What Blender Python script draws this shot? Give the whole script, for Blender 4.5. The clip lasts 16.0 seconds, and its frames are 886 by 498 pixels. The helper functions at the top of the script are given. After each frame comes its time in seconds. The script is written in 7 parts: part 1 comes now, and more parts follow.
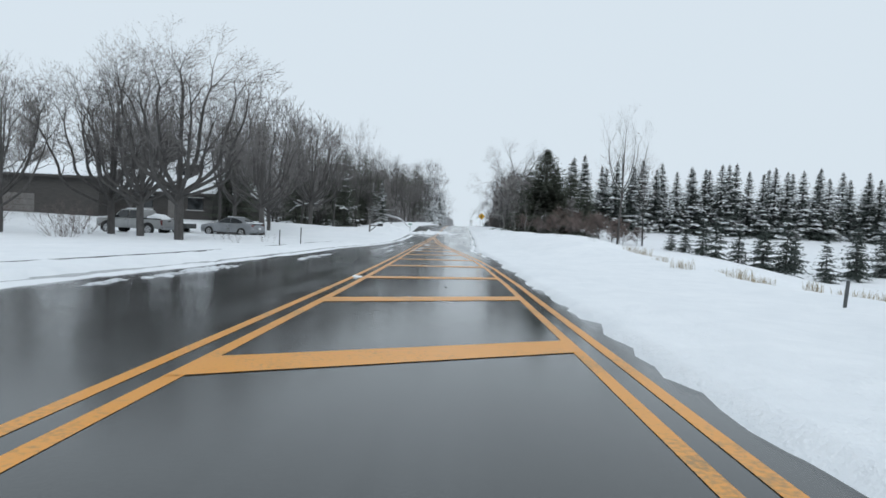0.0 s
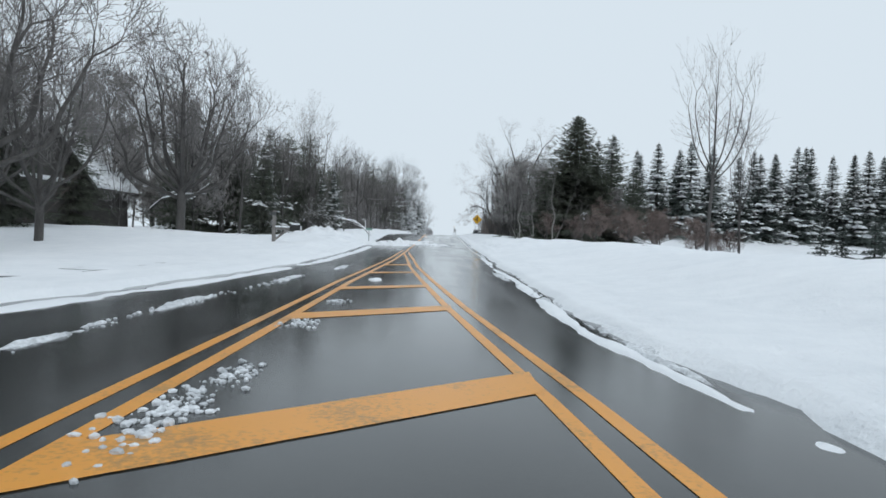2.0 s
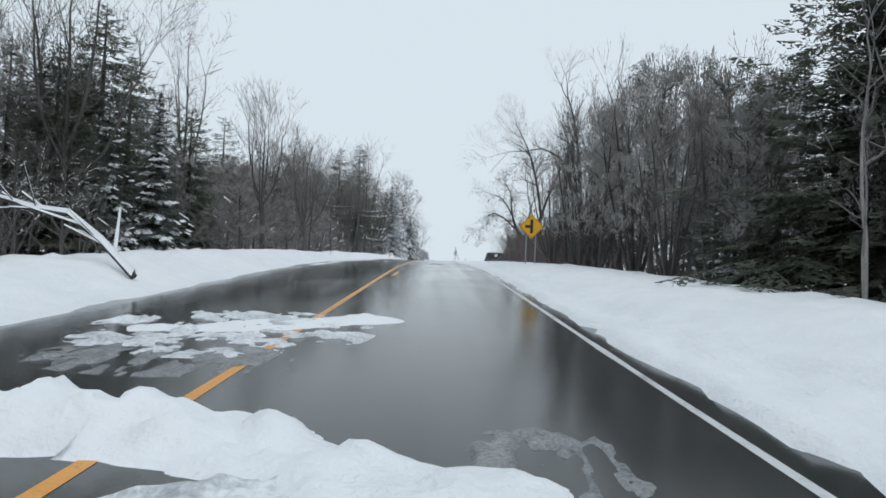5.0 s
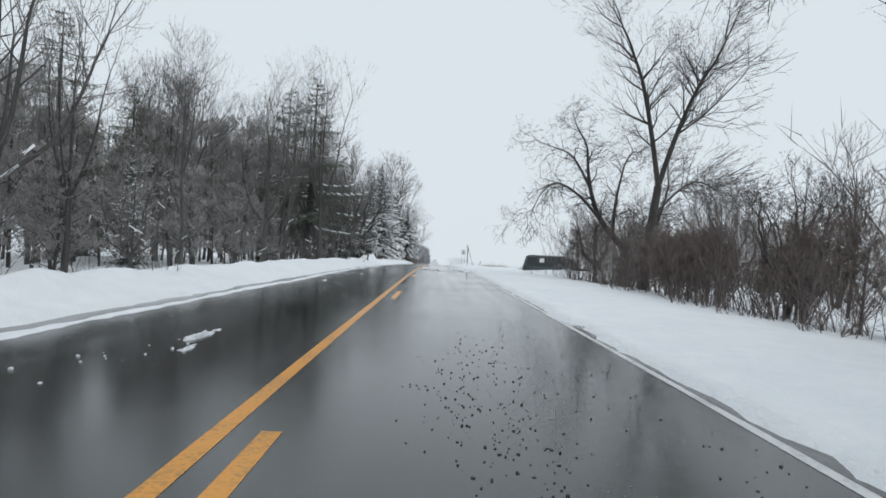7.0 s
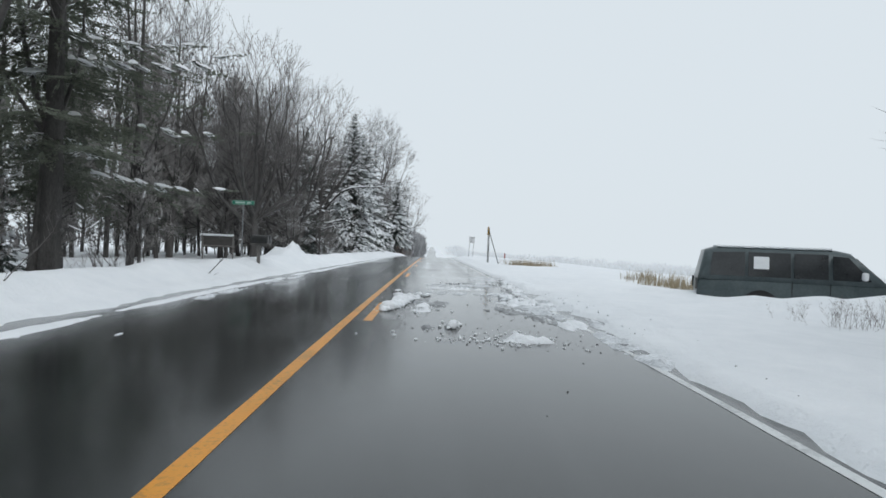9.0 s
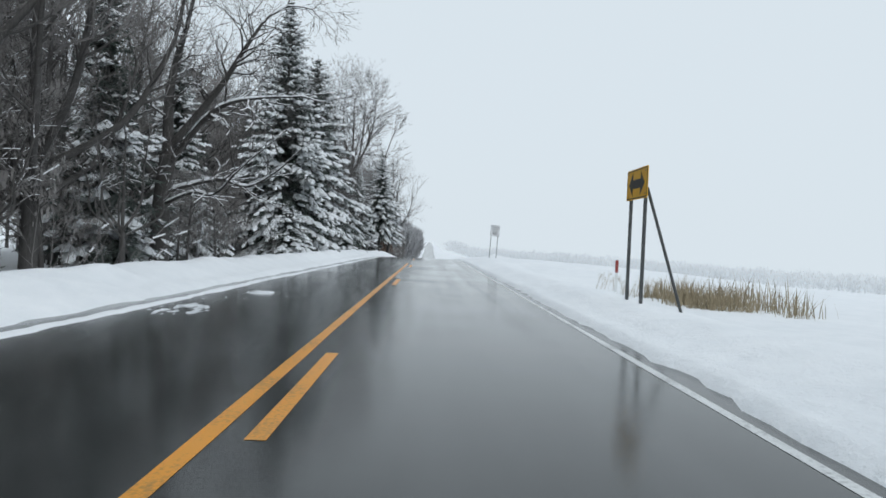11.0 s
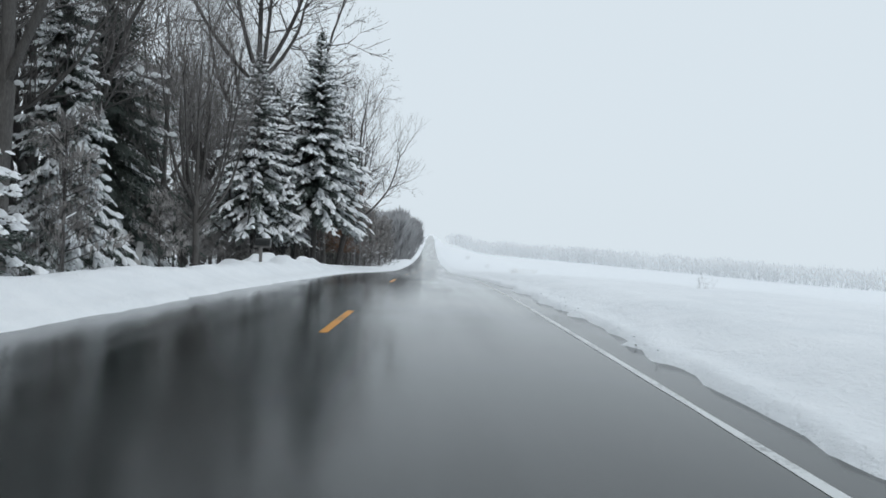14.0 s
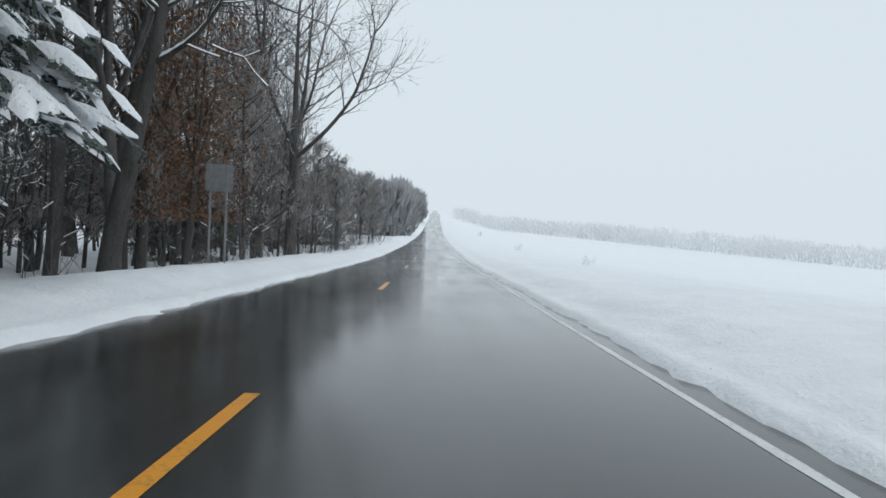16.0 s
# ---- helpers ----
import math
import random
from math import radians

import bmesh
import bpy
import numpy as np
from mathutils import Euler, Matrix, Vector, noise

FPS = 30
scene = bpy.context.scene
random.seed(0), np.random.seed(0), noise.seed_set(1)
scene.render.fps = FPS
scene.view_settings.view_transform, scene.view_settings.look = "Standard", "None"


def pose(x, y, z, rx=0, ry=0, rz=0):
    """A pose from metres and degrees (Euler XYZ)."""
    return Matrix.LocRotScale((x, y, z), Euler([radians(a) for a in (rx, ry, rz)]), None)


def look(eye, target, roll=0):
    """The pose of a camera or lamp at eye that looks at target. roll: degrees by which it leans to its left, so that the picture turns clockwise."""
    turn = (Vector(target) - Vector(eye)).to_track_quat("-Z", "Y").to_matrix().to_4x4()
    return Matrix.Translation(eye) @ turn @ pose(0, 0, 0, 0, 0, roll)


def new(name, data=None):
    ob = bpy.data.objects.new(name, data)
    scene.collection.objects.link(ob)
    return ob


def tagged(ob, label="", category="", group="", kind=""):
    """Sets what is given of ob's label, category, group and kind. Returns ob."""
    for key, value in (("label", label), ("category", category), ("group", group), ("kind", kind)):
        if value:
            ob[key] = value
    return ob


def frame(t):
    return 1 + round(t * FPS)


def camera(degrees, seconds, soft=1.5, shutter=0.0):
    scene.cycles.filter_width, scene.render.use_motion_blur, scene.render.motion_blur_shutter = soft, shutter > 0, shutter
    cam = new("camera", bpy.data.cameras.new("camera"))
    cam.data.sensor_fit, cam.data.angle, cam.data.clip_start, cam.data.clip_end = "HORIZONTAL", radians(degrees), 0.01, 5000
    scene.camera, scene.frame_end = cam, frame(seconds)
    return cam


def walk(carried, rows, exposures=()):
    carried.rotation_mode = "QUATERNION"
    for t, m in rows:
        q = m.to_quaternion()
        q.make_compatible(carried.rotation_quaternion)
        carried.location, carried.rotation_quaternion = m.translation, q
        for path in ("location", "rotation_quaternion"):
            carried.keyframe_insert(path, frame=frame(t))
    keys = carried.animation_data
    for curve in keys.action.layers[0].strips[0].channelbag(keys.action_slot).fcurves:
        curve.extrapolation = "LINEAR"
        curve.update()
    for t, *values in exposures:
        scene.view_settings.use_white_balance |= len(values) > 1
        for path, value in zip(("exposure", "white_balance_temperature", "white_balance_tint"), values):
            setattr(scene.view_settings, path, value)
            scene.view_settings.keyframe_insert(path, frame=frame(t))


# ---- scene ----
from mathutils import geometry

# ---------------------------------------------------------------- camera
# seconds, eye x, y, z, yaw, pitch and lean in degrees
ROWS = [
    (0.0, 1.604, 3.659, 1.197, 1.39, -2.03, 2.85),
    (0.5, 1.372, 10.935, 1.078, 0.74, -1.65, 2.58),
    (1.0, 1.111, 18.156, 0.968, 0.21, -1.43, 2.82),
    (1.5, 0.960, 25.415, 0.888, -0.11, -1.06, 2.05),
    (2.0, 0.809, 32.404, 0.832, -0.49, -0.91, 2.20),
    (2.5, 0.764, 39.272, 0.796, -0.87, -0.63, 2.38),
    (3.0, 0.783, 46.156, 0.805, -0.88, -0.23, 2.29),
    (3.5, 0.779, 53.238, 0.888, -0.99, 0.26, 1.95),
    (4.0, 0.819, 60.169, 1.047, -1.16, 0.64, 2.35),
    (4.5, 0.857, 66.784, 1.241, -1.31, 1.59, 2.73),
    (5.0, 0.881, 73.703, 1.454, -0.76, 1.18, 2.38),
    (5.5, 0.814, 81.181, 1.694, -0.32, 1.52, 2.43),
    (6.0, 0.704, 89.241, 1.982, -0.18, 1.46, 2.44),
    (6.5, 0.589, 97.752, 2.249, -0.45, 0.82, 2.48),
    (7.0, 0.548, 106.481, 2.422, -0.67, 0.80, 2.76),
    (7.5, 0.565, 115.125, 2.521, -0.73, 0.36, 2.61),
    (8.0, 0.529, 123.489, 2.590, -0.81, 0.12, 2.35),
    (8.5, 0.520, 131.662, 2.651, -0.90, -0.14, 2.14),
    (9.0, 0.505, 139.799, 2.695, -1.00, -0.32, 2.33),
    (9.5, 0.489, 147.837, 2.715, -1.10, -0.43, 2.48),
    (10.0, 0.495, 156.077, 2.704, -1.06, -0.73, 2.43),
    (10.5, 0.514, 164.560, 2.663, -1.17, -0.86, 2.45),
    (11.0, 0.551, 173.219, 2.609, -1.22, -0.75, 2.56),
    (11.5, 0.517, 181.928, 2.556, -0.93, -0.86, 2.51),
    (12.0, 0.519, 190.557, 2.497, -1.15, -1.08, 2.09),
    (12.5, 0.592, 199.052, 2.434, -1.26, -0.80, 1.87),
    (13.0, 0.639, 207.318, 2.381, -1.28, -0.91, 2.04),
    (13.5, 0.682, 215.633, 2.328, -1.21, -1.11, 2.25),
    (14.0, 0.742, 224.197, 2.221, -1.14, -1.36, 2.66),
    (14.5, 0.760, 232.928, 2.038, -1.05, -1.90, 2.51),
    (15.0, 0.795, 241.379, 1.802, -0.76, -2.40, 2.40),
    (15.5, 0.732, 250.005, 1.485, -0.73, -2.82, 2.72),
    (16.0, 0.683, 258.366, 1.070, -0.85, -3.64, 3.10),
]


def eye_pose(x, y, z, yaw, pitch, lean):
    yaw, pitch = radians(yaw), radians(pitch)
    ahead = (-math.sin(yaw) * math.cos(pitch), math.cos(yaw) * math.cos(pitch), math.sin(pitch))
    return look((x, y, z), (x + ahead[0], y + ahead[1], z + ahead[2]), lean)


cam = camera(71.0, 16.0, soft=1.6)
walk(cam, [(t, eye_pose(*row)) for t, *row in ROWS], [(0, 0.0, 6450, 10), (4.7, 0.0, 6500, 10), (7, 0.0, 6680, 11), (9.2, 0.0, 6680, 11), (11.3, 0.0, 6550, 10), (16, 0.0, 6550, 10)])

# ---------------------------------------------------------------- overcast sky and light
world = bpy.data.worlds.new("overcast")
world.use_nodes = True
wn, wl = world.node_tree.nodes, world.node_tree.links
sky = wn.new("ShaderNodeTexSky")
sky.sky_type, sky.sun_disc = "NISHITA", False
sky.sun_elevation, sky.sun_rotation = radians(38), radians(150)
sky.air_density, sky.dust_density = 1.0, 6.0
cloud = wn.new("ShaderNodeMix")
cloud.data_type = "RGBA"
cloud.inputs[0].default_value = 0.97
cloud.inputs[7].default_value = (7.05, 7.95, 8.65, 1)
wl.new(sky.outputs[0], cloud.inputs[6])
wl.new(cloud.outputs[2], wn["Background"].inputs[0])
wn["Background"].inputs[1].default_value = 0.1
scene.world = world

sun_data = bpy.data.lights.new("sun", "SUN")
sun_data.energy, sun_data.angle, sun_data.color = 0.65, radians(40), (0.97, 0.985, 1.0)
sun = new("sun", sun_data)
sun.matrix_world = look((60, -120, 140), (0, 0, 0))

# ---------------------------------------------------------------- materials


def material(name, rough=0.8, metal=0.0, spec=0.5):
    m = bpy.data.materials.new(name)
    m.use_nodes = True
    b = m.node_tree.nodes["Principled BSDF"]
    b.inputs["Roughness"].default_value, b.inputs["Metallic"].default_value = rough, metal
    b.inputs["Specular IOR Level"].default_value = spec
    return m, m.node_tree.nodes, m.node_tree.links, b


def coords(nodes, links, kind="Object", stretch=(1, 1, 1)):
    tc, mp = nodes.new("ShaderNodeTexCoord"), nodes.new("ShaderNodeMapping")
    mp.inputs["Scale"].default_value = stretch
    links.new(tc.outputs[kind], mp.inputs["Vector"])
    return mp.outputs[0]


def noise_of(nodes, links, vec, scale, detail=4.0, rough=0.6):
    n = nodes.new("ShaderNodeTexNoise")
    n.inputs["Scale"].default_value, n.inputs["Detail"].default_value, n.inputs["Roughness"].default_value = scale, detail, rough
    links.new(vec, n.inputs["Vector"])
    return n.outputs[0]


def ramp(nodes, links, fac, stops):
    r = nodes.new("ShaderNodeValToRGB")
    while len(r.color_ramp.elements) < len(stops):
        r.color_ramp.elements.new(0.5)
    for e, (at, col) in zip(r.color_ramp.elements, stops):
        e.position, e.color = at, (*col, 1) if len(col) == 3 else col
    links.new(fac, r.inputs[0])
    return r.outputs[0]


def grey(v):
    return (v, v, v)


def mixed(nodes, links, fac, a, b, mode="MIX"):
    m = nodes.new("ShaderNodeMix")
    m.data_type, m.blend_type = "RGBA", mode
    for sock, v in ((m.inputs[0], fac), (m.inputs[6], a), (m.inputs[7], b)):
        if isinstance(v, (int, float)):
            sock.default_value = v
        elif isinstance(v, tuple):
            sock.default_value = (*v, 1)
        else:
            links.new(v, sock)
    return m.outputs[2]


def bump(nodes, links, b, height, strength, distance):
    n = nodes.new("ShaderNodeBump")
    n.inputs["Strength"].default_value, n.inputs["Distance"].default_value = strength, distance
    links.new(height, n.inputs["Height"])
    links.new(n.outputs[0], b.inputs["Normal"])


def mottled(name, dark, light, scale=6.0, rough=0.8, metal=0.0, relief=0.15, fine=None, spec=0.4, per_object=0.0, stretch=(1, 1, 1)):
    """A surface of two tones at two scales, with fine relief."""
    m, n, l, b = material(name, rough, metal, spec)
    v = coords(n, l, "Object", stretch)
    big, small = noise_of(n, l, v, scale), noise_of(n, l, v, fine or scale * 9, 5)
    both = mixed(n, l, 0.5, big, small)
    col = ramp(n, l, both, [(0.35, dark), (0.65, light)])
    if per_object:
        info = n.new("ShaderNodeObjectInfo")
        tone = ramp(n, l, info.outputs["Random"], [(0, grey(1 - per_object)), (1, grey(1.0))])
        col = mixed(n, l, 1.0, col, tone, "MULTIPLY")
    l.new(col, b.inputs["Base Color"])
    if relief:
        bump(n, l, b, small, relief, 0.02)
    return m


def fringed(m, scale, cut, stretch=(1, 1, 1)):
    """Ragged edges: fine gaps between needles or flakes."""
    n, l = m.node_tree.nodes, m.node_tree.links
    gaps = noise_of(n, l, coords(n, l, "Object", stretch), scale, 2, 0.5)
    l.new(ramp(n, l, gaps, [(cut, grey(0.0)), (cut + 0.02, grey(1.0))]), n["Principled BSDF"].inputs["Alpha"])
    return m


def snow_material(name="snow"):
    m, n, l, b = material(name, 0.75, 0, 0.25)
    v = coords(n, l)
    big, mid, small = noise_of(n, l, v, 0.35), noise_of(n, l, v, 2.2, 6), noise_of(n, l, v, 14, 6)
    col = ramp(n, l, mixed(n, l, 0.5, big, mid), [(0.3, (0.76, 0.79, 0.82)), (0.7, (0.88, 0.90, 0.92))])
    l.new(col, b.inputs["Base Color"])
    bump(n, l, b, mixed(n, l, 0.4, mid, small), 0.8, 0.10)
    return m


def slush_material():
    m, n, l, b = material("slush", 0.5, 0, 0.4)
    v = coords(n, l)
    mid, small = noise_of(n, l, v, 3, 6), noise_of(n, l, v, 22, 6)
    col = ramp(n, l, mixed(n, l, 0.5, mid, small), [(0.38, (0.36, 0.38, 0.40)), (0.6, (0.80, 0.83, 0.86))])
    l.new(col, b.inputs["Base Color"])
    bump(n, l, b, small, 0.5, 0.03)
    return m


def road_material():
    """Wet asphalt: a film of water over dark aggregate, worn smoother in the wheel tracks."""
    m, n, l, b = material("wet_asphalt", 0.12, 0, 0.5)
    v = coords(n, l)
    along = coords(n, l, "Object", (1.0, 0.03, 1.0))
    grain, patch, track = noise_of(n, l, v, 60, 4), noise_of(n, l, v, 0.35, 5), noise_of(n, l, along, 1.1, 4)
    col = ramp(n, l, mixed(n, l, 0.4, patch, grain), [(0.3, (0.020, 0.023, 0.023)), (0.7, (0.050, 0.054, 0.054))])
    pale = ramp(n, l, track, [(0.5, grey(0.0)), (0.72, grey(0.55))])
    col = mixed(n, l, pale, col, (0.075, 0.08, 0.082))
    l.new(col, b.inputs["Base Color"])
    rough = ramp(n, l, mixed(n, l, 0.6, patch, track), [(0.36, grey(0.05)), (0.64, grey(0.20))])
    l.new(rough, b.inputs["Roughness"])
    bump(n, l, b, mixed(n, l, 0.5, grain, noise_of(n, l, v, 2.2, 4)), 0.10, 0.010)
    return m


def paint_material(name, fresh, worn):
    m, n, l, b = material(name, 0.35, 0, 0.5)
    v = coords(n, l)
    fac = ramp(n, l, mixed(n, l, 0.5, noise_of(n, l, v, 1.4, 5), noise_of(n, l, v, 30, 5)), [(0.36, grey(1.0)), (0.50, grey(0.0))])
    l.new(mixed(n, l, fac, fresh, worn), b.inputs["Base Color"])
    return m


SNOW, SLUSH, ROAD = snow_material(), slush_material(), road_material()
BOUGH_SNOW = snow_material("bough_snow")
YELLOW = paint_material("yellow_paint", (0.72, 0.30, 0.025), (0.34, 0.18, 0.04))
WHITE_LINE = paint_material("white_paint", (0.62, 0.64, 0.64), (0.22, 0.23, 0.23))
BARK = mottled("bark", (0.055, 0.052, 0.050), (0.14, 0.134, 0.129), 4, 0.9, relief=0.6, per_object=0.35, stretch=(1, 1, 0.25))
DARK_BARK = mottled("wet_dark_bark", (0.030, 0.028, 0.027), (0.085, 0.080, 0.076), 4, 0.85, relief=0.7, stretch=(1, 1, 0.25))
PALE_BARK = mottled("pale_bark", (0.17, 0.165, 0.155), (0.34, 0.33, 0.31), 5, 0.85, relief=0.4, stretch=(1, 1, 0.4))
DARK_TWIG = mottled("wet_dark_twigs", (0.045, 0.042, 0.040), (0.11, 0.103, 0.10), 2, 0.85, relief=0)
TWIG = mottled("twigs", (0.12, 0.113, 0.11), (0.24, 0.228, 0.223), 2, 0.9, relief=0, per_object=0.35)
BRUSH = mottled("brush_twigs", (0.105, 0.088, 0.083), (0.22, 0.185, 0.17), 2, 0.9, relief=0, per_object=0.3)
NEEDLE = mottled("spruce_needles", (0.068, 0.088, 0.079), (0.150, 0.175, 0.158), 3, 0.75, relief=0, per_object=0.25)
PINE = mottled("pine_needles", (0.085, 0.100, 0.080), (0.170, 0.185, 0.145), 3, 0.75, relief=0, per_object=0.25)
def lit_through(m, share):
    """Thin needles pass part of the light on."""
    n, l = m.node_tree.nodes, m.node_tree.links
    b, out = n["Principled BSDF"], n["Material Output"]
    thin, mix = n.new("ShaderNodeBsdfTranslucent"), n.new("ShaderNodeMixShader")
    l.new(b.inputs["Base Color"].links[0].from_socket, thin.inputs["Color"])
    clear, gap = n.new("ShaderNodeBsdfTransparent"), n.new("ShaderNodeMixShader")
    mix.inputs[0].default_value = share
    l.new(b.outputs[0], mix.inputs[1])
    l.new(thin.outputs[0], mix.inputs[2])
    if not b.inputs["Alpha"].links:
        l.new(mix.outputs[0], out.inputs["Surface"])
        return
    alpha = b.inputs["Alpha"].links[0]
    cut = alpha.from_socket
    l.remove(alpha)
    l.new(cut, gap.inputs[0])
    l.new(clear.outputs[0], gap.inputs[1])
    l.new(mix.outputs[0], gap.inputs[2])
    l.new(gap.outputs[0], out.inputs["Surface"])


fringed(NEEDLE, 16, 0.46)
fringed(PINE, 16, 0.49)
fringed(BOUGH_SNOW, 24.0, 0.31)
lit_through(NEEDLE, 0.48)
lit_through(PINE, 0.48)
HEDGE_SPRAY = mottled("brush_sprays", (0.13, 0.10, 0.092), (0.26, 0.205, 0.185), 0.8, 0.9, relief=0, per_object=0.3)
fringed(HEDGE_SPRAY, 1.0, 0.55, (34, 34, 5))
# tone lifted above the other twigs to stand in for haze in the wood
HAZED_SPRAY = mottled("hazed_twig_sprays", (0.27, 0.258, 0.252), (0.42, 0.405, 0.395), 0.8, 0.9, relief=0, per_object=0.3)
fringed(HAZED_SPRAY, 1.0, 0.53, (17, 17, 2.4))
RUST_LEAF = mottled("dead_oak_leaves", (0.11, 0.055, 0.030), (0.22, 0.115, 0.062), 5, 0.8, relief=0)
GRASS = mottled("dry_grass", (0.22, 0.18, 0.12), (0.44, 0.37, 0.25), 3, 0.9, relief=0)
WOOD = mottled("weathered_wood", (0.12, 0.114, 0.108), (0.25, 0.24, 0.23), 3, 0.85, relief=0.4, stretch=(4, 4, 0.5))
WET_SLUSH = mottled("wet_slush", (0.10, 0.105, 0.11), (0.30, 0.315, 0.325), 5, 0.25, relief=0.5, fine=40)
STEEL = mottled("galvanised_steel", (0.20, 0.21, 0.22), (0.36, 0.37, 0.38), 7, 0.55, 0.6, relief=0.05)
DARK_STEEL = mottled("dark_steel", (0.05, 0.055, 0.055), (0.11, 0.115, 0.115), 7, 0.6, 0.3, relief=0.05)
SIGN_YELLOW = mottled("sign_yellow", (0.66, 0.34, 0.01), (0.80, 0.44, 0.02), 3, 0.4, relief=0)
SIGN_WHITE = mottled("sign_white", (0.70, 0.72, 0.73), (0.82, 0.83, 0.84), 3, 0.4, relief=0)
SIGN_GREEN = mottled("sign_green", (0.01, 0.12, 0.08), (0.02, 0.20, 0.13), 3, 0.4, relief=0)
SIGN_PALE = mottled("sign_pale_green", (0.30, 0.42, 0.37), (0.40, 0.52, 0.47), 3, 0.4, relief=0)
SIGN_BLACK = mottled("sign_black", (0.012, 0.012, 0.012), (0.03, 0.03, 0.03), 3, 0.45, relief=0)
MAILBOX_BLACK = mottled("mailbox_black", (0.012, 0.013, 0.013), (0.035, 0.036, 0.036), 5, 0.4, relief=0.05)
RED_PAINT = mottled("red_paint", (0.20, 0.03, 0.025), (0.34, 0.06, 0.05), 6, 0.5, relief=0.1)
CAR_SILVER = mottled("silver_car_paint", (0.22, 0.235, 0.25), (0.30, 0.31, 0.325), 2, 0.3, 0.5, relief=0)
CAR_BEIGE = mottled("pale_grey_truck_paint", (0.27, 0.28, 0.28), (0.36, 0.365, 0.36), 2, 0.35, 0.3, relief=0)
CAR_GREEN = mottled("dark_green_van_paint", (0.060, 0.080, 0.085), (0.10, 0.125, 0.13), 2, 0.3, 0.2, relief=0)
CAR_GLASS = mottled("car_window_glass", (0.012, 0.014, 0.016), (0.03, 0.034, 0.036), 2, 0.08, 0.0, relief=0, spec=0.6)
RUBBER = mottled("tyre_rubber", (0.012, 0.012, 0.012), (0.03, 0.03, 0.03), 10, 0.8, relief=0.1)
RIM = mottled("wheel_metal", (0.35, 0.36, 0.37), (0.5, 0.5, 0.5), 5, 0.35, 0.8, relief=0)
TAIL_RED = mottled("tail_lamp_red", (0.10, 0.018, 0.018), (0.17, 0.03, 0.028), 5, 0.2, relief=0)
LAMP_CLEAR = mottled("lamp_lens", (0.5, 0.52, 0.53), (0.65, 0.66, 0.66), 5, 0.15, relief=0)
SIDING = mottled("dark_siding", (0.050, 0.047, 0.045), (0.09, 0.085, 0.08), 1.5, 0.8, relief=0.2, stretch=(1, 1, 6))
TRIM = mottled("pale_trim", (0.5, 0.5, 0.49), (0.62, 0.62, 0.61), 3, 0.6, relief=0.1)
GRAVEL = mottled("dark_gravel", (0.04, 0.04, 0.04), (0.10, 0.098, 0.095), 8, 0.6, relief=0.3)
PAPER = mottled("white_card", (0.66, 0.68, 0.70), (0.78, 0.80, 0.81), 3, 0.7, relief=0)
# near-white twigs: the haze over the fields is painted into this colour
HAZED_FAR_WOOD = mottled("far_wood_haze_twigs", (0.80, 0.81, 0.82), (0.85, 0.86, 0.87), 0.2, 0.95, relief=0)
# wood at the road's end, its grey paled to hold the haze before it
HAZED_END_WOOD = mottled("end_wood_haze_twigs", (0.44, 0.442, 0.452), (0.50, 0.502, 0.512), 0.3, 0.95, relief=0)
# passing light on evens out the shading of the haze-coloured twigs
lit_through(HAZED_FAR_WOOD, 0.5)
lit_through(HAZED_END_WOOD, 0.5)

# ---------------------------------------------------------------- mesh helpers


def mesh_of(name, verts, faces, mat, smooth=False):
    me = bpy.data.meshes.new(name)
    me.from_pydata(verts, [], faces)
    me.materials.append(mat)
    if smooth:
        me.polygons.foreach_set("use_smooth", [True] * len(me.polygons))
    me.update()
    return me


def part(name, data, parent=None, label="", mat=None, at=None):
    """Links a mesh, or a bmesh, as one object under a thing or under a part."""
    if isinstance(data, bmesh.types.BMesh):
        me = bpy.data.meshes.new(name)
        data.normal_update()
        data.to_mesh(me)
        data.free()
        me.materials.append(mat)
        data = me
    ob = new(name, data)
    if parent is not None:
        ob.parent = parent
    if at is not None:
        ob.matrix_basis = at
    if label:
        ob["label"] = label
    return ob


def thing(name, m, label, category, group="", kind=""):
    ob = new(name)
    ob.empty_display_size = 0.3
    ob.matrix_basis = m
    return tagged(ob, label, category, group, kind)


def box(sx, sy, sz, at=(0, 0, 0), bevel=0.0, rot=None, bm=None):
    """A block of that size, its centre at `at`."""
    fresh = bmesh.new()
    bmesh.ops.create_cube(fresh, size=1)
    bmesh.ops.scale(fresh, vec=(sx, sy, sz), verts=fresh.verts)
    if bevel:
        bmesh.ops.bevel(fresh, geom=fresh.edges[:], offset=bevel, segments=2, affect="EDGES", profile=0.5)
    m = Matrix.Translation(at) @ (rot or Matrix())
    bmesh.ops.transform(fresh, matrix=m, verts=fresh.verts)
    if bm is None:
        return fresh
    tmp = bpy.data.meshes.new("tmp")
    fresh.to_mesh(tmp)
    fresh.free()
    bm.from_mesh(tmp)
    bpy.data.meshes.remove(tmp)
    return bm


def rod(a, b, ra, rb=None, sides=8):
    a, b = Vector(a), Vector(b)
    bm = bmesh.new()
    bmesh.ops.create_cone(bm, cap_ends=True, segments=sides, radius1=ra, radius2=ra if rb is None else rb, depth=(b - a).length)
    bmesh.ops.transform(bm, matrix=Matrix.Translation((a + b) / 2) @ (b - a).to_track_quat("Z", "Y").to_matrix().to_4x4(), verts=bm.verts)
    return bm


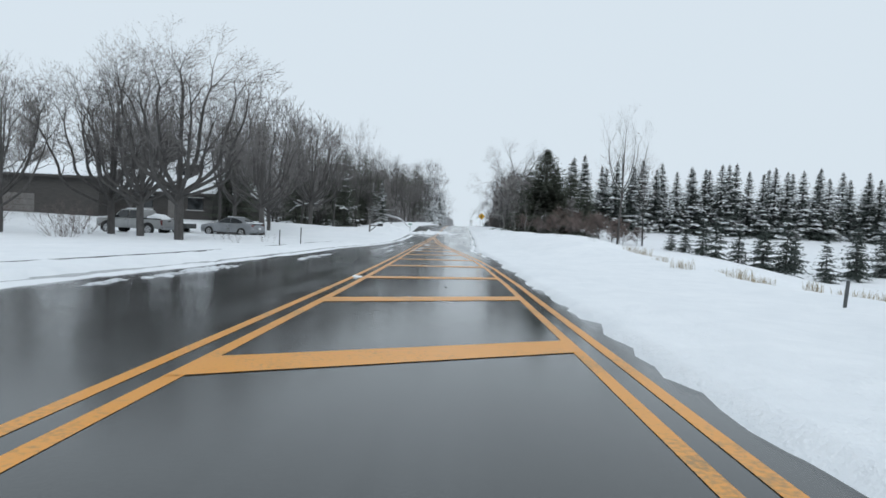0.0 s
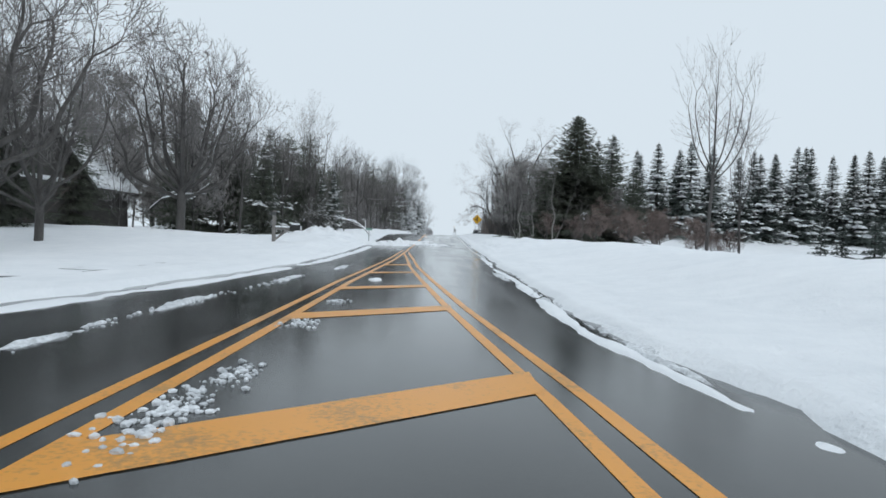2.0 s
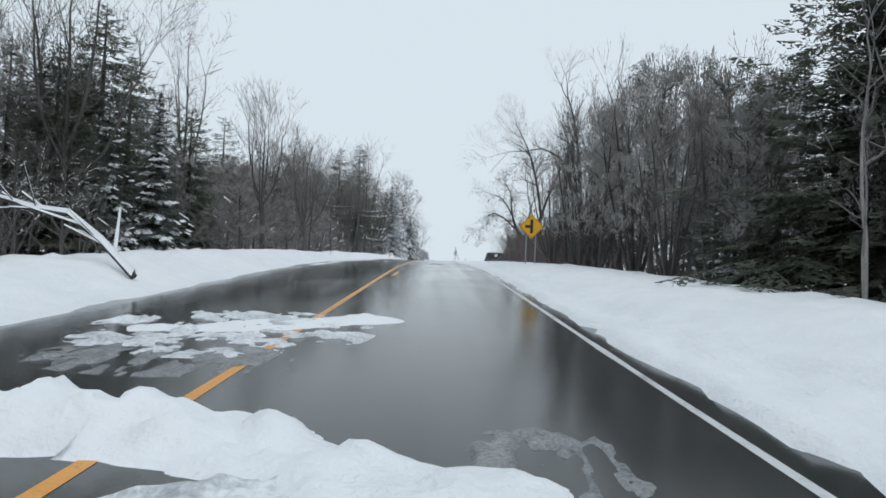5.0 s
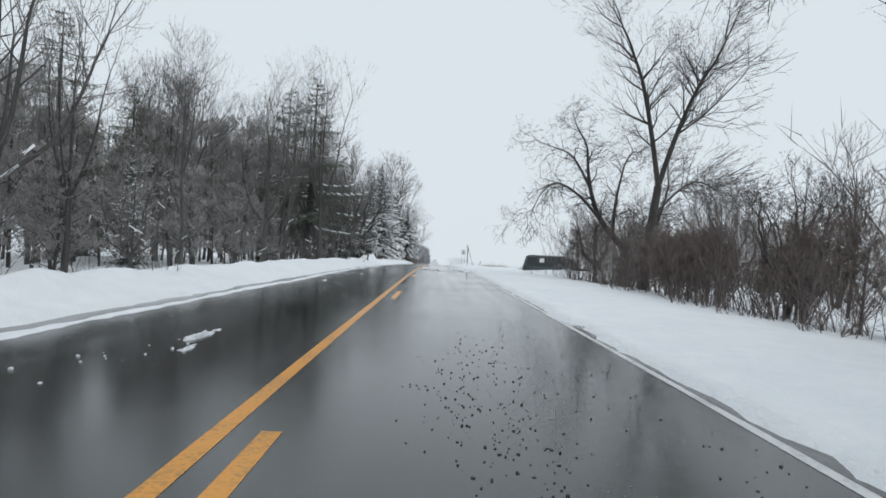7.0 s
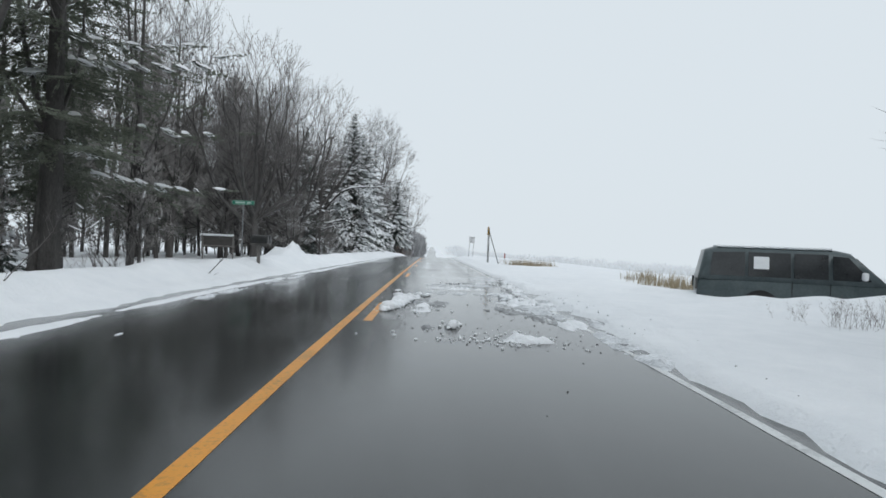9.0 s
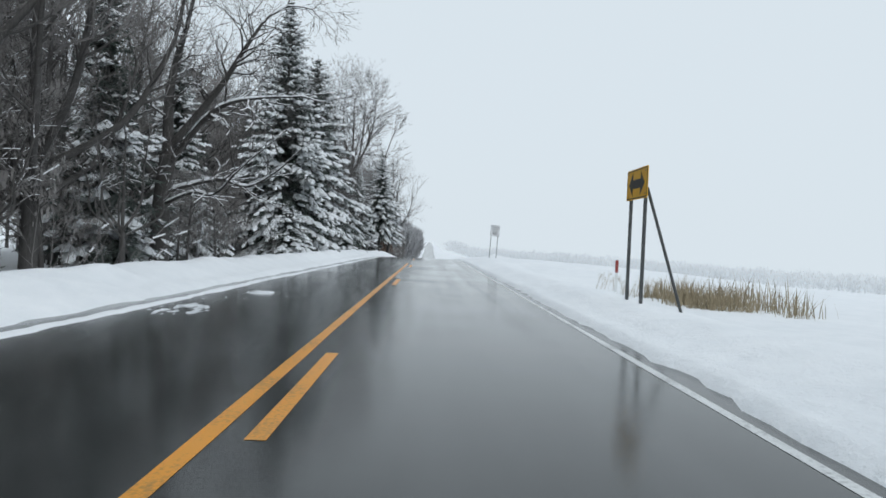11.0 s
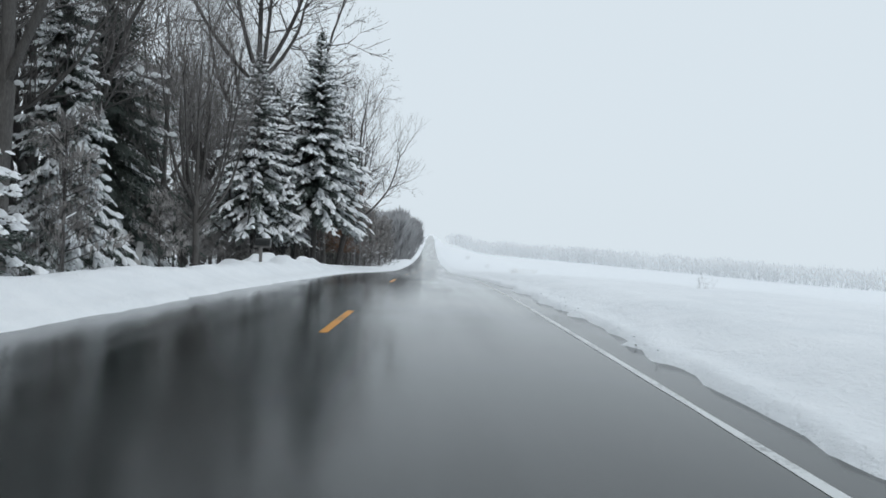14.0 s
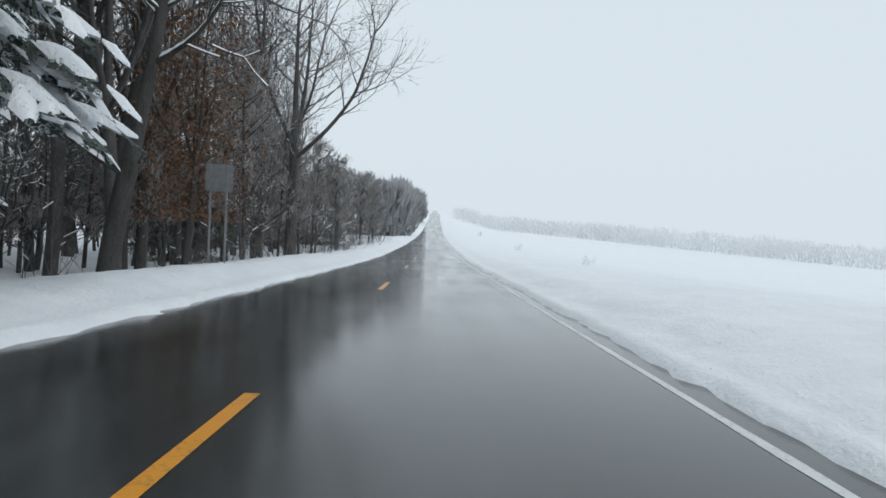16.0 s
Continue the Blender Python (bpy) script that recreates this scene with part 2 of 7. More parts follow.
def prism(outline, depth, plane="xz"):
    """A plate with that outline in the plane, that deep along the third axis, centred on it."""
    bm = bmesh.new()
    put = {"xz": lambda u, v, w: (u, w, v), "yz": lambda u, v, w: (w, u, v), "xy": lambda u, v, w: (u, v, w)}[plane]
    near = [bm.verts.new(put(u, v, -depth / 2)) for u, v in outline]
    far = [bm.verts.new(put(u, v, depth / 2)) for u, v in outline]
    bm.faces.new(near)
    bm.faces.new(far[::-1])
    for i in range(len(near)):
        j = (i + 1) % len(near)
        bm.faces.new((near[j], near[i], far[i], far[j]))
    bmesh.ops.recalc_face_normals(bm, faces=bm.faces)
    return bm


def rounded(w, h, r, n=5):
    out = []
    for cx, cy, a0 in ((w / 2 - r, h / 2 - r, 0), (-w / 2 + r, h / 2 - r, 90), (-w / 2 + r, -h / 2 + r, 180), (w / 2 - r, -h / 2 + r, 270)):
        out += [(cx + r * math.cos(radians(a0 + 90 * k / n)), cy + r * math.sin(radians(a0 + 90 * k / n))) for k in range(n + 1)]
    return out


# ---------------------------------------------------------------- the lie of the land
GROUND = [(-300, 3.0), (-100, 2.0), (-50, 1.14), (-25, 0.73), (0, 0.35), (25, -0.015), (50, -0.10), (62, 0.04), (75, 0.301), (100, 1.112), (125, 1.411), (150, 1.524),
          (175, 1.407), (200, 1.235), (225, 1.015), (250, 0.294), (275, -1.087), (300, -2.43), (325, -3.4), (350, -4.2), (375, -4.9), (400, -5.45),
          (425, -5.85), (450, -6.0), (475, -6.0), (500, -5.9), (550, -5.4), (600, -5.0), (800, -3.0), (3000, 0.0)]
LEFT_EDGE = [(-300, -4.6), (34, -4.65), (42, -3.9), (52, -3.6), (62, -3.6), (72, -3.9), (84, -4.2), (100, -4.6), (140, -4.6), (200, -4.3), (232, -3.95), (240, -3.7), (247, -3.4), (262, -3.3), (290, -3.2), (3000, -3.2)]
RIGHT_EDGE = [(-300, 3.2), (28, 3.15), (34, 2.95), (39, 2.62), (47, 2.88), (55, 3.0), (68, 3.22), (80, 3.22), (112, 3.0), (140, 3.0), (165, 3.05), (205, 3.12), (240, 3.45), (262, 3.2), (3000, 3.15)]
RIGHT_FIELD = [(-300, -2.0), (0, -2.8), (60, -2.8), (80, -2.4), (103, -0.9), (113, 0.2), (160, 0.9), (200, 0.6), (250, -0.8), (300, -3.6), (400, -8.0), (500, -9.5), (3000, -9.0)]
LEFT_FIELD = [(-300, 1.0), (0, -0.3), (45, -0.5), (52, -0.35), (60, 0.6), (66, 0.85), (72, 0.5), (78, 0.15), (88, 0.15), (100, 0.9), (150, 1.15), (200, 0.95), (250, -0.05), (270, -1.15), (300, -2.75), (400, -5.4), (3000, -4.0)]


# how far the carriageway stands above the old lawn and verge
VERGE_DROP = [(-300, 0.29), (25, 0.285), (50, 0.25), (62, 0.10), (72, 0.0), (3000, 0.0)]
RIGHT_RISE = [(-300, 0.3), (0, 0.0), (22, 0.08), (28, 0.25), (34, 0.6), (42, 0.9), (60, 0.65), (70, 0.35), (80, 0.1), (90, 0.0), (108, 0.0), (3000, 0.0)]


def table(rows, y):
    for (a, u), (b, v) in zip(rows, rows[1:]):
        if y <= b:
            return u + (v - u) * (y - a) / (b - a)
    return rows[-1][1]


def road_z(y):
    """The height of the road's middle: a smooth line through GROUND."""
    for i in range(len(GROUND) - 1):
        if y <= GROUND[i + 1][0] or i == len(GROUND) - 2:
            break
    (a, u), (b, v) = GROUND[i], GROUND[i + 1]
    before, after = GROUND[max(i - 1, 0)], GROUND[min(i + 2, len(GROUND) - 1)]
    d = b - a
    ma = (v - before[1]) / (b - before[0]) * d
    mb = (after[1] - u) / (after[0] - a) * d
    s = (y - a) / d
    return (2 * s**3 - 3 * s**2 + 1) * u + (s**3 - 2 * s**2 + s) * ma + (-2 * s**3 + 3 * s**2) * v + (s**3 - s**2) * mb


def step(a, b, x):
    s = min(max((x - a) / (b - a), 0), 1)
    return s * s * (3 - 2 * s)


def wob(x, y, s, seed=0.0):
    return noise.noise((x * s, y * s, seed))


MOUNDS = [(-7.2, 76.0, 1.3, 0.6), (-7.9, 77.6, 0.8, 0.35), (-8.4, 74.6, 1.0, 0.4), (6.6, 75.5, 1.1, 0.35), (5.6, 80.0, 0.9, 0.3), (7.9, 74.0, 0.8, 0.35), (5.2, 72.6, 0.7, 0.25), (6.2, 70.5, 0.9, 0.25), (7.2, 78.5, 0.8, 0.3), (8.8, 71.5, 0.9, 0.3), (-6.0, 168.0, 1.2, 0.5), (-6.6, 171.0, 0.8, 0.5),
          (-6.2, 250.0, 1.3, 0.5), (-6.0, 253.2, 0.8, 0.35), (-6.4, 256.0, 1.2, 0.5), (-5.9, 258.3, 0.7, 0.3), (-6.8, 247.6, 0.8, 0.3), (6.4, 228.5, 1.0, 0.25), (8.6, 154.0, 1.5, 0.45), (11.0, 152.6, 1.7, 0.55), (13.2, 152.0, 1.6, 0.55), (7.4, 157.0, 1.0, 0.35), (-7.2, 60.5, 1.2, 0.2)]


def edge_noise(y, seed):
    rag = abs(wob(0, y, 0.9, seed + 9)) - 0.2
    return 0.14 * wob(0, y, 0.45, seed) + 0.14 * wob(0, y, 1.9, seed + 3) + 0.11 * wob(0, y, 4.2, seed + 6) + 0.22 * rag


def land(x, y):
    """The height of the snow, or of the earth under the road."""
    g = road_z(y)
    lo, hi = table(LEFT_EDGE, y) + edge_noise(y, 5), table(RIGHT_EDGE, y) + edge_noise(y, 11) + 0.75 * abs(wob(0, y, 0.55, 41)) * step(143, 149, y) * (1 - step(164, 170, y)) + 0.5 * abs(wob(0, y, 0.8, 43)) * step(228, 233, y) * (1 - step(244, 252, y))
    if lo < x < hi:
        near = min(x - lo, hi - x)
        return g - 0.10 * step(0.0, 0.12, near) - 0.004
    left = x < lo
    d = lo - x if left else x - hi
    bank = (0.28 + 0.27 * step(50, 66, y) * (1 - 0.6 * step(100, 116, y)) if left else 0.36) + (0.08 * step(66, 76, y) * (1 - step(96, 112, y)) if not left else 0.0)
    if not left:
        bank -= 0.22 * step(108, 116, y) * (1 - step(165, 185, y))
    if not left:
        bank += table(RIGHT_RISE, y) * step(1.2, 6.0, d)
    lump = 0.5 + 0.9 * (0.5 + wob(x, y, 0.22, 2)) * 0.6 + 0.35 * wob(x, y, 0.9, 4)
    g -= table(VERGE_DROP, y) * step(0.1, 2.6, d)
    rise = 0.10 * step(0, 0.18, d) + (bank - 0.10) * step(0.15, 1.9, d) * (0.7 + 0.3 * lump)
    churned = 1 + 1.8 * step(62, 70, y) * (1 - step(94, 106, y))
    z = g + rise + churned * (0.05 * wob(x, y, 1.7, 8) * step(0.1, 0.6, d) + 0.026 * wob(x, y, 4.6, 9) * step(0.05, 0.3, d))
    far = table(LEFT_FIELD if left else RIGHT_FIELD, y)
    wooded = step(104, 116, y)
    if left:
        z += wooded * (0.20 - 0.17 * step(243, 258, y)) * math.exp(-(((d - 1.2) / 0.6) ** 2)) * (1 + 0.8 * wob(x, y, 0.8, 17))
    shift = step(3.0 - 1.3 * step(52, 62, y), 26.0 - 13.0 * step(52, 62, y) - 6.5 * wooded, d) if left else step(6.0 - 2.5 * step(70, 100, y) if y < 110 else 3.5 if y > 165 else 1.2, 17.0 if y < 165 else 40.0, d)
    z = z * (1 - shift) + (far + 0.25 * wob(x, y, 0.06, 7) + 0.06 * wob(x, y, 0.5, 3)) * shift
    if not left:
        z -= 0.5 * step(0.9, 3.6, d) * step(176, 186, y) * (1 - step(206, 220, y))
    if not left and y > 150:
        z -= step(150, 230, y) * 0.020 * max(min(d, 320) - 8, 0)
    if x > 8 and y < 110:
        z += 2.5 * step(9, 18, x) * (1 - step(22, 42, x)) * step(50, 66, y) * (1 - step(82, 106, y))
    if x > 14:
        z += 2.3 * step(15, 24, x) * step(82, 107, y) * (1 - step(122, 150, y))
    if x > 10:
        z -= 0.06 * min(max(y + 1.32 * x - 725, 0), 1500)
    for mx, my, r, h in MOUNDS:
        q = ((x - mx) ** 2 + (y - my) ** 2) / (r * r)
        if q < 6:
            z += h * math.exp(-q) * (0.8 + 0.9 * wob(x, y, 1.5, 13) + 0.5 * wob(x, y, 4.2, 14))
    return z


def lines(spans):
    out = []
    for a, b, d in spans:
        n = max(1, round((b - a) / d))
        out += [a + (b - a) * k / n for k in range(n)]
    return out + [spans[-1][1]]


xs = lines([(-1500, -300, 150), (-300, -80, 22), (-80, -24, 4), (-24, -9, 1.2), (-9, -6.6, 0.35), (-6.6, -3.2, 0.13), (-3.2, -2.9, 0.3), (-2.9, 2.4, 0.9), (2.4, 4.4, 0.09),
            (4.4, 7, 0.32), (7, 20, 1.2), (20, 80, 4), (80, 300, 22), (300, 1500, 150)])
ys = lines([(-400, -40, 30), (-40, 0, 3), (0, 290, 0.4), (290, 360, 2), (360, 600, 12), (600, 3000, 200)])
verts = [(x, y, land(x, y)) for y in ys for x in xs]
nx = len(xs)
faces = [(j * nx + i, j * nx + i + 1, (j + 1) * nx + i + 1, (j + 1) * nx + i) for j in range(len(ys) - 1) for i in range(nx - 1)]
tagged(new("ground", mesh_of("ground", verts, faces, SNOW, True)), "white snow-covered ground with ploughed banks beside the road", "snow", kind="structure")

# ---------------------------------------------------------------- road
road_ys = lines([(-300, -40, 20), (-40, 320, 1.0), (320, 600, 5), (600, 1500, 50)])
rx = lines([(-7.2, 4.6, 1.18)])
verts = [(x, y, road_z(y)) for y in road_ys for x in rx]
nr = len(rx)
faces = [(j * nr + i, j * nr + i + 1, (j + 1) * nr + i + 1, (j + 1) * nr + i) for j in range(len(road_ys) - 1) for i in range(nr - 1)]
road = new("road", mesh_of("road", verts, faces, ROAD, True))
tagged(road, "wet dark grey asphalt country road", "road", kind="structure")


def stripe(name, path, width, mat, lift=0.003, jag=0.0):
    """A painted line that follows a path of x and y on the road."""
    pts = []
    for (xa, ya), (xb, yb) in zip(path, path[1:]):
        n = max(1, int(abs(yb - ya) / 1.0))
        pts += [(xa + (xb - xa) * k / n, ya + (yb - ya) * k / n) for k in range(n)]
    pts.append(path[-1])
    v, f = [], []
    for x, y in pts:
        w = width / 2 + jag * wob(x, y, 3.0, 1)
        v += [(x - w, y, road_z(y) + lift), (x + w, y, road_z(y) + lift)]
    for i in range(len(pts) - 1):
        f.append((2 * i, 2 * i + 1, 2 * i + 3, 2 * i + 2))
    return part(name, mesh_of(name, v, f, mat), road)


def spread(path, off):
    return [(x + off, y) for x, y in path]


LEFT_DOUBLE = [(0.05, -40), (0.0, 0), (-0.35, 15), (-0.60, 24), (-0.76, 31), (-0.90, 38), (-1.06, 45), (-1.07, 51), (-0.99, 58), (-1.0, 67), (-1.04, 70), (-0.98, 76), (-0.92, 84), (-0.865, 92)]
RIGHT_DOUBLE = [(2.8, -40), (2.78, 8), (2.73, 16), (2.60, 22), (2.35, 27), (2.11, 30), (1.62, 36), (1.08, 41), (0.57, 46.5), (0.06, 52.4), (-0.28, 57.4), (-0.60, 61.5), (-0.80, 64.5)]
for off in (-0.125, 0.125):
    stripe("yellow_line", spread(RIGHT_DOUBLE, off), 0.10, YELLOW, 0.004, jag=0.006)
stripe("yellow_line", spread(LEFT_DOUBLE[:-4], -0.125), 0.10, YELLOW, jag=0.006)
stripe("yellow_line", spread(LEFT_DOUBLE, 0.125), 0.11, YELLOW, jag=0.006)
stripe("yellow_line", [(-0.74, 92), (-0.72, 150), (-0.72, 210.4)], 0.13, YELLOW, jag=0.008)
for k in range(-1, 7):
    end = 110.4 + 13.87 * k
    stripe("yellow_dash", [(-0.42, end - 2.9), (-0.42, end)], 0.13, YELLOW, jag=0.006)
stripe("yellow_dash", [(-0.42, 204.7), (-0.42, 207.6)], 0.13, YELLOW, jag=0.006)
for k in range(8, 24):
    end = 110.4 + 13.87 * k
    stripe("yellow_dash", [(-0.62, end - 2.9), (-0.62, end)], 0.12, YELLOW, jag=0.006)
stripe("white_edge_line", [(2.9, 56), (2.9, 110), (2.85, 165), (2.9, 230), (2.9, 420)], 0.09, WHITE_LINE, jag=0.02)


def along_path(path, y):
    return table([(b, a) for a, b in path], y)


BARS = [-10.3, -5.7, -1.1, 3.4, 7.8, 12.1, 16.7, 21.75, 26.25, 30.85, 35.5, 40.2, 44.3, 49.3, 53.7]
for y0 in BARS:
    tilt = 0.54 if y0 < 28 else 0.72
    ya = y0 + tilt * (along_path(LEFT_DOUBLE, y0) - 0.3)
    yb = y0 + tilt * (along_path(RIGHT_DOUBLE, y0) - 0.3)
    xa, xb = along_path(LEFT_DOUBLE, ya) + 0.08, along_path(RIGHT_DOUBLE, yb) - 0.08
    v, f = [], []
    for k in range(13):
        x, y = xa + (xb - xa) * k / 12, ya + (yb - ya) * k / 12
        w = 0.30 + 0.012 * wob(x, y, 4.0, 21)
        for q in (-w, w):
            v.append((x, y + q, road_z(y + q) + 0.006))
    f = [(2 * k, 2 * k + 2, 2 * k + 3, 2 * k + 1) for k in range(12)]
    part("yellow_bar", mesh_of("yellow_bar", v, f, YELLOW), road)
for s in (-1, 1):
    v, f = [], []
    for k in range(9):
        t = k / 4 - 1
        for q in (-0.025, 0.025):
            y = 12.5 + 0.33 * s * t + q
            v.append((1.22 + 0.36 * t, y, road_z(y) + (0.004 if s > 0 else 0.006)))
    f = [(2 * k, 2 * k + 2, 2 * k + 3, 2 * k + 1) for k in range(8)]
    part("white_cross_stroke", mesh_of("white_cross_stroke", v, f, WHITE_LINE), road)

# ---------------------------------------------------------------- trees


def tube(v, f, a, b, ra, rb, sides):
    """One tapered length of a branch."""
    d = b - a
    if d.length < 1e-5:
        return
    u = d.orthogonal().normalized()
    w = d.cross(u).normalized()
    n = len(v)
    for c, r in ((a, ra), (b, rb)):
        for k in range(sides):
            q = 2 * math.pi * k / sides
            v.append(tuple(c + r * (math.cos(q) * u + math.sin(q) * w)))
    for k in range(sides):
        j = (k + 1) % sides
        f.append((n + k, n + j, n + sides + j, n + sides + k))


def spike(v, f, a, b, r):
    """A fine twig that runs out to a point."""
    d = b - a
    if d.length < 1e-5:
        return
    u = d.orthogonal().normalized() * r
    w = d.cross(u).normalized() * r
    n = len(v)
    v += [tuple(a + u), tuple(a - 0.5 * u + 0.87 * w), tuple(a - 0.5 * u - 0.87 * w), tuple(b)]
    f += [(n, n + 1, n + 3), (n + 1, n + 2, n + 3), (n + 2, n, n + 3)]


def blade(v, f, a, b, ra, rb):
    """The finest twigs, a few millimetres thick: a sliver that runs out to a point, or a narrow strip."""
    d = b - a
    u = d.orthogonal().normalized()
    w = (u * (0.5 + (len(v) * 7 % 11) / 11) + d.cross(u).normalized() * ((len(v) * 5 % 13) / 13)).normalized()
    n = len(v)
    if rb:
        v += [tuple(a - w * ra), tuple(a + w * ra), tuple(b + w * rb), tuple(b - w * rb)]
        f.append((n, n + 1, n + 2, n + 3))
    else:
        v += [tuple(a - w * ra), tuple(a + w * ra), tuple(b)]
        f.append((n, n + 1, n + 2))


def cap_of_snow(v, f, a, b, ra, rb, most=0.09):
    """A strip of snow that lies along the top of a branch."""
    side = Vector((b.y - a.y, a.x - b.x, 0))
    if side.length < 1e-4:
        return
    side.normalize()
    n = len(v)
    for c, r in ((a, ra), (b, rb)):
        r = min(max(r, 0.016), most)
        for off, up in ((-1.2, 0.3), (0, 2.2), (1.2, 0.3)):
            v.append(tuple(c + side * off * r + Vector((0, 0, up * r))))
    f += [(n, n + 1, n + 4, n + 3), (n + 1, n + 2, n + 5, n + 4)]


def forked_tree(seed, stems, length=1.9, angle=27, gnarl=0.13, rise=0.10, droop=0.0, side=0.45, twig_r=0.006, keep=0.80, three=0.25, snow=False, dark=False, pale=False, along=(0.35, 2)):
    """Meshes of a leafless tree that forks again and again: each stem is a line of points with its radii; branches grow from its end and its sides."""
    rng = random.Random(seed)
    tv, tf, cv, cf, sv, sf = [], [], [], [], [], []

    def lay(a, b, ra, rb, level):
        thick = ra > 0.028
        if level <= 0 and not thick:
            blade(cv, cf, a, b, max(ra, twig_r) * 1.2, 0)
        elif ra < 0.014:
            blade(cv, cf, a, b, max(ra, twig_r) * 1.2, max(rb, twig_r * 0.8) * 1.2)
        elif thick:
            tube(tv, tf, a, b, ra, rb, 8 if ra > 0.12 else 5)
        else:
            tube(cv, cf, a, b, max(ra, twig_r), max(rb, twig_r * 0.8), 3)
        if snow and 0.012 < ra < 0.2 and abs((b - a).normalized().z) < 0.82 and rng.random() < (0.92 if dark else 0.6):
            cap_of_snow(sv, sf, a.lerp(b, (0.1 if dark else 0.5) * rng.random()), b, ra, rb * 0.9, 0.10 if dark else 0.04)

    def fork(p, d, ln, r, level):
        n = 3 if level > 1 else 2
        for k in range(n):
            d = (d + Vector((rng.uniform(-1, 1), rng.uniform(-1, 1), rng.uniform(-0.6, 0.7))) * gnarl + Vector((0, 0, rise - (droop if level < 3 else 0)))).normalized()
            q = p + d * ln / n
            r2 = r * (1 - 0.26 / n)
            lay(p, q, r, r2, level)
            if level > 1 and rng.random() < side:
                u = d.orthogonal().normalized()
                u.rotate(Matrix.Rotation(rng.uniform(0, 6.28), 3, d))
                w = radians(angle * rng.uniform(1.1, 2.0))
                fork(q, (d * math.cos(w) + u * math.sin(w)).normalized(), ln * rng.uniform(0.45, 0.7), r2 * 0.45, level - 2)
            p, r = q, r2
        if level <= 0:
            return
        u = d.orthogonal().normalized()
        u.rotate(Matrix.Rotation(rng.uniform(0, 6.28), 3, d))
        count = 3 if rng.random() < three else 2
        for k in range(count):
            v = u.copy()
            v.rotate(Matrix.Rotation(6.283 * k / count + rng.uniform(-0.4, 0.4), 3, d))
            w = radians(angle * rng.uniform(0.5, 1.25))
            fork(p, (d * math.cos(w) + v * math.sin(w)).normalized(), ln * keep * rng.uniform(0.8, 1.15), r * (rng.uniform(0.66, 0.82) if count == 2 else rng.uniform(0.55, 0.72)), level - 1)

    for points, r0, r1, lv in stems:
        pts = [Vector(q) for q in points]
        fine = []
        for i in range(len(pts) - 1):
            a, b = pts[max(i - 1, 0)], pts[i]
            c, e = pts[i + 1], pts[min(i + 2, len(pts) - 1)]
            for k in range(4):
                t = k / 4
                fine.append(0.5 * (2 * b + (c - a) * t + (2 * a - 5 * b + 4 * c - e) * t * t + (3 * b - a - 3 * c + e) * t ** 3))
        fine.append(pts[-1])
        m = len(fine) - 1
        for i in range(m):
            ra, rb = r0 + (r1 - r0) * i / m, r0 + (r1 - r0) * (i + 1) / m
            lay(fine[i], fine[i + 1], ra, rb, 9)
            if i / m > along[0] and lv:
                for _ in range(along[1]):
                    if rng.random() < 0.55:
                        d = (fine[i + 1] - fine[i]).normalized()
                        u = d.orthogonal().normalized()
                        u.rotate(Matrix.Rotation(rng.uniform(0, 6.28), 3, d))
                        w = radians(rng.uniform(35, 70))
                        fork(fine[i].lerp(fine[i + 1], rng.random()), (d * math.cos(w) + u * math.sin(w)).normalized(), length * rng.uniform(0.5, 0.8), min(rb * 0.45, 0.045), max(lv - 2, 1))
        if lv:
            fork(pts[-1], (fine[-1] - fine[-2]).normalized(), length, r1, lv)
    out = {"trunk": mesh_of("trunk", tv, tf, DARK_BARK if dark else PALE_BARK if pale else BARK, True), "crown": mesh_of("crown", cv, cf, DARK_TWIG if dark else TWIG)}
    if snow:
        out["snow_cover"] = mesh_of("snow_cover", sv, sf, SNOW, True)
    return out


def dome_stems(seed, height, r, clear, limbs, fan, bend=0.5, lv=5):
    """A straight trunk that splits into limbs which sweep outward and then up."""
    rng = random.Random(seed)
    fork = height * clear
    tip = Vector((rng.uniform(-0.3, 0.3), rng.uniform(-0.3, 0.3), fork))
    out = [([(0, 0, -0.4), tuple(tip * 0.5 + Vector((rng.uniform(-0.1, 0.1), 0, 0))), tuple(tip)], r, r * 0.82, 0)]
    turn = rng.uniform(0, 6.28)
    for k in range(limbs):
        a = turn + 2.4 * k
        up = 0.0 if k == 0 else 0.35 + 0.65 * k / limbs
        low = tip + Vector((0, 0, -fork * 0.35 * rng.random() if k > 2 else 0))
        reach, rest = height * fan * up * rng.uniform(0.8, 1.15), (height * 0.52 - fork * 0.3) * rng.uniform(0.85, 1.05) * (1 - 0.35 * up)
        way = Vector((math.cos(a), math.sin(a), 0))
        out.append(([tuple(low), tuple(low + way * reach * bend + Vector((0, 0, rest * 0.36))), tuple(low + way * reach * 0.86 + Vector((0, 0, rest * 0.72))), tuple(low + way * reach + Vector((0, 0, rest)))], r * (0.62 - 0.25 * up), r * 0.24, lv))
    return out


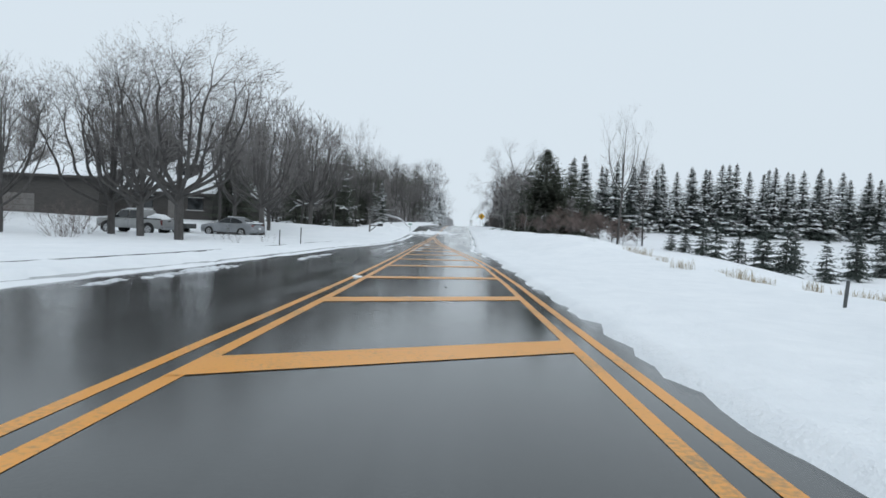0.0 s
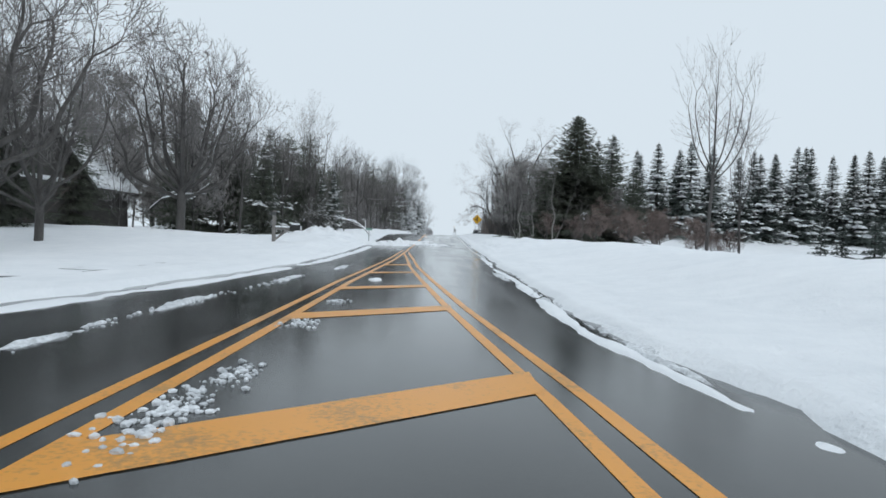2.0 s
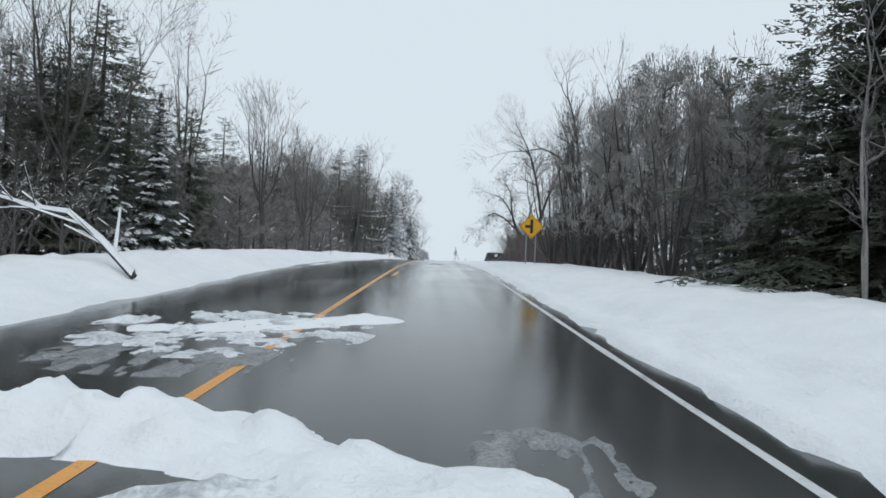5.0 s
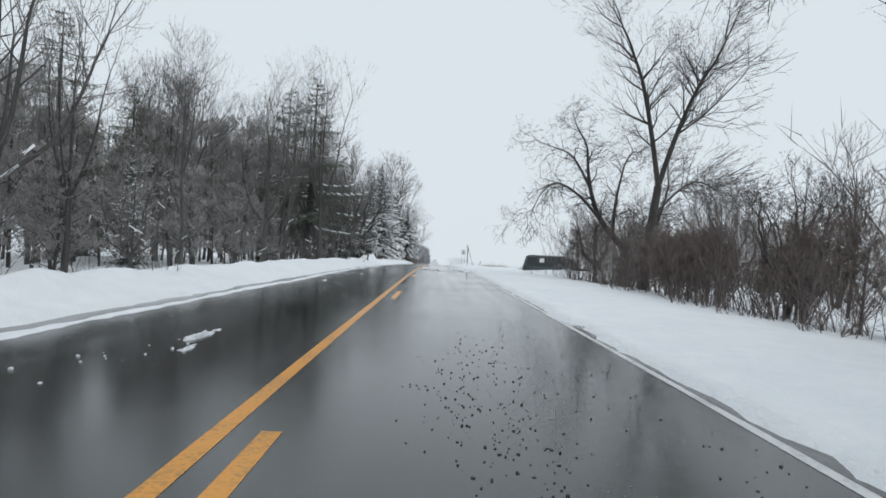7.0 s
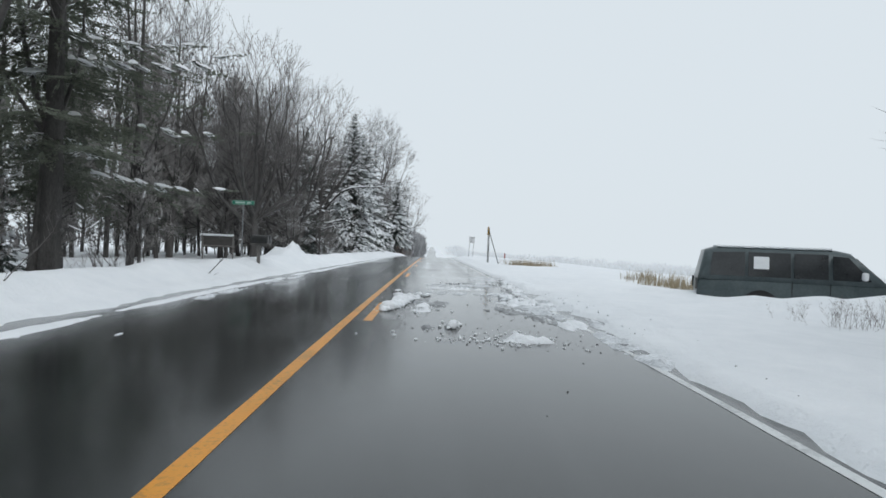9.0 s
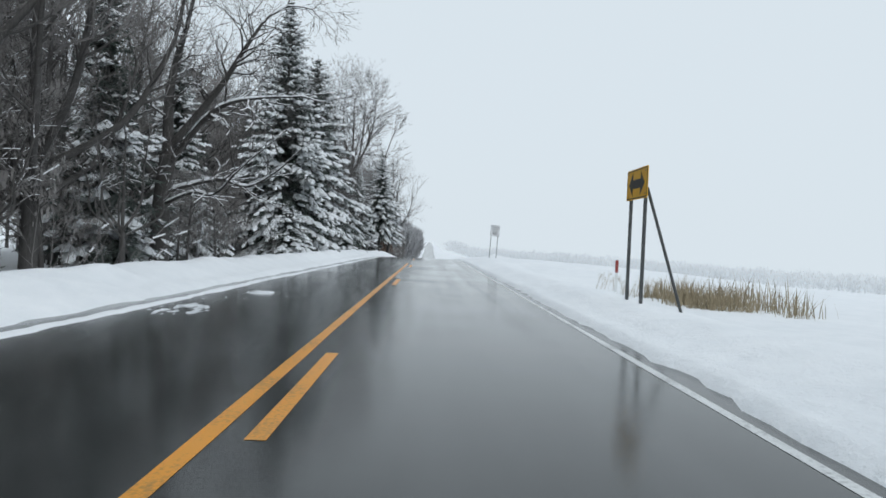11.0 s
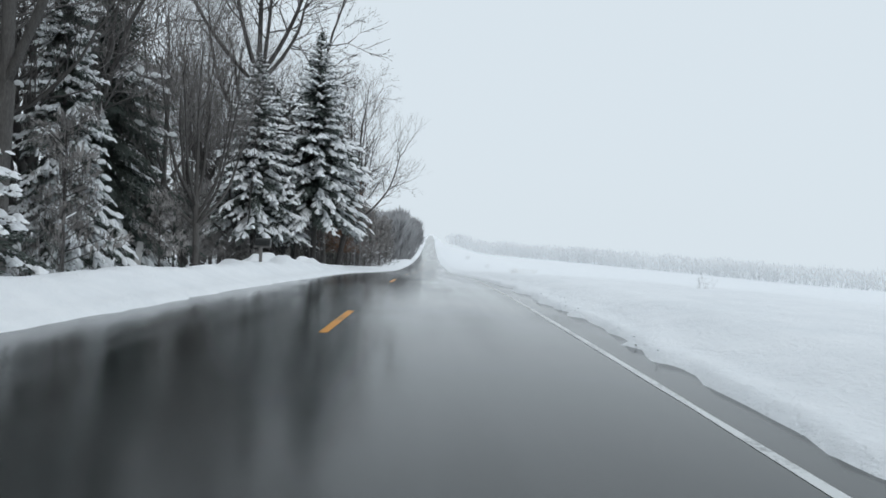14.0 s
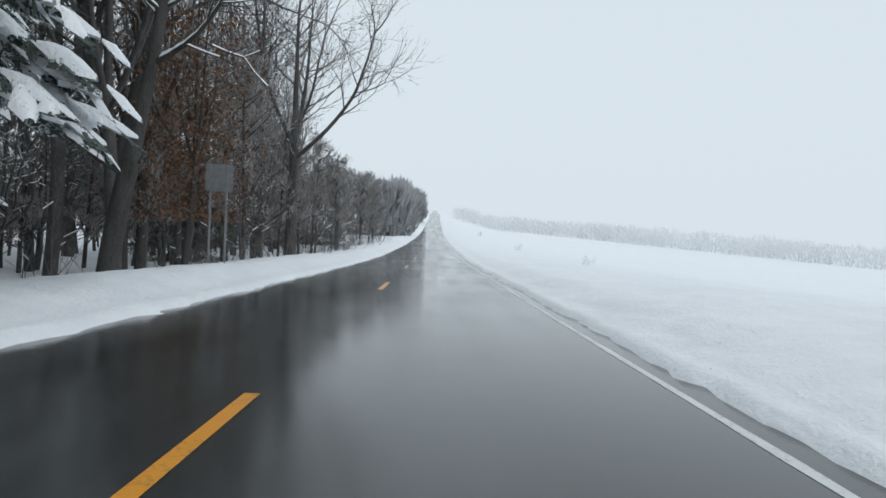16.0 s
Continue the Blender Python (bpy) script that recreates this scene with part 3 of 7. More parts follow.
def conifer(seed, height, radius, whorls=24, per=7, base=0.05, needle=NEEDLE, snow=0.6, droop=0.35, steps=5, shape=0.85, hang=0.5, fat=1.0, rise=0.35):
    """Meshes of a spruce or pine: trunk, boughs with needled branchlets, and the snow that lies on the boughs."""
    rng = random.Random(seed)
    tv, tf, v, f, sv, sf = [], [], [], [], [], []
    tube(tv, tf, Vector((0, 0, -0.4)), Vector((0, 0, height * 0.55)), height * 0.016, height * 0.009, 7)
    tube(tv, tf, Vector((0, 0, height * 0.55)), Vector((0, 0, height * 1.02)), height * 0.009, 0.012, 5)

    def leafy(a, d, ln, wide):
        """One branchlet: a kite of needles, folded along its middle."""
        side = d.cross(Vector((0, 0, 1)))
        side = side.normalized() * wide if side.length > 1e-3 else Vector((wide, 0, 0))
        mid, tip = a + d * ln * 0.5, a + d * ln - Vector((0, 0, ln * 0.12))
        n = len(v)
        v.extend((tuple(a), tuple(mid + side - Vector((0, 0, wide * 0.7))), tuple(tip), tuple(mid - side - Vector((0, 0, wide * 0.7)))))
        f.extend(((n, n + 1, n + 2), (n, n + 2, n + 3)))
        return mid, tip, side

    def pad(a, mid, tip, side, thick):
        """The rounded snow on one branchlet."""
        n = len(sv)
        d, low = tip - a, Vector((0, 0, side.length * 0.55))
        w0, w1 = side * rng.uniform(0.7, 1.15), side * rng.uniform(0.6, 1.1)
        p0, p1 = a + d * 0.32, a + d * 0.72
        up0, up1 = Vector((0, 0, thick * rng.uniform(0.7, 1.3))), Vector((0, 0, thick * rng.uniform(0.6, 1.2)))
        sv.extend(tuple(q) for q in (a + up0 * 0.4, p0 + w0 - low * 0.6, p0 + up0, p0 - w0 - low * 0.6, p1 + w1 - low, p1 + up1, p1 - w1 - low, tip + up1 * 0.25))
        sf.extend((n + x, n + y, n + z) for x, y, z in ((0, 1, 2), (0, 2, 3), (4, 7, 5), (5, 7, 6)))
        sf.extend((n + x, n + y, n + z, n + w) for x, y, z, w in ((1, 4, 5, 2), (2, 5, 6, 3)))

    def loaf(rings):
        """A rounded heap of snow through rings of (middle, half width across, height)."""
        n = len(sv)
        for p, w, h in rings:
            for e, up in ((-1, -0.75), (-0.72, 0.45), (0, 1.0), (0.72, 0.45), (1, -0.75)):
                sv.append(tuple(p + w * e + Vector((0, 0, h * up))))
        for c in range(len(rings) - 1):
            for e in range(4):
                b0 = n + 5 * c + e
                sf.append((b0, b0 + 1, b0 + 6, b0 + 5))

    def drift(bough, side, ln):
        """Clumps of snow that lie along a bough and hang over its sides and tip."""
        q = rng.uniform(0.25, 0.45)
        while q < 0.95:
            q1 = min(q + rng.uniform(0.12, 0.30), 1.08)
            lean = side * rng.uniform(-0.5, 0.5) * 0.10 * ln
            wide = (0.06 + 0.05 * ln * (1.08 - 0.6 * q)) * rng.uniform(0.6, 1.3)
            high = (0.06 + 0.014 * ln) * rng.uniform(0.8, 1.3)
            rings = []
            for c, full in enumerate((0.25, 0.85, 1.0, 0.9, 0.3)):
                w = wide * full * rng.uniform(0.7, 1.25)
                rings.append((bough(q + (q1 - q) * c / 4) + lean + side * rng.uniform(-0.25, 0.25) * wide, side * w, high * full * rng.uniform(0.75, 1.2)))
            loaf(rings)
            q = q1 + rng.uniform(-0.04, 0.10)

    def pillow(a, tip, side):
        """The snow on one branchlet of a near tree."""
        rings = []
        for q, full in ((0.12, 0.35), (0.55, 1.05), (1.0, 0.35)):
            w = side * full * rng.uniform(0.75, 1.25)
            rings.append((a.lerp(tip, q), w, w.length * rng.uniform(0.4, 0.65)))
        loaf(rings)

    for i in range(whorls):
        s = min(max((i + rng.uniform(-0.3, 0.3)) / whorls, 0), 0.985)
        s = 1 - (1 - s) ** 1.25
        z0 = height * (base + (1 - base) * s)
        reach = radius * (1 - s) ** shape * rng.uniform(0.85, 1.1) + (0.12 if steps > 4 else 0.05)
        n_b = max(4, round(per * (1 - 0.35 * s)))
        a0 = rng.uniform(0, 6.28)
        for k in range(n_b):
            a = a0 + 6.283 * k / n_b + rng.uniform(-0.3, 0.3)
            ln = reach * rng.uniform(0.68, 1.15)
            out, side = Vector((math.cos(a), math.sin(a), 0)), Vector((-math.sin(a), math.cos(a), 0))
            lift = rise * (s - 0.35)
            z = z0 + rng.uniform(-0.4, 0.4) * height / whorls
            loaded = rng.random() < snow

            def bough(q):
                return out * ln * q + Vector((0, 0, z + ln * (lift * q - droop * q * q * (1 - 0.55 * s) + 0.14 * q ** 4)))

            if loaded and steps > 8 and ln > 0.6:
                drift(bough, side, ln)
            m = max(2, round(steps * (0.35 + 0.65 * ln / radius)))
            spike(v, f, bough(0), bough(0.7), 0.02 + 0.008 * ln)
            for c in range(m + 1):
                q = (c + 0.6) / (m + 0.8)
                p = bough(q)
                ahead = (bough(min(q + 0.05, 1.1)) - p).normalized()
                for sgn in ((-1, 1) if c < m else (0,)):
                    tl = ((0.42 * ln * (1.05 - q) + 0.14 * ln + 0.10) * rng.uniform(0.6, 1.25)) if sgn else ln * 0.22 + 0.12
                    tl = min(tl, 1.25) * (0.62 if steps > 8 else 1.0)
                    d = (ahead * (0.75 if sgn else 1) + side * sgn * rng.uniform(0.6, 1.1) + Vector((0, 0, -hang * rng.uniform(0.1, 0.9)))).normalized()
                    wide = (0.045 + 0.15 * tl) * fat
                    mid, tip, w = leafy(p, d, tl, wide)
                    if loaded and rng.random() < (0.58 if steps > 8 else 0.62 if steps > 4 else 0.85) and tl > 0.12:
                        if steps > 8:
                            if q > 0.35:
                                pillow(p, p.lerp(tip, rng.uniform(0.7, 1.0)), w * 0.95)
                            continue
                        k = 0.42 if steps == 7 else 0.9
                        pad(p, p.lerp(mid, k), p.lerp(tip, k), w * k, (0.03 + 0.10 * tl) * rng.uniform(0.6, 1.4) * k)
                    elif hang and rng.random() < 0.5:
                        leafy(p + d * tl * 0.4, (d * 0.5 + Vector((rng.uniform(-0.4, 0.4), rng.uniform(-0.4, 0.4), -1))).normalized(), tl * 0.6, wide * 0.6)
    out = {"trunk": mesh_of("trunk", tv, tf, BARK, True), "crown": mesh_of("crown", v, f, needle)}
    if snow:
        out["snow_cover"] = mesh_of("snow_cover", sv, sf, BOUGH_SNOW, True)
    return out


def shrub(seed, height, stems=16, spread_r=0.9, mat=None, snow=False, fine=3):
    """Meshes of a leafless shrub: many stems from the ground, with side twigs."""
    rng = random.Random(seed)
    v, f, sv, sf = [], [], [], []
    for _ in range(stems):
        p = Vector((rng.gauss(0, spread_r * 0.4), rng.gauss(0, spread_r * 0.4), -0.2))
        d = Vector((p.x * 0.5 + rng.gauss(0, 0.22), p.y * 0.5 + rng.gauss(0, 0.22), 1)).normalized()
        ln, r = height * rng.uniform(0.6, 1.05), min(0.013, 0.0065 * height) * rng.uniform(0.7, 1.3)
        for k in range(4):
            d = (d + Vector((rng.uniform(-1, 1), rng.uniform(-1, 1), 0.1)) * 0.18).normalized()
            q = p + d * ln / 4
            tube(v, f, p, q, r, r * 0.75, 3)
            for _ in range(fine + k):
                e = (d + Vector((rng.uniform(-1, 1), rng.uniform(-1, 1), rng.uniform(-0.2, 0.6)))).normalized()
                a = p.lerp(q, rng.random())
                b = a + e * ln * rng.uniform(0.14, 0.30)
                spike(v, f, a, b, r * 0.6)
                if snow and abs(e.z) < 0.6 and rng.random() < 0.5:
                    cap_of_snow(sv, sf, a, a.lerp(b, 0.7), 0.011, 0.006)
                for _ in range(2):
                    e2 = (e + Vector((rng.uniform(-1, 1), rng.uniform(-1, 1), rng.uniform(-0.3, 0.6)))).normalized()
                    c = a.lerp(b, rng.uniform(0.3, 1))
                    spike(v, f, c, c + e2 * ln * rng.uniform(0.08, 0.18), min(0.0055, 0.004 * height))
            p, r = q, r * 0.75
    out = {"stem": mesh_of("stem", v, f, mat or TWIG)}
    if snow:
        out["snow_cover"] = mesh_of("snow_cover", sv, sf, SNOW)
    return out


def thicket(seed, height, radius, n, mat=None):
    """Meshes of a tree deep in the wood: trunk with some limbs, and a crown of fine sprays of twigs."""
    rng = random.Random(seed)
    tv, tf, v, f = [], [], [], []
    top = Vector((rng.uniform(-0.8, 0.8), rng.uniform(-0.8, 0.8), height * 0.95))
    tube(tv, tf, Vector((0, 0, -0.4)), top * 0.5, 0.13, 0.09, 6)
    tube(tv, tf, top * 0.5, top, 0.09, 0.02, 5)
    ends = []
    for k in range(26):
        s = 0.14 + 0.84 * k / 26
        a = rng.uniform(0, 6.28)
        p = top * s
        q = p + Vector((math.cos(a), math.sin(a), rng.uniform(0.5, 1.3))) * radius * (1.1 - 0.7 * s) * rng.uniform(0.6, 1.0)
        tube(tv, tf, p, q, 0.05, 0.02, 3)
        ends.append((p, q))
    for k in range(n):
        p, q = ends[k % len(ends)]
        a = p.lerp(q, rng.uniform(0.2, 1.0)) + Vector((rng.gauss(0, 0.25), rng.gauss(0, 0.25), rng.gauss(0, 0.2)))
        d = Vector((rng.gauss(0, 0.45), rng.gauss(0, 0.45), 1.0)).normalized()
        ln, w = rng.uniform(1.0, 2.3), rng.uniform(0.25, 0.6)
        t = rng.uniform(0, 6.28)
        side = Vector((math.cos(t), math.sin(t), 0)) * w
        b = len(v)
        v += [tuple(a), tuple(a + d * ln * 0.6 + side), tuple(a + d * ln), tuple(a + d * ln * 0.6 - side)]
        f += [(b, b + 1, b + 2), (b, b + 2, b + 3)]
    return {"trunk": mesh_of("trunk", tv, tf, BARK, True), "crown": mesh_of("crown", v, f, mat or HAZED_SPRAY)}


def fan_stems(seed, height, r, count, fan, lv=4):
    """Several stems from one root that lean apart and straighten upward."""
    rng = random.Random(seed)
    out = []
    for k in range(count):
        a, w = 2.4 * k + rng.random(), fan * height * 0.5 * math.sqrt((k + 0.3) / count)
        h = height * 0.60 * rng.uniform(0.75, 1.0)
        d = Vector((math.cos(a), math.sin(a), 0))
        out.append(([tuple(d * 0.12 + Vector((0, 0, -0.4))), tuple(d * w * 0.55 + Vector((0, 0, h * 0.4))), tuple(d * w + Vector((0, 0, h)))], r, r * 0.42, lv))
    return out


# a low crooked tree, a tall one with two leaders, a stout one that forks low, and a spreading one with long level limbs
CROOKED = [([(0, 0, -0.4), (0.05, 0, 1.2), (0.1, 0, 2.2)], 0.30, 0.24, 0), ([(0.1, 0, 2.2), (-1.5, -0.3, 3.9), (-2.3, -0.6, 5.9), (-2.5, -0.5, 8.0)], 0.20, 0.06, 6),
           ([(-1.5, -0.3, 3.9), (-3.0, -1.0, 5.2), (-4.4, -1.4, 5.8), (-5.3, -1.7, 5.1)], 0.10, 0.03, 5), ([(-2.2, -0.5, 5.6), (-3.4, -0.9, 7.4), (-4.6, -1.0, 7.9)], 0.08, 0.03, 5),
           ([(0.1, 0, 2.2), (1.3, 0.4, 3.2), (2.3, 0.8, 4.2), (2.9, 1.0, 6.3)], 0.15, 0.05, 6), ([(-0.7, -0.1, 3.1), (-0.3, 0.9, 5.2), (0.2, 1.2, 7.4)], 0.12, 0.05, 6)]
TWO_LEADERS = [([(0, 0, -0.4), (0.25, 0, 2.6), (0.6, 0, 5.4)], 0.27, 0.20, 0), ([(0.6, 0, 5.4), (0.2, 0.1, 8.0), (-0.4, 0, 10.6), (-0.9, 0, 12.0)], 0.15, 0.07, 6), ([(0.6, 0, 5.4), (1.5, 0.3, 8.0), (2.5, 0.5, 10.4), (3.3, 0.6, 11.8)], 0.15, 0.07, 6),
               ([(0.55, 0, 4.0), (1.9, 0.7, 5.3), (3.1, 1.2, 5.9), (4.0, 1.5, 5.7)], 0.07, 0.03, 5), ([(1.6, 0.3, 8.2), (2.8, 0.0, 9.2), (3.9, -0.2, 10.4)], 0.06, 0.03, 5)]
STOUT = [([(0, 0, -0.4), (0.0, 0, 2.0), (0.1, 0, 3.6)], 0.33, 0.28, 0), ([(0.1, 0, 3.6), (-0.5, 0.2, 6.0), (-0.7, 0.3, 9.0), (-1.2, 0.3, 12.0)], 0.19, 0.08, 6), ([(0.1, 0, 3.6), (0.7, 0.3, 6.0), (1.1, 0.5, 9.0), (2.2, 0.7, 12.0)], 0.19, 0.08, 6),
         ([(-0.6, 0.2, 7.2), (-2.0, -0.4, 8.6), (-3.6, -0.8, 9.4), (-4.8, -1.0, 9.2)], 0.08, 0.03, 5), ([(0.2, 0, 3.9), (1.8, -0.4, 4.8), (3.0, -0.6, 6.2)], 0.09, 0.04, 5)]
SAPLING = [([(0, 0, -0.4), (0.12, 0, 1.2), (-0.10, 0.1, 2.1), (0.22, 0.1, 3.4), (0.12, 0, 4.8)], 0.052, 0.022, 4), ([(0, 0, -0.3), (-0.5, 0.1, 1.0), (-0.95, 0.1, 2.0), (-1.25, 0.2, 3.1)], 0.034, 0.016, 3)]
SPREADING = [([(0, 0, -0.4), (0.0, 0, 2.2), (0.2, 0, 4.4)], 0.34, 0.27, 0), ([(0.2, 0, 4.4), (0.0, 0.3, 7.0), (0.5, 0.4, 9.6)], 0.22, 0.08, 6), ([(0.1, 0, 3.8), (1.5, -0.2, 5.6), (2.6, -0.4, 6.3), (3.9, -0.5, 6.5)], 0.14, 0.04, 5),
             ([(0.2, 0, 4.6), (1.6, 0.6, 7.0), (2.4, 0.8, 8.6), (3.0, 1.0, 9.8)], 0.15, 0.05, 6), ([(0.0, 0, 2.9), (1.8, 0.4, 3.5), (2.9, 0.6, 3.3), (3.9, 0.6, 3.9)], 0.09, 0.03, 4),
             ([(0.0, 0, 3.2), (-1.4, -0.5, 5.2), (-2.4, -0.8, 7.6), (-3.2, -0.9, 9.2)], 0.15, 0.05, 6), ([(0.0, 0, 2.4), (1.6, -0.8, 2.9), (2.6, -1.3, 2.8), (3.4, -1.6, 3.5)], 0.07, 0.03, 4), ([(0.0, 0.1, 4.0), (-1.8, 1.4, 4.4), (-3.2, 2.2, 4.2)], 0.09, 0.03, 5)]

LEANING = [([(0, 0, -0.4), (0.18, 0, 0.9), (0.5, 0, 2.5)], 0.24, 0.20, 0), ([(0.5, 0, 2.5), (0.95, 0.1, 5.0), (1.3, 0.2, 8.0), (1.5, 0.2, 11.0)], 0.16, 0.07, 5), ([(0.55, 0.1, 2.6), (0.8, 0.4, 5.0), (0.85, 0.6, 8.0), (0.6, 0.7, 10.5)], 0.12, 0.05, 5),
           ([(0.9, 0.1, 4.6), (2.0, -0.3, 5.2), (3.0, -0.5, 6.6)], 0.07, 0.03, 4), ([(0.4, 0, 2.2), (-0.6, -0.5, 3.0), (-1.5, -0.8, 4.4)], 0.07, 0.03, 4)]

KINDS = {
    "oak": [forked_tree(11, dome_stems(11, 14, 0.27, 0.22, 10, 0.31, 0.6, 6), 1.45, 28, side=0.30, three=0.10, twig_r=0.010), forked_tree(12, dome_stems(12, 14, 0.25, 0.20, 10, 0.33, 0.6, 6), 1.4, 29, side=0.30, three=0.10, twig_r=0.010), forked_tree(13, dome_stems(13, 14, 0.24, 0.24, 9, 0.30, 0.6, 6), 1.5, 26, side=0.30, three=0.10, twig_r=0.010)],
    "lawn": [forked_tree(16, dome_stems(16, 12, 0.27, 0.24, 13, 0.37, 0.72, 6), 1.15, 32, 0.20, 0.03, 0.0, 0.34, three=0.12, twig_r=0.010), forked_tree(17, dome_stems(17, 12, 0.25, 0.26, 12, 0.35, 0.72, 6), 1.2, 31, 0.20, 0.03, 0.0, 0.34, three=0.12, twig_r=0.010)],
    "leaning": [forked_tree(56, LEANING, 1.4, 30, 0.2, 0.05, 0.0, 0.5, three=0.3, twig_r=0.008, dark=True, snow=True, along=(0.3, 3))],
    "maple": [forked_tree(14, dome_stems(14, 14, 0.22, 0.28, 6, 0.20, 0.6, 5), 1.7, 27, side=0.45, three=0.25, twig_r=0.010), forked_tree(15, dome_stems(15, 14, 0.20, 0.34, 6, 0.17, 0.6, 5), 1.7, 25, side=0.45, three=0.25, twig_r=0.010)],
    "slim": [forked_tree(21, dome_stems(21, 14, 0.15, 0.36, 4, 0.13, lv=5), 1.6, 26, side=0.35, three=0.2, twig_r=0.010), forked_tree(22, dome_stems(22, 14, 0.13, 0.40, 4, 0.12, lv=5), 1.5, 28, side=0.35, three=0.2, twig_r=0.010), forked_tree(23, dome_stems(23, 14, 0.16, 0.30, 5, 0.16, lv=4), 1.9, 28, side=0.7, three=0.4, twig_r=0.010)],
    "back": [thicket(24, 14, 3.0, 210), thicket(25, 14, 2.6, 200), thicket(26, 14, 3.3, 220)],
    "clump": [forked_tree(31, fan_stems(31, 11, 0.10, 7, 0.34), 1.35, 22, side=0.7, three=0.4, rise=0.16, twig_r=0.008), forked_tree(32, fan_stems(32, 11, 0.10, 9, 0.46), 1.3, 22, side=0.7, three=0.4, rise=0.16, twig_r=0.008)],
    "vase": [forked_tree(41, dome_stems(41, 15, 0.22, 0.30, 5, 0.20), 1.9, 25, side=0.6), forked_tree(42, dome_stems(42, 15, 0.14, 0.45, 8, 0.20, 0.55, 4), 1.6, 24, side=0.6, twig_r=0.007), forked_tree(43, dome_stems(43, 15, 0.26, 0.36, 5, 0.26), 2.0, 26, side=0.6), forked_tree(44, dome_stems(44, 15, 0.22, 0.50, 9, 0.30, 0.5, 6), 1.3, 27, 0.15, 0.04, 0.0, 0.45, three=0.3, twig_r=0.010, dark=True)],
    "wide": [forked_tree(51, CROOKED, 1.05, 36, 0.30, 0.02, 0.04, 0.85, three=0.4, twig_r=0.009, keep=0.78, dark=True, along=(0.15, 4)), forked_tree(52, dome_stems(52, 10, 0.20, 0.2, 8, 0.32, 0.7, 5), 0.95, 34, 0.28, 0.04, 0.03, 0.5, three=0.25, twig_r=0.009, dark=True)],
    "twin": [forked_tree(53, TWO_LEADERS, 1.6, 26, 0.16, 0.05, 0.0, 0.75, three=0.45, twig_r=0.009, dark=True, along=(0.2, 5))],
    "stout": [forked_tree(54, STOUT, 1.6, 28, 0.18, 0.05, 0.0, 0.5, three=0.3, twig_r=0.008, dark=True, along=(0.3, 3))],
    "sapling": [forked_tree(55, SAPLING, 0.9, 34, 0.25, 0.04, 0.0, 0.5, pale=True)],
    "snowy": [forked_tree(61, SPREADING, 1.3, 36, 0.26, 0.0, 0.0, 0.6, three=0.3, snow=True, dark=True, along=(0.2, 3)), forked_tree(62, dome_stems(62, 12, 0.18, 0.2, 7, 0.26, 0.8, 4), 1.5, 36, 0.26, 0.0, 0.02, 0.75, three=0.35, snow=True)],
    "spruce": [conifer(71, 12, 2.5, 38, 8, shape=1.05, base=0.0, snow=0.38, steps=3, fat=1.55, droop=0.22, hang=0.6), conifer(72, 12, 2.3, 38, 8, shape=1.05, base=0.0, snow=0.34, steps=3, fat=1.55, droop=0.25, hang=0.6), conifer(73, 12, 2.7, 38, 8, shape=1.05, base=0.0, snow=0.42, steps=3, fat=1.55, droop=0.22, hang=0.6)],
    "spruce_full": [conifer(74, 15, 4.6, 38, 12, base=0.03, snow=0.92, droop=0.42, steps=12, fat=1.2), conifer(75, 15, 4.2, 38, 12, base=0.04, snow=0.88, droop=0.45, steps=12, fat=1.2), conifer(79, 15, 4.4, 34, 12, base=0.27, snow=0.85, droop=0.42, steps=12, fat=1.2), conifer(80, 15, 4.7, 34, 10, base=0.21, snow=0.72, droop=0.42, steps=12, fat=1.2, shape=0.7), conifer(87, 15, 4.9, 30, 11, base=0.10, snow=0.28, droop=0.40, steps=12, fat=1.1)],
    "spruce_dark": [conifer(76, 12, 3.5, 25, 9, base=0.0, snow=0.0, needle=PINE, steps=4, shape=0.62, fat=1.35, hang=0.4, droop=0.15, rise=0.6), conifer(84, 12, 3.2, 25, 9, base=0.0, snow=0.12, needle=PINE, steps=4, shape=0.7, fat=1.3, hang=0.4, droop=0.15, rise=0.5)],
    "spruce_low": [conifer(88, 4, 1.9, 13, 9, base=0.02, snow=0.9, droop=0.5, steps=9, fat=1.1)],
    "spruce_small": [conifer(77, 4, 1.3, 14, 8, base=0.0, snow=0.12, steps=3, fat=1.3), conifer(78, 4, 1.15, 14, 8, base=0.0, snow=0.08, steps=3, fat=1.3)],
    "pine": [conifer(81, 14, 3.4, 16, 5, base=0.24, needle=PINE, snow=0.35, droop=0.1, shape=0.6, steps=7, fat=1.0, hang=0.25), conifer(82, 14, 3.0, 16, 5, base=0.20, needle=PINE, snow=0.15, droop=0.14, shape=0.65, steps=7, fat=1.0, hang=0.3)],
    "brush": [shrub(91, 3.0, 15, 1.1, BRUSH), shrub(92, 3.0, 15, 1.2, BRUSH)],
    "hedge": [thicket(27, 9, 4.4, 330, HEDGE_SPRAY), thicket(28, 9, 4.8, 330, HEDGE_SPRAY)],
    "cedar": [conifer(86, 12, 3.4, 50, 13, base=0.0, snow=0.0, needle=PINE, steps=4, shape=0.80, fat=1.5, hang=0.5, droop=0.15, rise=1.3)],
    "undergrowth": [shrub(93, 2.4, 9, 1.2, TWIG, True, 1), shrub(94, 2.4, 9, 1.3, TWIG, True, 1)],
}
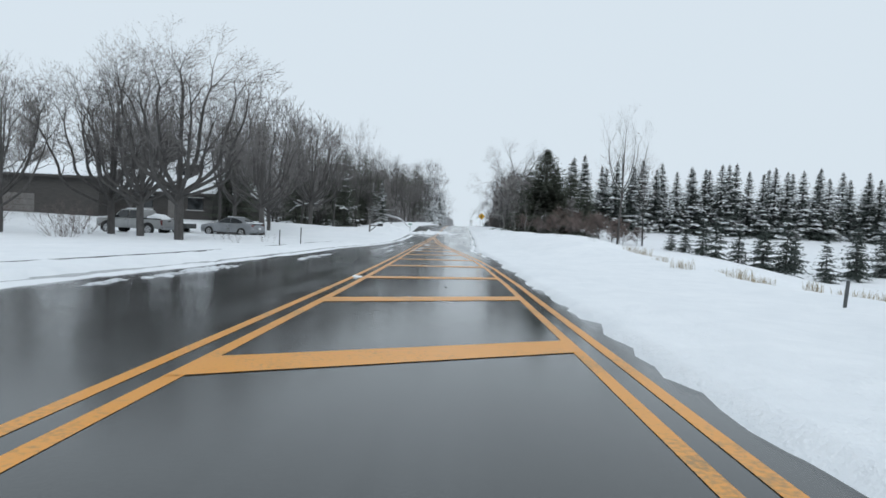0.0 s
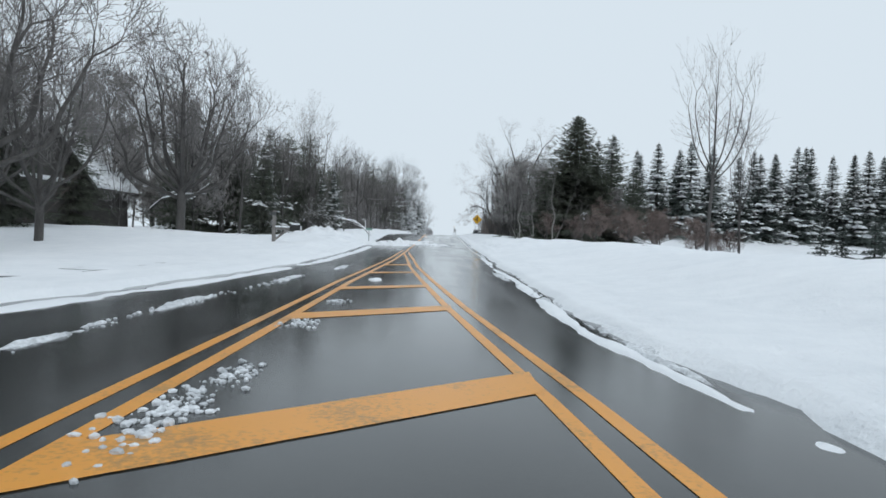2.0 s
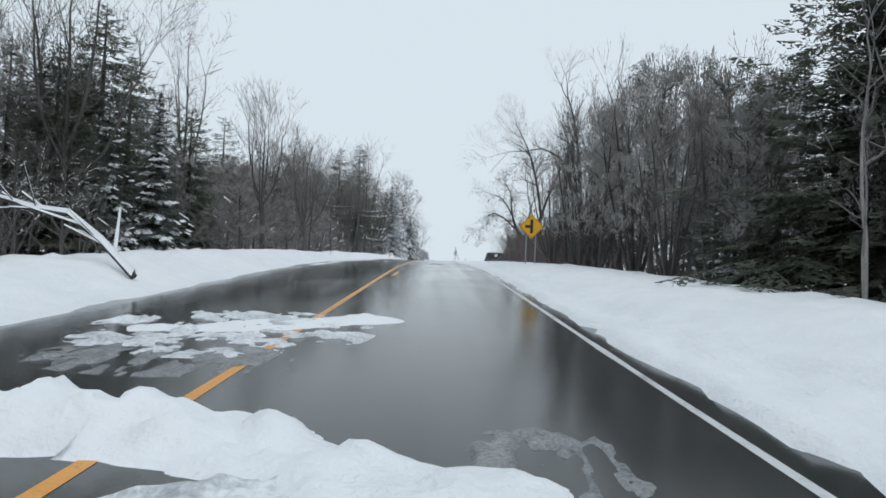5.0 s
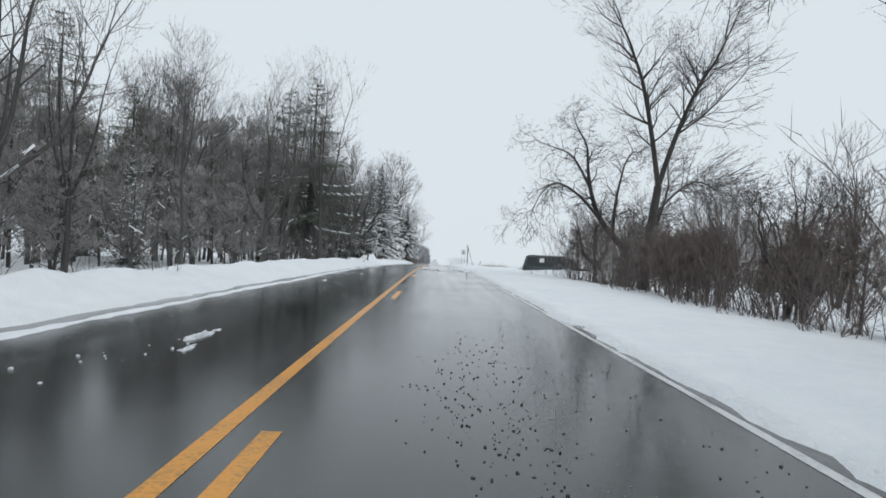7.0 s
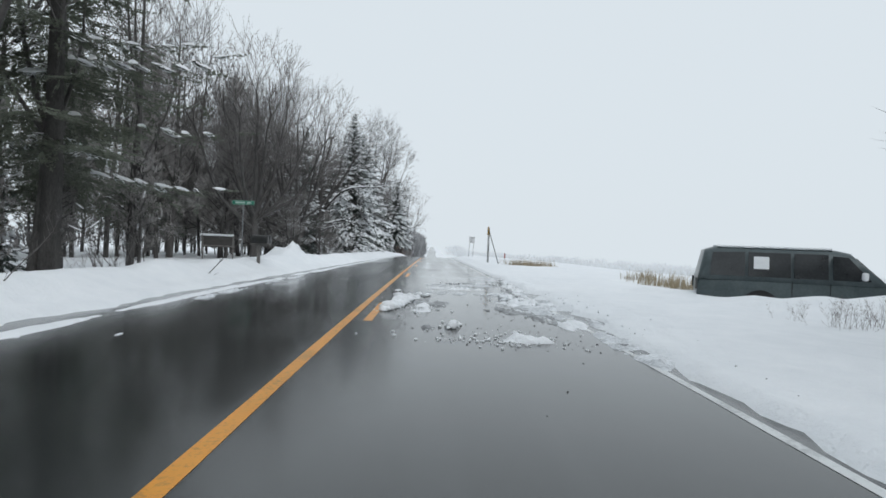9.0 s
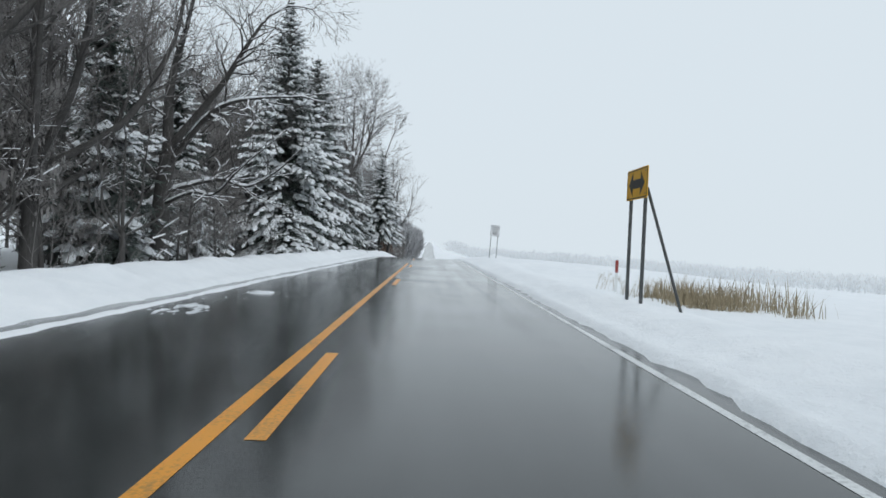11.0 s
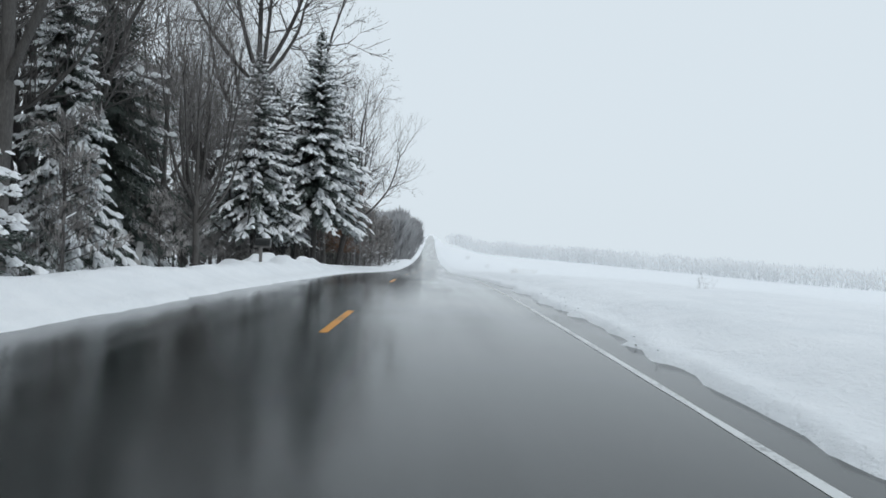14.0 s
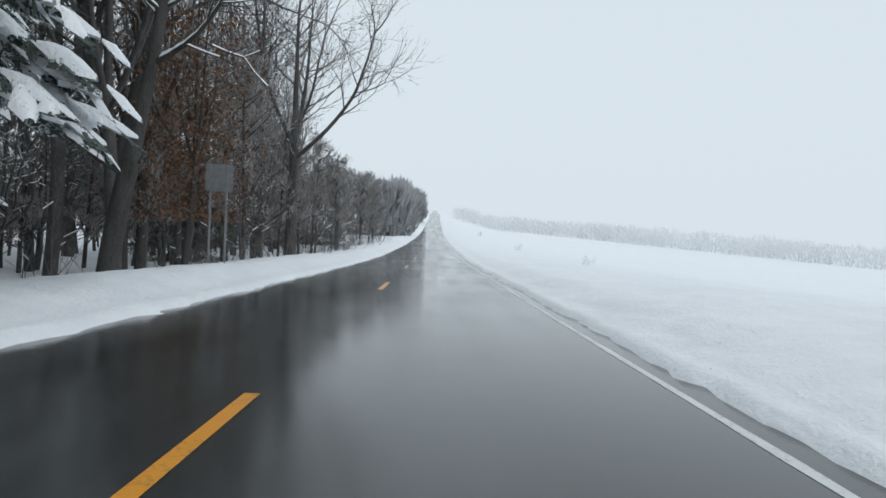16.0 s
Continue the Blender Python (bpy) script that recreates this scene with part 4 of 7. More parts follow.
BASE_H = {"oak": 14, "maple": 14, "slim": 14, "back": 14, "clump": 11, "vase": 15, "wide": 10, "twin": 15, "stout": 15, "lawn": 12, "leaning": 13, "sapling": 6.5, "snowy": 13, "spruce": 12, "spruce_full": 15, "spruce_dark": 12, "spruce_small": 4, "spruce_low": 4, "pine": 14, "brush": 3, "undergrowth": 2.4, "hedge": 9, "cedar": 12}
WORDS = {
    "oak": ("bare_tree", "bare grey-brown deciduous tree with a rounded crown in snow", "tree"),
    "maple": ("bare_tree", "bare grey woodland tree with a rounded crown of ascending limbs", "tree"),
    "slim": ("bare_tree", "slender bare grey woodland tree with thin twigs", "tree"),
    "back": ("bare_tree", "bare grey tree deep in the roadside wood", "tree"),
    "clump": ("bare_tree", "bare multi-stemmed grey tree clump with upright branches", "tree"),
    "vase": ("bare_tree", "tall bare forked tree with upswept grey branches", "tree"),
    "wide": ("bare_tree", "low wide bare tree with crooked dark limbs", "tree"),
    "twin": ("bare_tree", "tall bare tree with two slender upright leaders", "tree"),
    "sapling": ("bare_tree", "slender crooked pale-barked young tree", "tree"),
    "stout": ("bare_tree", "stout dark bare tree forking into heavy limbs", "tree"),
    "lawn": ("bare_tree", "bare grey-brown lawn tree with a broad domed crown", "tree"),
    "leaning": ("bare_tree", "dark leaning twin-stemmed tree with flecks of snow", "tree"),
    "snowy": ("snowy_tree", "bare tree with white snow lying along its limbs", "tree"),
    "spruce": ("spruce_tree", "dark green spruce with white snow on its boughs", "tree"),
    "spruce_full": ("spruce_tree", "large dark green spruce heavily laden with snow", "tree"),
    "spruce_dark": ("conifer_tree", "dense dark green conifer with hardly any snow", "tree"),
    "spruce_low": ("young_spruce", "low young spruce bowed down with thick snow", "tree"),
    "spruce_small": ("young_spruce", "young dark green spruce with hardly any snow", "tree"),
    "pine": ("pine_tree", "tall dark pine with layered open boughs", "tree"),
    "brush": ("shrub", "leafless reddish-brown shrub with dense thin stems", "shrub"),
    "hedge": ("shrub", "dense leafless red-brown roadside brush", "shrub"),
    "cedar": ("conifer_tree", "broad dense dark green conifer without snow", "tree"),
    "undergrowth": ("shrub", "leafless grey undergrowth shrub dusted with snow", "shrub"),
}
plant_rng = random.Random(7)


def plant(kind, x, y, height, which=None, turn=None, group="", wide=1.0, label=""):
    name, words, cat = WORDS[kind]
    meshes = KINDS[kind][plant_rng.randrange(len(KINDS[kind])) if which is None else which]
    s = height / BASE_H[kind]
    turn = plant_rng.uniform(0, 360) if turn is None else turn
    m = pose(x, y, land(x, y) - 0.05, 0, 0, turn) @ Matrix.Diagonal((s * wide, s * wide, s, 1))
    root = thing(name, m, label or words, cat, group)
    for piece, me in meshes.items():
        ob = part(piece, me, root)
        if piece != "trunk":
            ob["kind"] = "stuff"
    return root


def lone_trunk(a, b, c, r):
    v, f = [], []
    tube(v, f, Vector(a), Vector(b), r, r * 0.85, 8)
    tube(v, f, Vector(b), Vector(c), r * 0.85, r * 0.4, 8)
    return v, f


# trees on the lawn before the house
plant("lawn", -13.1, 36.0, 11.2, 0, 40, "trees on the lawn")
plant("lawn", -20.4, 42.5, 10.8, 0, 10, "trees on the lawn")
plant("lawn", -17.2, 40.0, 10.6, 1, 200, "trees on the lawn")
plant("oak", -23.5, 37.0, 10.0, 1, 70, "trees on the lawn")
plant("lawn", -13.6, 51.4, 11.4, 1, 120, "trees on the lawn")
plant("slim", -16.8, 50.8, 11.0, 2, 60, "trees on the lawn")
plant("oak", -14.8, 56.8, 9.5, 1, 30, "trees on the lawn")
plant("slim", -21.2, 64.0, 11.0, 0, 30, "trees on the lawn")
plant("lawn", -13.9, 68.0, 11.8, 0, 300, "trees on the lawn", wide=0.95)
plant("snowy", -17.5, 68.0, 4.5, 1, 30, "trees on the lawn", label="small bare lawn tree with snow along its limbs")
plant("spruce_dark", -20.5, 63.0, 8.5, 0, 10, "trees on the lawn")
plant("spruce_dark", -17.5, 76.0, 8.0, 1, 80, "trees on the lawn")
plant("spruce_dark", -22.5, 72.0, 9.0, 0, 80, "trees on the lawn")
for x, y, h in ((-28, 40, 10.5), (-34, 46, 11), (-38, 50, 12), (-27, 57, 11), (-19, 60, 10)):
    plant("oak", x, y, h, group="trees on the lawn")
for x, y, h in ((-46, 57, 7.0), (-41, 55, 6.0)):
    plant("spruce_dark", x, y, h, group="trees on the lawn")
for x, y, h in ((-29, 84, 13), (-36, 86, 13), (-44, 84, 14), (-52, 80, 14), (-24, 80, 12), (-60, 76, 14), (-22, 86, 12)):
    plant("back", x, y, h, group="trees behind the house", wide=1.3, label="bare grey tree behind the house")
for x, y, h in ((-23, 66, 3.5), (-25, 36, 2.6), (-28, 40, 2.8), (-21, 40, 2.2), (-32, 46, 3.0), (-18, 34, 1.8), (-30, 35, 2.8)):
    plant("brush", x, y, h, group="shrubs on the lawn", wide=1.5)

# wood along the far side of the road
for x, y, h, k in ((-24.6, 147.4, 16.2, 0), (-13.2, 162.6, 15.8, 1), (-17.5, 143.0, 10.5, 0), (-9.6, 156.4, 15.0, 0), (-22.5, 178.0, 15.0, 0), (-21.5, 186.5, 14.0, 1)):
    plant("pine", x, y, h, k, group="pines in the wood", wide=1.2)
for x, y, h, k in ((-20.8, 87.9, 10.9, 0), (-13.4, 100.0, 10.6, 0), (-16.1, 93.9, 10.6, 1), (-19.2, 114.0, 13.0, 0), (-12.4, 79.0, 7.0, 1), (-16.5, 83.5, 9.6, 0), (-14.2, 89.0, 8.2, 1), (-12.2, 95.0, 7.4, 0), (-18.0, 101.0, 9.6, 1), (-12.0, 106.0, 7.6, 0)):
    plant("spruce_dark", x, y, h, k, group="pines in the wood", wide=1.25)
plant("oak", -12.4, 185.0, 16.0, 0, 80, "trees of the roadside wood")
plant("oak", -10.8, 191.0, 15.0, 1, 10, "trees of the roadside wood")
plant("spruce", -10.5, 99.0, 6.6, 0, 20, "pines in the wood", wide=1.2)
plant("slim", -17.1, 118.5, 16.5, 0, 50, "trees of the roadside wood")
for x, y, h in ((-10.5, 90.5, 4.5), (-7.6, 88.0, 3.2), (-9.5, 81.5, 4.0), (-9.0, 126.0, 5.0), (-10.2, 187.5, 6.5), (-11.5, 190.0, 7.5), (-9.2, 193.0, 7.0)):
    plant("snowy", x, y, h, 1, group="snowy trees at the wood's edge", label="low snow-laden tree with white limbs at the wood edge")
wood = random.Random(3)
y = 76.0
while y < 330:
    for row, (x0, x1) in enumerate(((-10.5, -14.0), (-14.5, -20), (-21, -29))):
        x, yy = wood.uniform(x1, x0), y + wood.uniform(-1.6, 1.6)
        if row == 0 and (163 < yy < 186 or 196 < yy < 204 or 240 < yy < 250):
            continue
        if 163 < yy < 184 and row < 2:
            continue
        if row == 0 and 206 < yy < 272 and wood.random() < 0.7:
            continue
        pick = wood.random()
        kind = "slim" if pick < 0.60 else "maple" if pick < 0.82 else "spruce" if pick < 0.92 else "spruce_dark"
        if row >= 2:
            if 90 < yy < 260 and wood.random() < 0.6:
                continue
            kind = "slim" if pick < 0.9 else "spruce_dark"
        if row == 0 and 108 < yy < 163 and kind in ("slim", "maple"):
            x += 3.0
        hi = 10.0 if yy < 112 else 8.6 if yy < 136 else 10.0 if yy < 148 else 13.5 if yy < 165 else 16.5
        plant(kind, x, yy, hi * wood.uniform(0.75, 1.1) * (1 + 0.06 * row) * (0.66 if kind in ("spruce_dark", "spruce") else 1), group="trees of the roadside wood")
    y += 4.4


def deep_wood(spots):
    """The trees deep in the wood, which only show as one mass."""
    v, f, mats = [], [], []
    for x, y, h, w, turn, which in spots:
        meshes = KINDS["back"][which]
        s = h / BASE_H["back"]
        m = pose(x, y, land(x, y) - 0.05, 0, 0, turn) @ Matrix.Diagonal((s * w, s * w, s, 1))
        for slot, piece in enumerate(("trunk", "crown")):
            n = len(v)
            v += [tuple(m @ q.co) for q in meshes[piece].vertices]
            f += [tuple(n + k for k in q.vertices) for q in meshes[piece].polygons]
            mats += [slot] * len(meshes[piece].polygons)
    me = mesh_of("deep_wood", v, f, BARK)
    me.materials.append(HAZED_SPRAY)
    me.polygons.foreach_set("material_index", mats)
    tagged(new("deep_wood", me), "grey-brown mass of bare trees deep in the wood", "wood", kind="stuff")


deep = []
y = 76.0
while y < 352:
    for row, (x0, x1) in enumerate(((-15, -20), (-21, -27), (-28, -38))):
        x, yy = wood.uniform(x1, x0), y + wood.uniform(-1.2, 1.2)
        if row == 0 and 163 < yy < 184:
            continue
        hi = 9.5 if yy < 112 else 8.6 if yy < 136 else 10.0 if yy < 148 else 12.5 if yy < 165 else 14.0 if yy < 262 else 8.0
        deep.append((x, yy, hi * wood.uniform(0.7, 1.08), 1.15, wood.uniform(0, 360), wood.randrange(3)))
    if y > 104 and not 163 < y < 186:
        deep.append((wood.uniform(-12.5, -9.8), y, wood.uniform(3.5, 5.5), 1.6, wood.uniform(0, 360), wood.randrange(3)))
        deep.append((wood.uniform(-18, -13), y + 1.5, wood.uniform(3.0, 5.5), 1.8, wood.uniform(0, 360), wood.randrange(3)))
    deep.append((wood.uniform(-26, -20), y + 0.7, wood.uniform(3.0, 5.0), 2.2, wood.uniform(0, 360), wood.randrange(3)))
    if 276 < y:
        deep.append((wood.uniform(-10, -7.4), y + 0.8, wood.uniform(6.0, 9.0), 1.2, wood.uniform(0, 360), wood.randrange(3)))
    y += 3.2
deep_wood(deep)
y = 78.0
while y < 330:
    if not (160 < y < 186 or 243 < y < 251):
        plant("undergrowth", wood.uniform(-12, -7.6) + (1.4 if 108 < y < 163 else 0), y, wood.uniform(1.6, 3.2), group="undergrowth of the wood")
    y += 3.4

# snow-laden spruces along the road past the side road
plant("snowy", -10.3, 198.4, 13.5, 0, -8, "snowy trees at the wood's edge", wide=1.1)
plant("snowy", -13.5, 196.5, 12.0, 1, 70, "snowy trees at the wood's edge")
for x, y, h, k in ((-9.5, 215.6, 17.5, 0), (-13.5, 207.5, 12.0, 1), (-9.6, 226.3, 17.0, 3), (-10.2, 262.6, 13.6, 2), (-7.0, 265.4, 15.6, 2), (-10.5, 268.5, 13.0, 2), (-15.5, 233.5, 13.0, 1)):
    plant("spruce_full", x, y, h, k, group="snow-laden spruces", wide=0.84)
plant("spruce_full", -11.5, 245.0, 12.5, 1, 30, "snow-laden spruces", wide=0.58, label="slender dark green spruce laden with snow")
plant("spruce_full", -13.0, 250.7, 16.0, 4, 30, "snow-laden spruces", wide=0.7)
for x, y, h in ((-7.6, 216.5, 4.0), (-8.0, 211.0, 3.4), (-7.6, 232.5, 3.4), (-8.8, 236.5, 4.4), (-9.6, 234.0, 3.6)):
    plant("spruce_low", x, y, h, 0, group="snow-laden spruces", wide=1.2)
part("trunk", mesh_of("trunk", *lone_trunk((0, 0, -0.4), (0.05, 0, 3.2), (-0.15, 0.2, 9.0), 0.15), DARK_BARK, True), thing("bare_tree", pose(-10.0, 225.9, land(-10.0, 225.9)), "straight dark tree trunk standing close beside a spruce", "tree", "trees of the roadside wood"))
for x, y, h in ((-10.8, 272.0, 12.0), (-9.8, 283.5, 12.0), (-11.2, 262.0, 12.0), (-8.8, 291.0, 10.0)):
    plant("snowy", x, y, h, 1, group="snowy trees at the wood's edge", label="slender bare tree dusted with snow at the wood edge")
plant("vase", -10.2, 240.0, 18.0, 0, 100, "trees of the roadside wood")
plant("vase", -11.7, 268.0, 27.0, 3, 40, "trees of the roadside wood", wide=0.9)
plant("stout", -12.3, 241.2, 17.0, 0, 60, "trees of the roadside wood", wide=0.9)
plant("oak", -14.0, 234.0, 16.0, 1, 60, "trees of the roadside wood")
plant("oak", -14.5, 248.0, 17.0, 0, 160, "trees of the roadside wood")
plant("oak", -9.5, 251.5, 13.0, 2, 0, "trees of the roadside wood", wide=0.7)
plant("vase", -9.6, 295.0, 20.0, 0, 0, "trees of the roadside wood")
plant("stout", -9.0, 277.4, 15.0, 0, 200, "trees of the roadside wood", label="stout dark leaning tree at the wood edge")
plant("leaning", -6.4, 271.8, 13.0, 0, 0, "trees of the roadside wood")
plant("vase", -7.4, 293.0, 17.0, 2, 140, "trees of the roadside wood")
for x, y, h in ((-8.2, 270.5, 6.0), (-10.4, 273.5, 7.5), (-7.2, 284.0, 5.5), (-12.5, 279.0, 8.0), (-9.0, 287.0, 7.0), (-7.0, 297.0, 5.5), (-8.0, 303.0, 6.0)):
    plant("snowy", x, y, h, 1, group="snowy trees at the wood's edge", label="low snow-flecked bare tree at the wood edge")
for k in range(26):
    plant("undergrowth", wood.uniform(-8.6, -6.6), 279 + 2.6 * k + wood.uniform(-1, 1), wood.uniform(1.8, 3.4), group="undergrowth of the wood", wide=1.3)
for x, y, h in ((-7.9, 275.2, 15), (-9.6, 271.0, 15), (-8.8, 278.5, 14), (-10.5, 276.5, 16), (-9.2, 282.5, 14)):
    plant("slim", x, y, h, group="trees of the roadside wood", wide=1.2)



def fallen_limb(points, r, label):
    """A dead limb that leans on the bank, with snow on its upper side."""
    root = thing("fallen_limb", Matrix(), label, "branch")
    v, f, sv, sf = [], [], [], []
    rng = random.Random(5)
    pts = [Vector(p) for p in points]
    for k, (a, b) in enumerate(zip(pts, pts[1:])):
        ra, rb = r * (1 - 0.8 * k / len(pts)), r * (1 - 0.8 * (k + 1) / len(pts))
        tube(v, f, a, b, ra, rb, 6)
        cap_of_snow(sv, sf, a, b, ra * 1.1, rb * 1.1)
        for _ in range(3):
            c = a.lerp(b, rng.random())
            d = ((b - a).normalized() + Vector((rng.uniform(-1, 1), rng.uniform(-1, 1), rng.uniform(-0.3, 0.9)))).normalized() * rng.uniform(0.5, 1.3)
            tube(v, f, c, c + d, rb * 0.5, 0.01, 4)
            cap_of_snow(sv, sf, c, c + d, rb * 0.6, 0.012)
    part("wood", mesh_of("wood", v, f, BARK, True), root)
    part("snow_cover", mesh_of("snow_cover", sv, sf, SNOW, True), root, "white snow along the limb")["kind"] = "stuff"


fallen_limb([(-5.0, 86.0, 0.9), (-5.7, 86.1, 1.55), (-6.5, 86.3, 2.1), (-7.3, 86.5, 2.2), (-8.3, 86.6, 2.45)], 0.07, "snow-covered dead limb leaning from the wood edge")
fallen_limb([(-16.8, 70.5, 2.0), (-16.0, 70.2, 2.6), (-14.9, 70.0, 2.9), (-13.4, 69.8, 3.0)], 0.06, "snow-covered dead limb low on a bare tree")

# the oak that keeps its dead leaves
leaf_rng = random.Random(17)
leafy = plant("slim", -7.2, 278.0, 11.0, 2, 0, "trees of the roadside wood", label="oak still hung with rust-brown dead leaves")
lv, lf = [], []
for _ in range(5000):
    c = Vector((leaf_rng.gauss(0, 1.3), leaf_rng.gauss(0, 1.3), leaf_rng.uniform(2.0, 10.5)))
    a, b = Vector([leaf_rng.uniform(-1, 1) for _ in range(3)]).normalized() * 0.09, Vector([leaf_rng.uniform(-1, 1) for _ in range(3)]).normalized() * 0.055
    n = len(lv)
    lv += [tuple(c - a), tuple(c + b), tuple(c + a), tuple(c - b)]
    lf.append((n, n + 1, n + 2, n + 3))
part("foliage", mesh_of("foliage", lv, lf, RUST_LEAF), leafy, "rust-brown dead leaves")["kind"] = "stuff"

# the spruce plantation and the trees on the near side of the road
far_rng = random.Random(5)
for row in range(2):
    for k in range(34 - 15 * row):
        x = 18 + (2.45 + 2.0 * row) * k + far_rng.uniform(-0.6, 0.6) + 0.8 * row
        y = 110 + 3.6 * row + far_rng.uniform(-1, 1) + (2.0 if k < 2 else 0)
        plant("spruce", x, y, far_rng.uniform(10.3, 12.6), group="spruce plantation", wide=1.6)
for x, y, h in ((24.1, 70.0, 2.6), (25.8, 70.6, 3.0), (27.4, 70.0, 3.8), (29.2, 71.0, 4.6), (31.2, 70.0, 4.2), (33.6, 69.5, 4.8), (36.2, 70.0, 6.2), (40.4, 70.0, 4.6), (45.5, 73.0, 5.2), (48.5, 78.0, 6.0), (53, 80, 5.5), (58, 86, 6.5), (43.5, 82.0, 5.0), (38.5, 80.0, 5.6)):
    plant("spruce_small", x, y, h, group="young spruces", wide=1.25)
plant("cedar", 13.1, 88.7, 11.5, 0, 40, "conifers beside the road", wide=1.85)
for x, y, h, k, w in ((16.8, 90.5, 10.6, 1, 1.35), (19.5, 92.5, 8.0, 0, 1.2), (11.2, 93.5, 7.0, 1, 1.2)):
    plant("spruce_dark", x, y, h, k, group="conifers beside the road", wide=w)
plant("vase", 20.3, 77.4, 14.2, 1, 30, "trees beside the field")
plant("slim", 24.0, 80.0, 9.5, 0, 30, "trees beside the field")
for x, y, h in ((8.8, 98.0, 9.4), (11.0, 101.0, 9.8), (8.6, 104.0, 9.2), (10.8, 95.5, 9.0), (13.0, 104.0, 9.4), (8.2, 93.0, 6.2), (7.4, 108.0, 6.5)):
    plant("clump", x, y, h, group="copse beside the road")
for k in range(12):
    plant("undergrowth", far_rng.uniform(7.5, 14), far_rng.uniform(79, 107), far_rng.uniform(2.0, 3.6), group="copse beside the road")
for x, y, h, turn in ((7.0, 80.4, 5.6, 0), (9.9, 81.4, 6.5, 150), (8.8, 85.0, 6.0, 60)):
    plant("sapling", x, y, h, 0, turn, group="copse beside the road")

for x, y, h in ((11.0, 78.5, 1.8), (13.0, 80.5, 2.2), (15.2, 79.0, 2.0), (17.4, 80.5, 2.2), (19.8, 77.8, 2.4), (21.4, 79.0, 2.0), (16.2, 83.0, 2.4), (9.6, 82.5, 2.0), (14.5, 85.0, 3.2), (17.0, 86.0, 3.0), (19.5, 84.5, 3.0), (22.0, 83.0, 2.6), (20.5, 88.0, 3.2), (23.5, 80.5, 2.0)):
    plant("hedge", x, y, h, group="copse beside the road", wide=1.4)

# shrubs and big trees before the parked van
plant("twin", 11.2, 138.2, 15.0, 0, 0, "trees beside the road")
plant("wide", 11.6, 143.0, 10.0, 0, 0, "trees beside the road")
plant("wide", 15.5, 151.0, 8.0, 1, 140, "trees beside the road")
plant("wide", 11.4, 125.5, 5.6, 1, 40, "trees beside the road")
plant("wide", 13.6, 128.0, 6.0, 1, 200, "trees beside the road")
plant("wide", 10.6, 145.5, 6.0, 1, 300, "trees beside the road")
plant("stout", 12.4, 121.0, 15.0, 0, 0, "trees beside the road")
plant("oak", 20.5, 150.0, 9.5, 1, 250, "trees beside the road")
plant("slim", 17.0, 131.0, 7.0, 2, 250, "trees beside the road")
plant("clump", 18.5, 134.0, 6.5, 0, 250, "trees beside the road")
brush_rng = random.Random(23)
for k in range(30):
    y = 108.5 + 0.95 * k
    plant("hedge", 10.0 + brush_rng.uniform(-0.8, 2.6), y, brush_rng.uniform(1.9, 2.8), group="roadside brush", wide=1.3)
for x, y, h in ((11.6, 140.0, 3.6), (12.4, 142.5, 4.0), (12.6, 145.0, 3.6), (13.6, 143.0, 4.0), (9.4, 147.0, 2.8), (10.2, 148.0, 3.4), (11.0, 146.6, 3.8)):
    plant("back", x, y, h, group="roadside brush", wide=1.6, label="low bare grey thicket beside the road")
for x, y, h in ((8.6, 96.0, 7.6), (10.0, 99.5, 8.6), (8.2, 102.5, 7.8), (11.5, 97.5, 8.2), (10.2, 104.5, 8.4), (12.4, 101.5, 8.6), (8.0, 107.0, 6.0), (10.6, 93.5, 7.4), (12.8, 95.0, 8.0), (7.6, 99.0, 6.4), (14.5, 98.0, 8.4), (9.4, 90.5, 5.0), (11.0, 88.0, 4.6), (16.4, 86.5, 5.0)):
    plant("back", x, y, h, group="copse beside the road", wide=1.3, label="bare grey multi-twigged tree in the roadside copse")
for k in range(36):
    y = 109 + 1.0 * k
    plant("brush", 8.0 + brush_rng.uniform(-0.5, 4.2) + (1.2 if y > 132 else 0), y, brush_rng.uniform(2.6, 3.8), group="roadside brush", wide=1.0)

for x, y, h in ((10.6, 141.0, 4.6), (11.4, 143.5, 5.0), (12.2, 145.5, 4.6), (12.4, 141.5, 5.0), (9.6, 147.2, 3.8), (10.6, 148.2, 4.2)):
    plant("brush", x, y, h, group="roadside brush", wide=0.9)

for k in range(4):
    plant("clump", 7.8 + 1.3 * k, 103.5 + 1.5 * k, 7.6, group="copse beside the road")

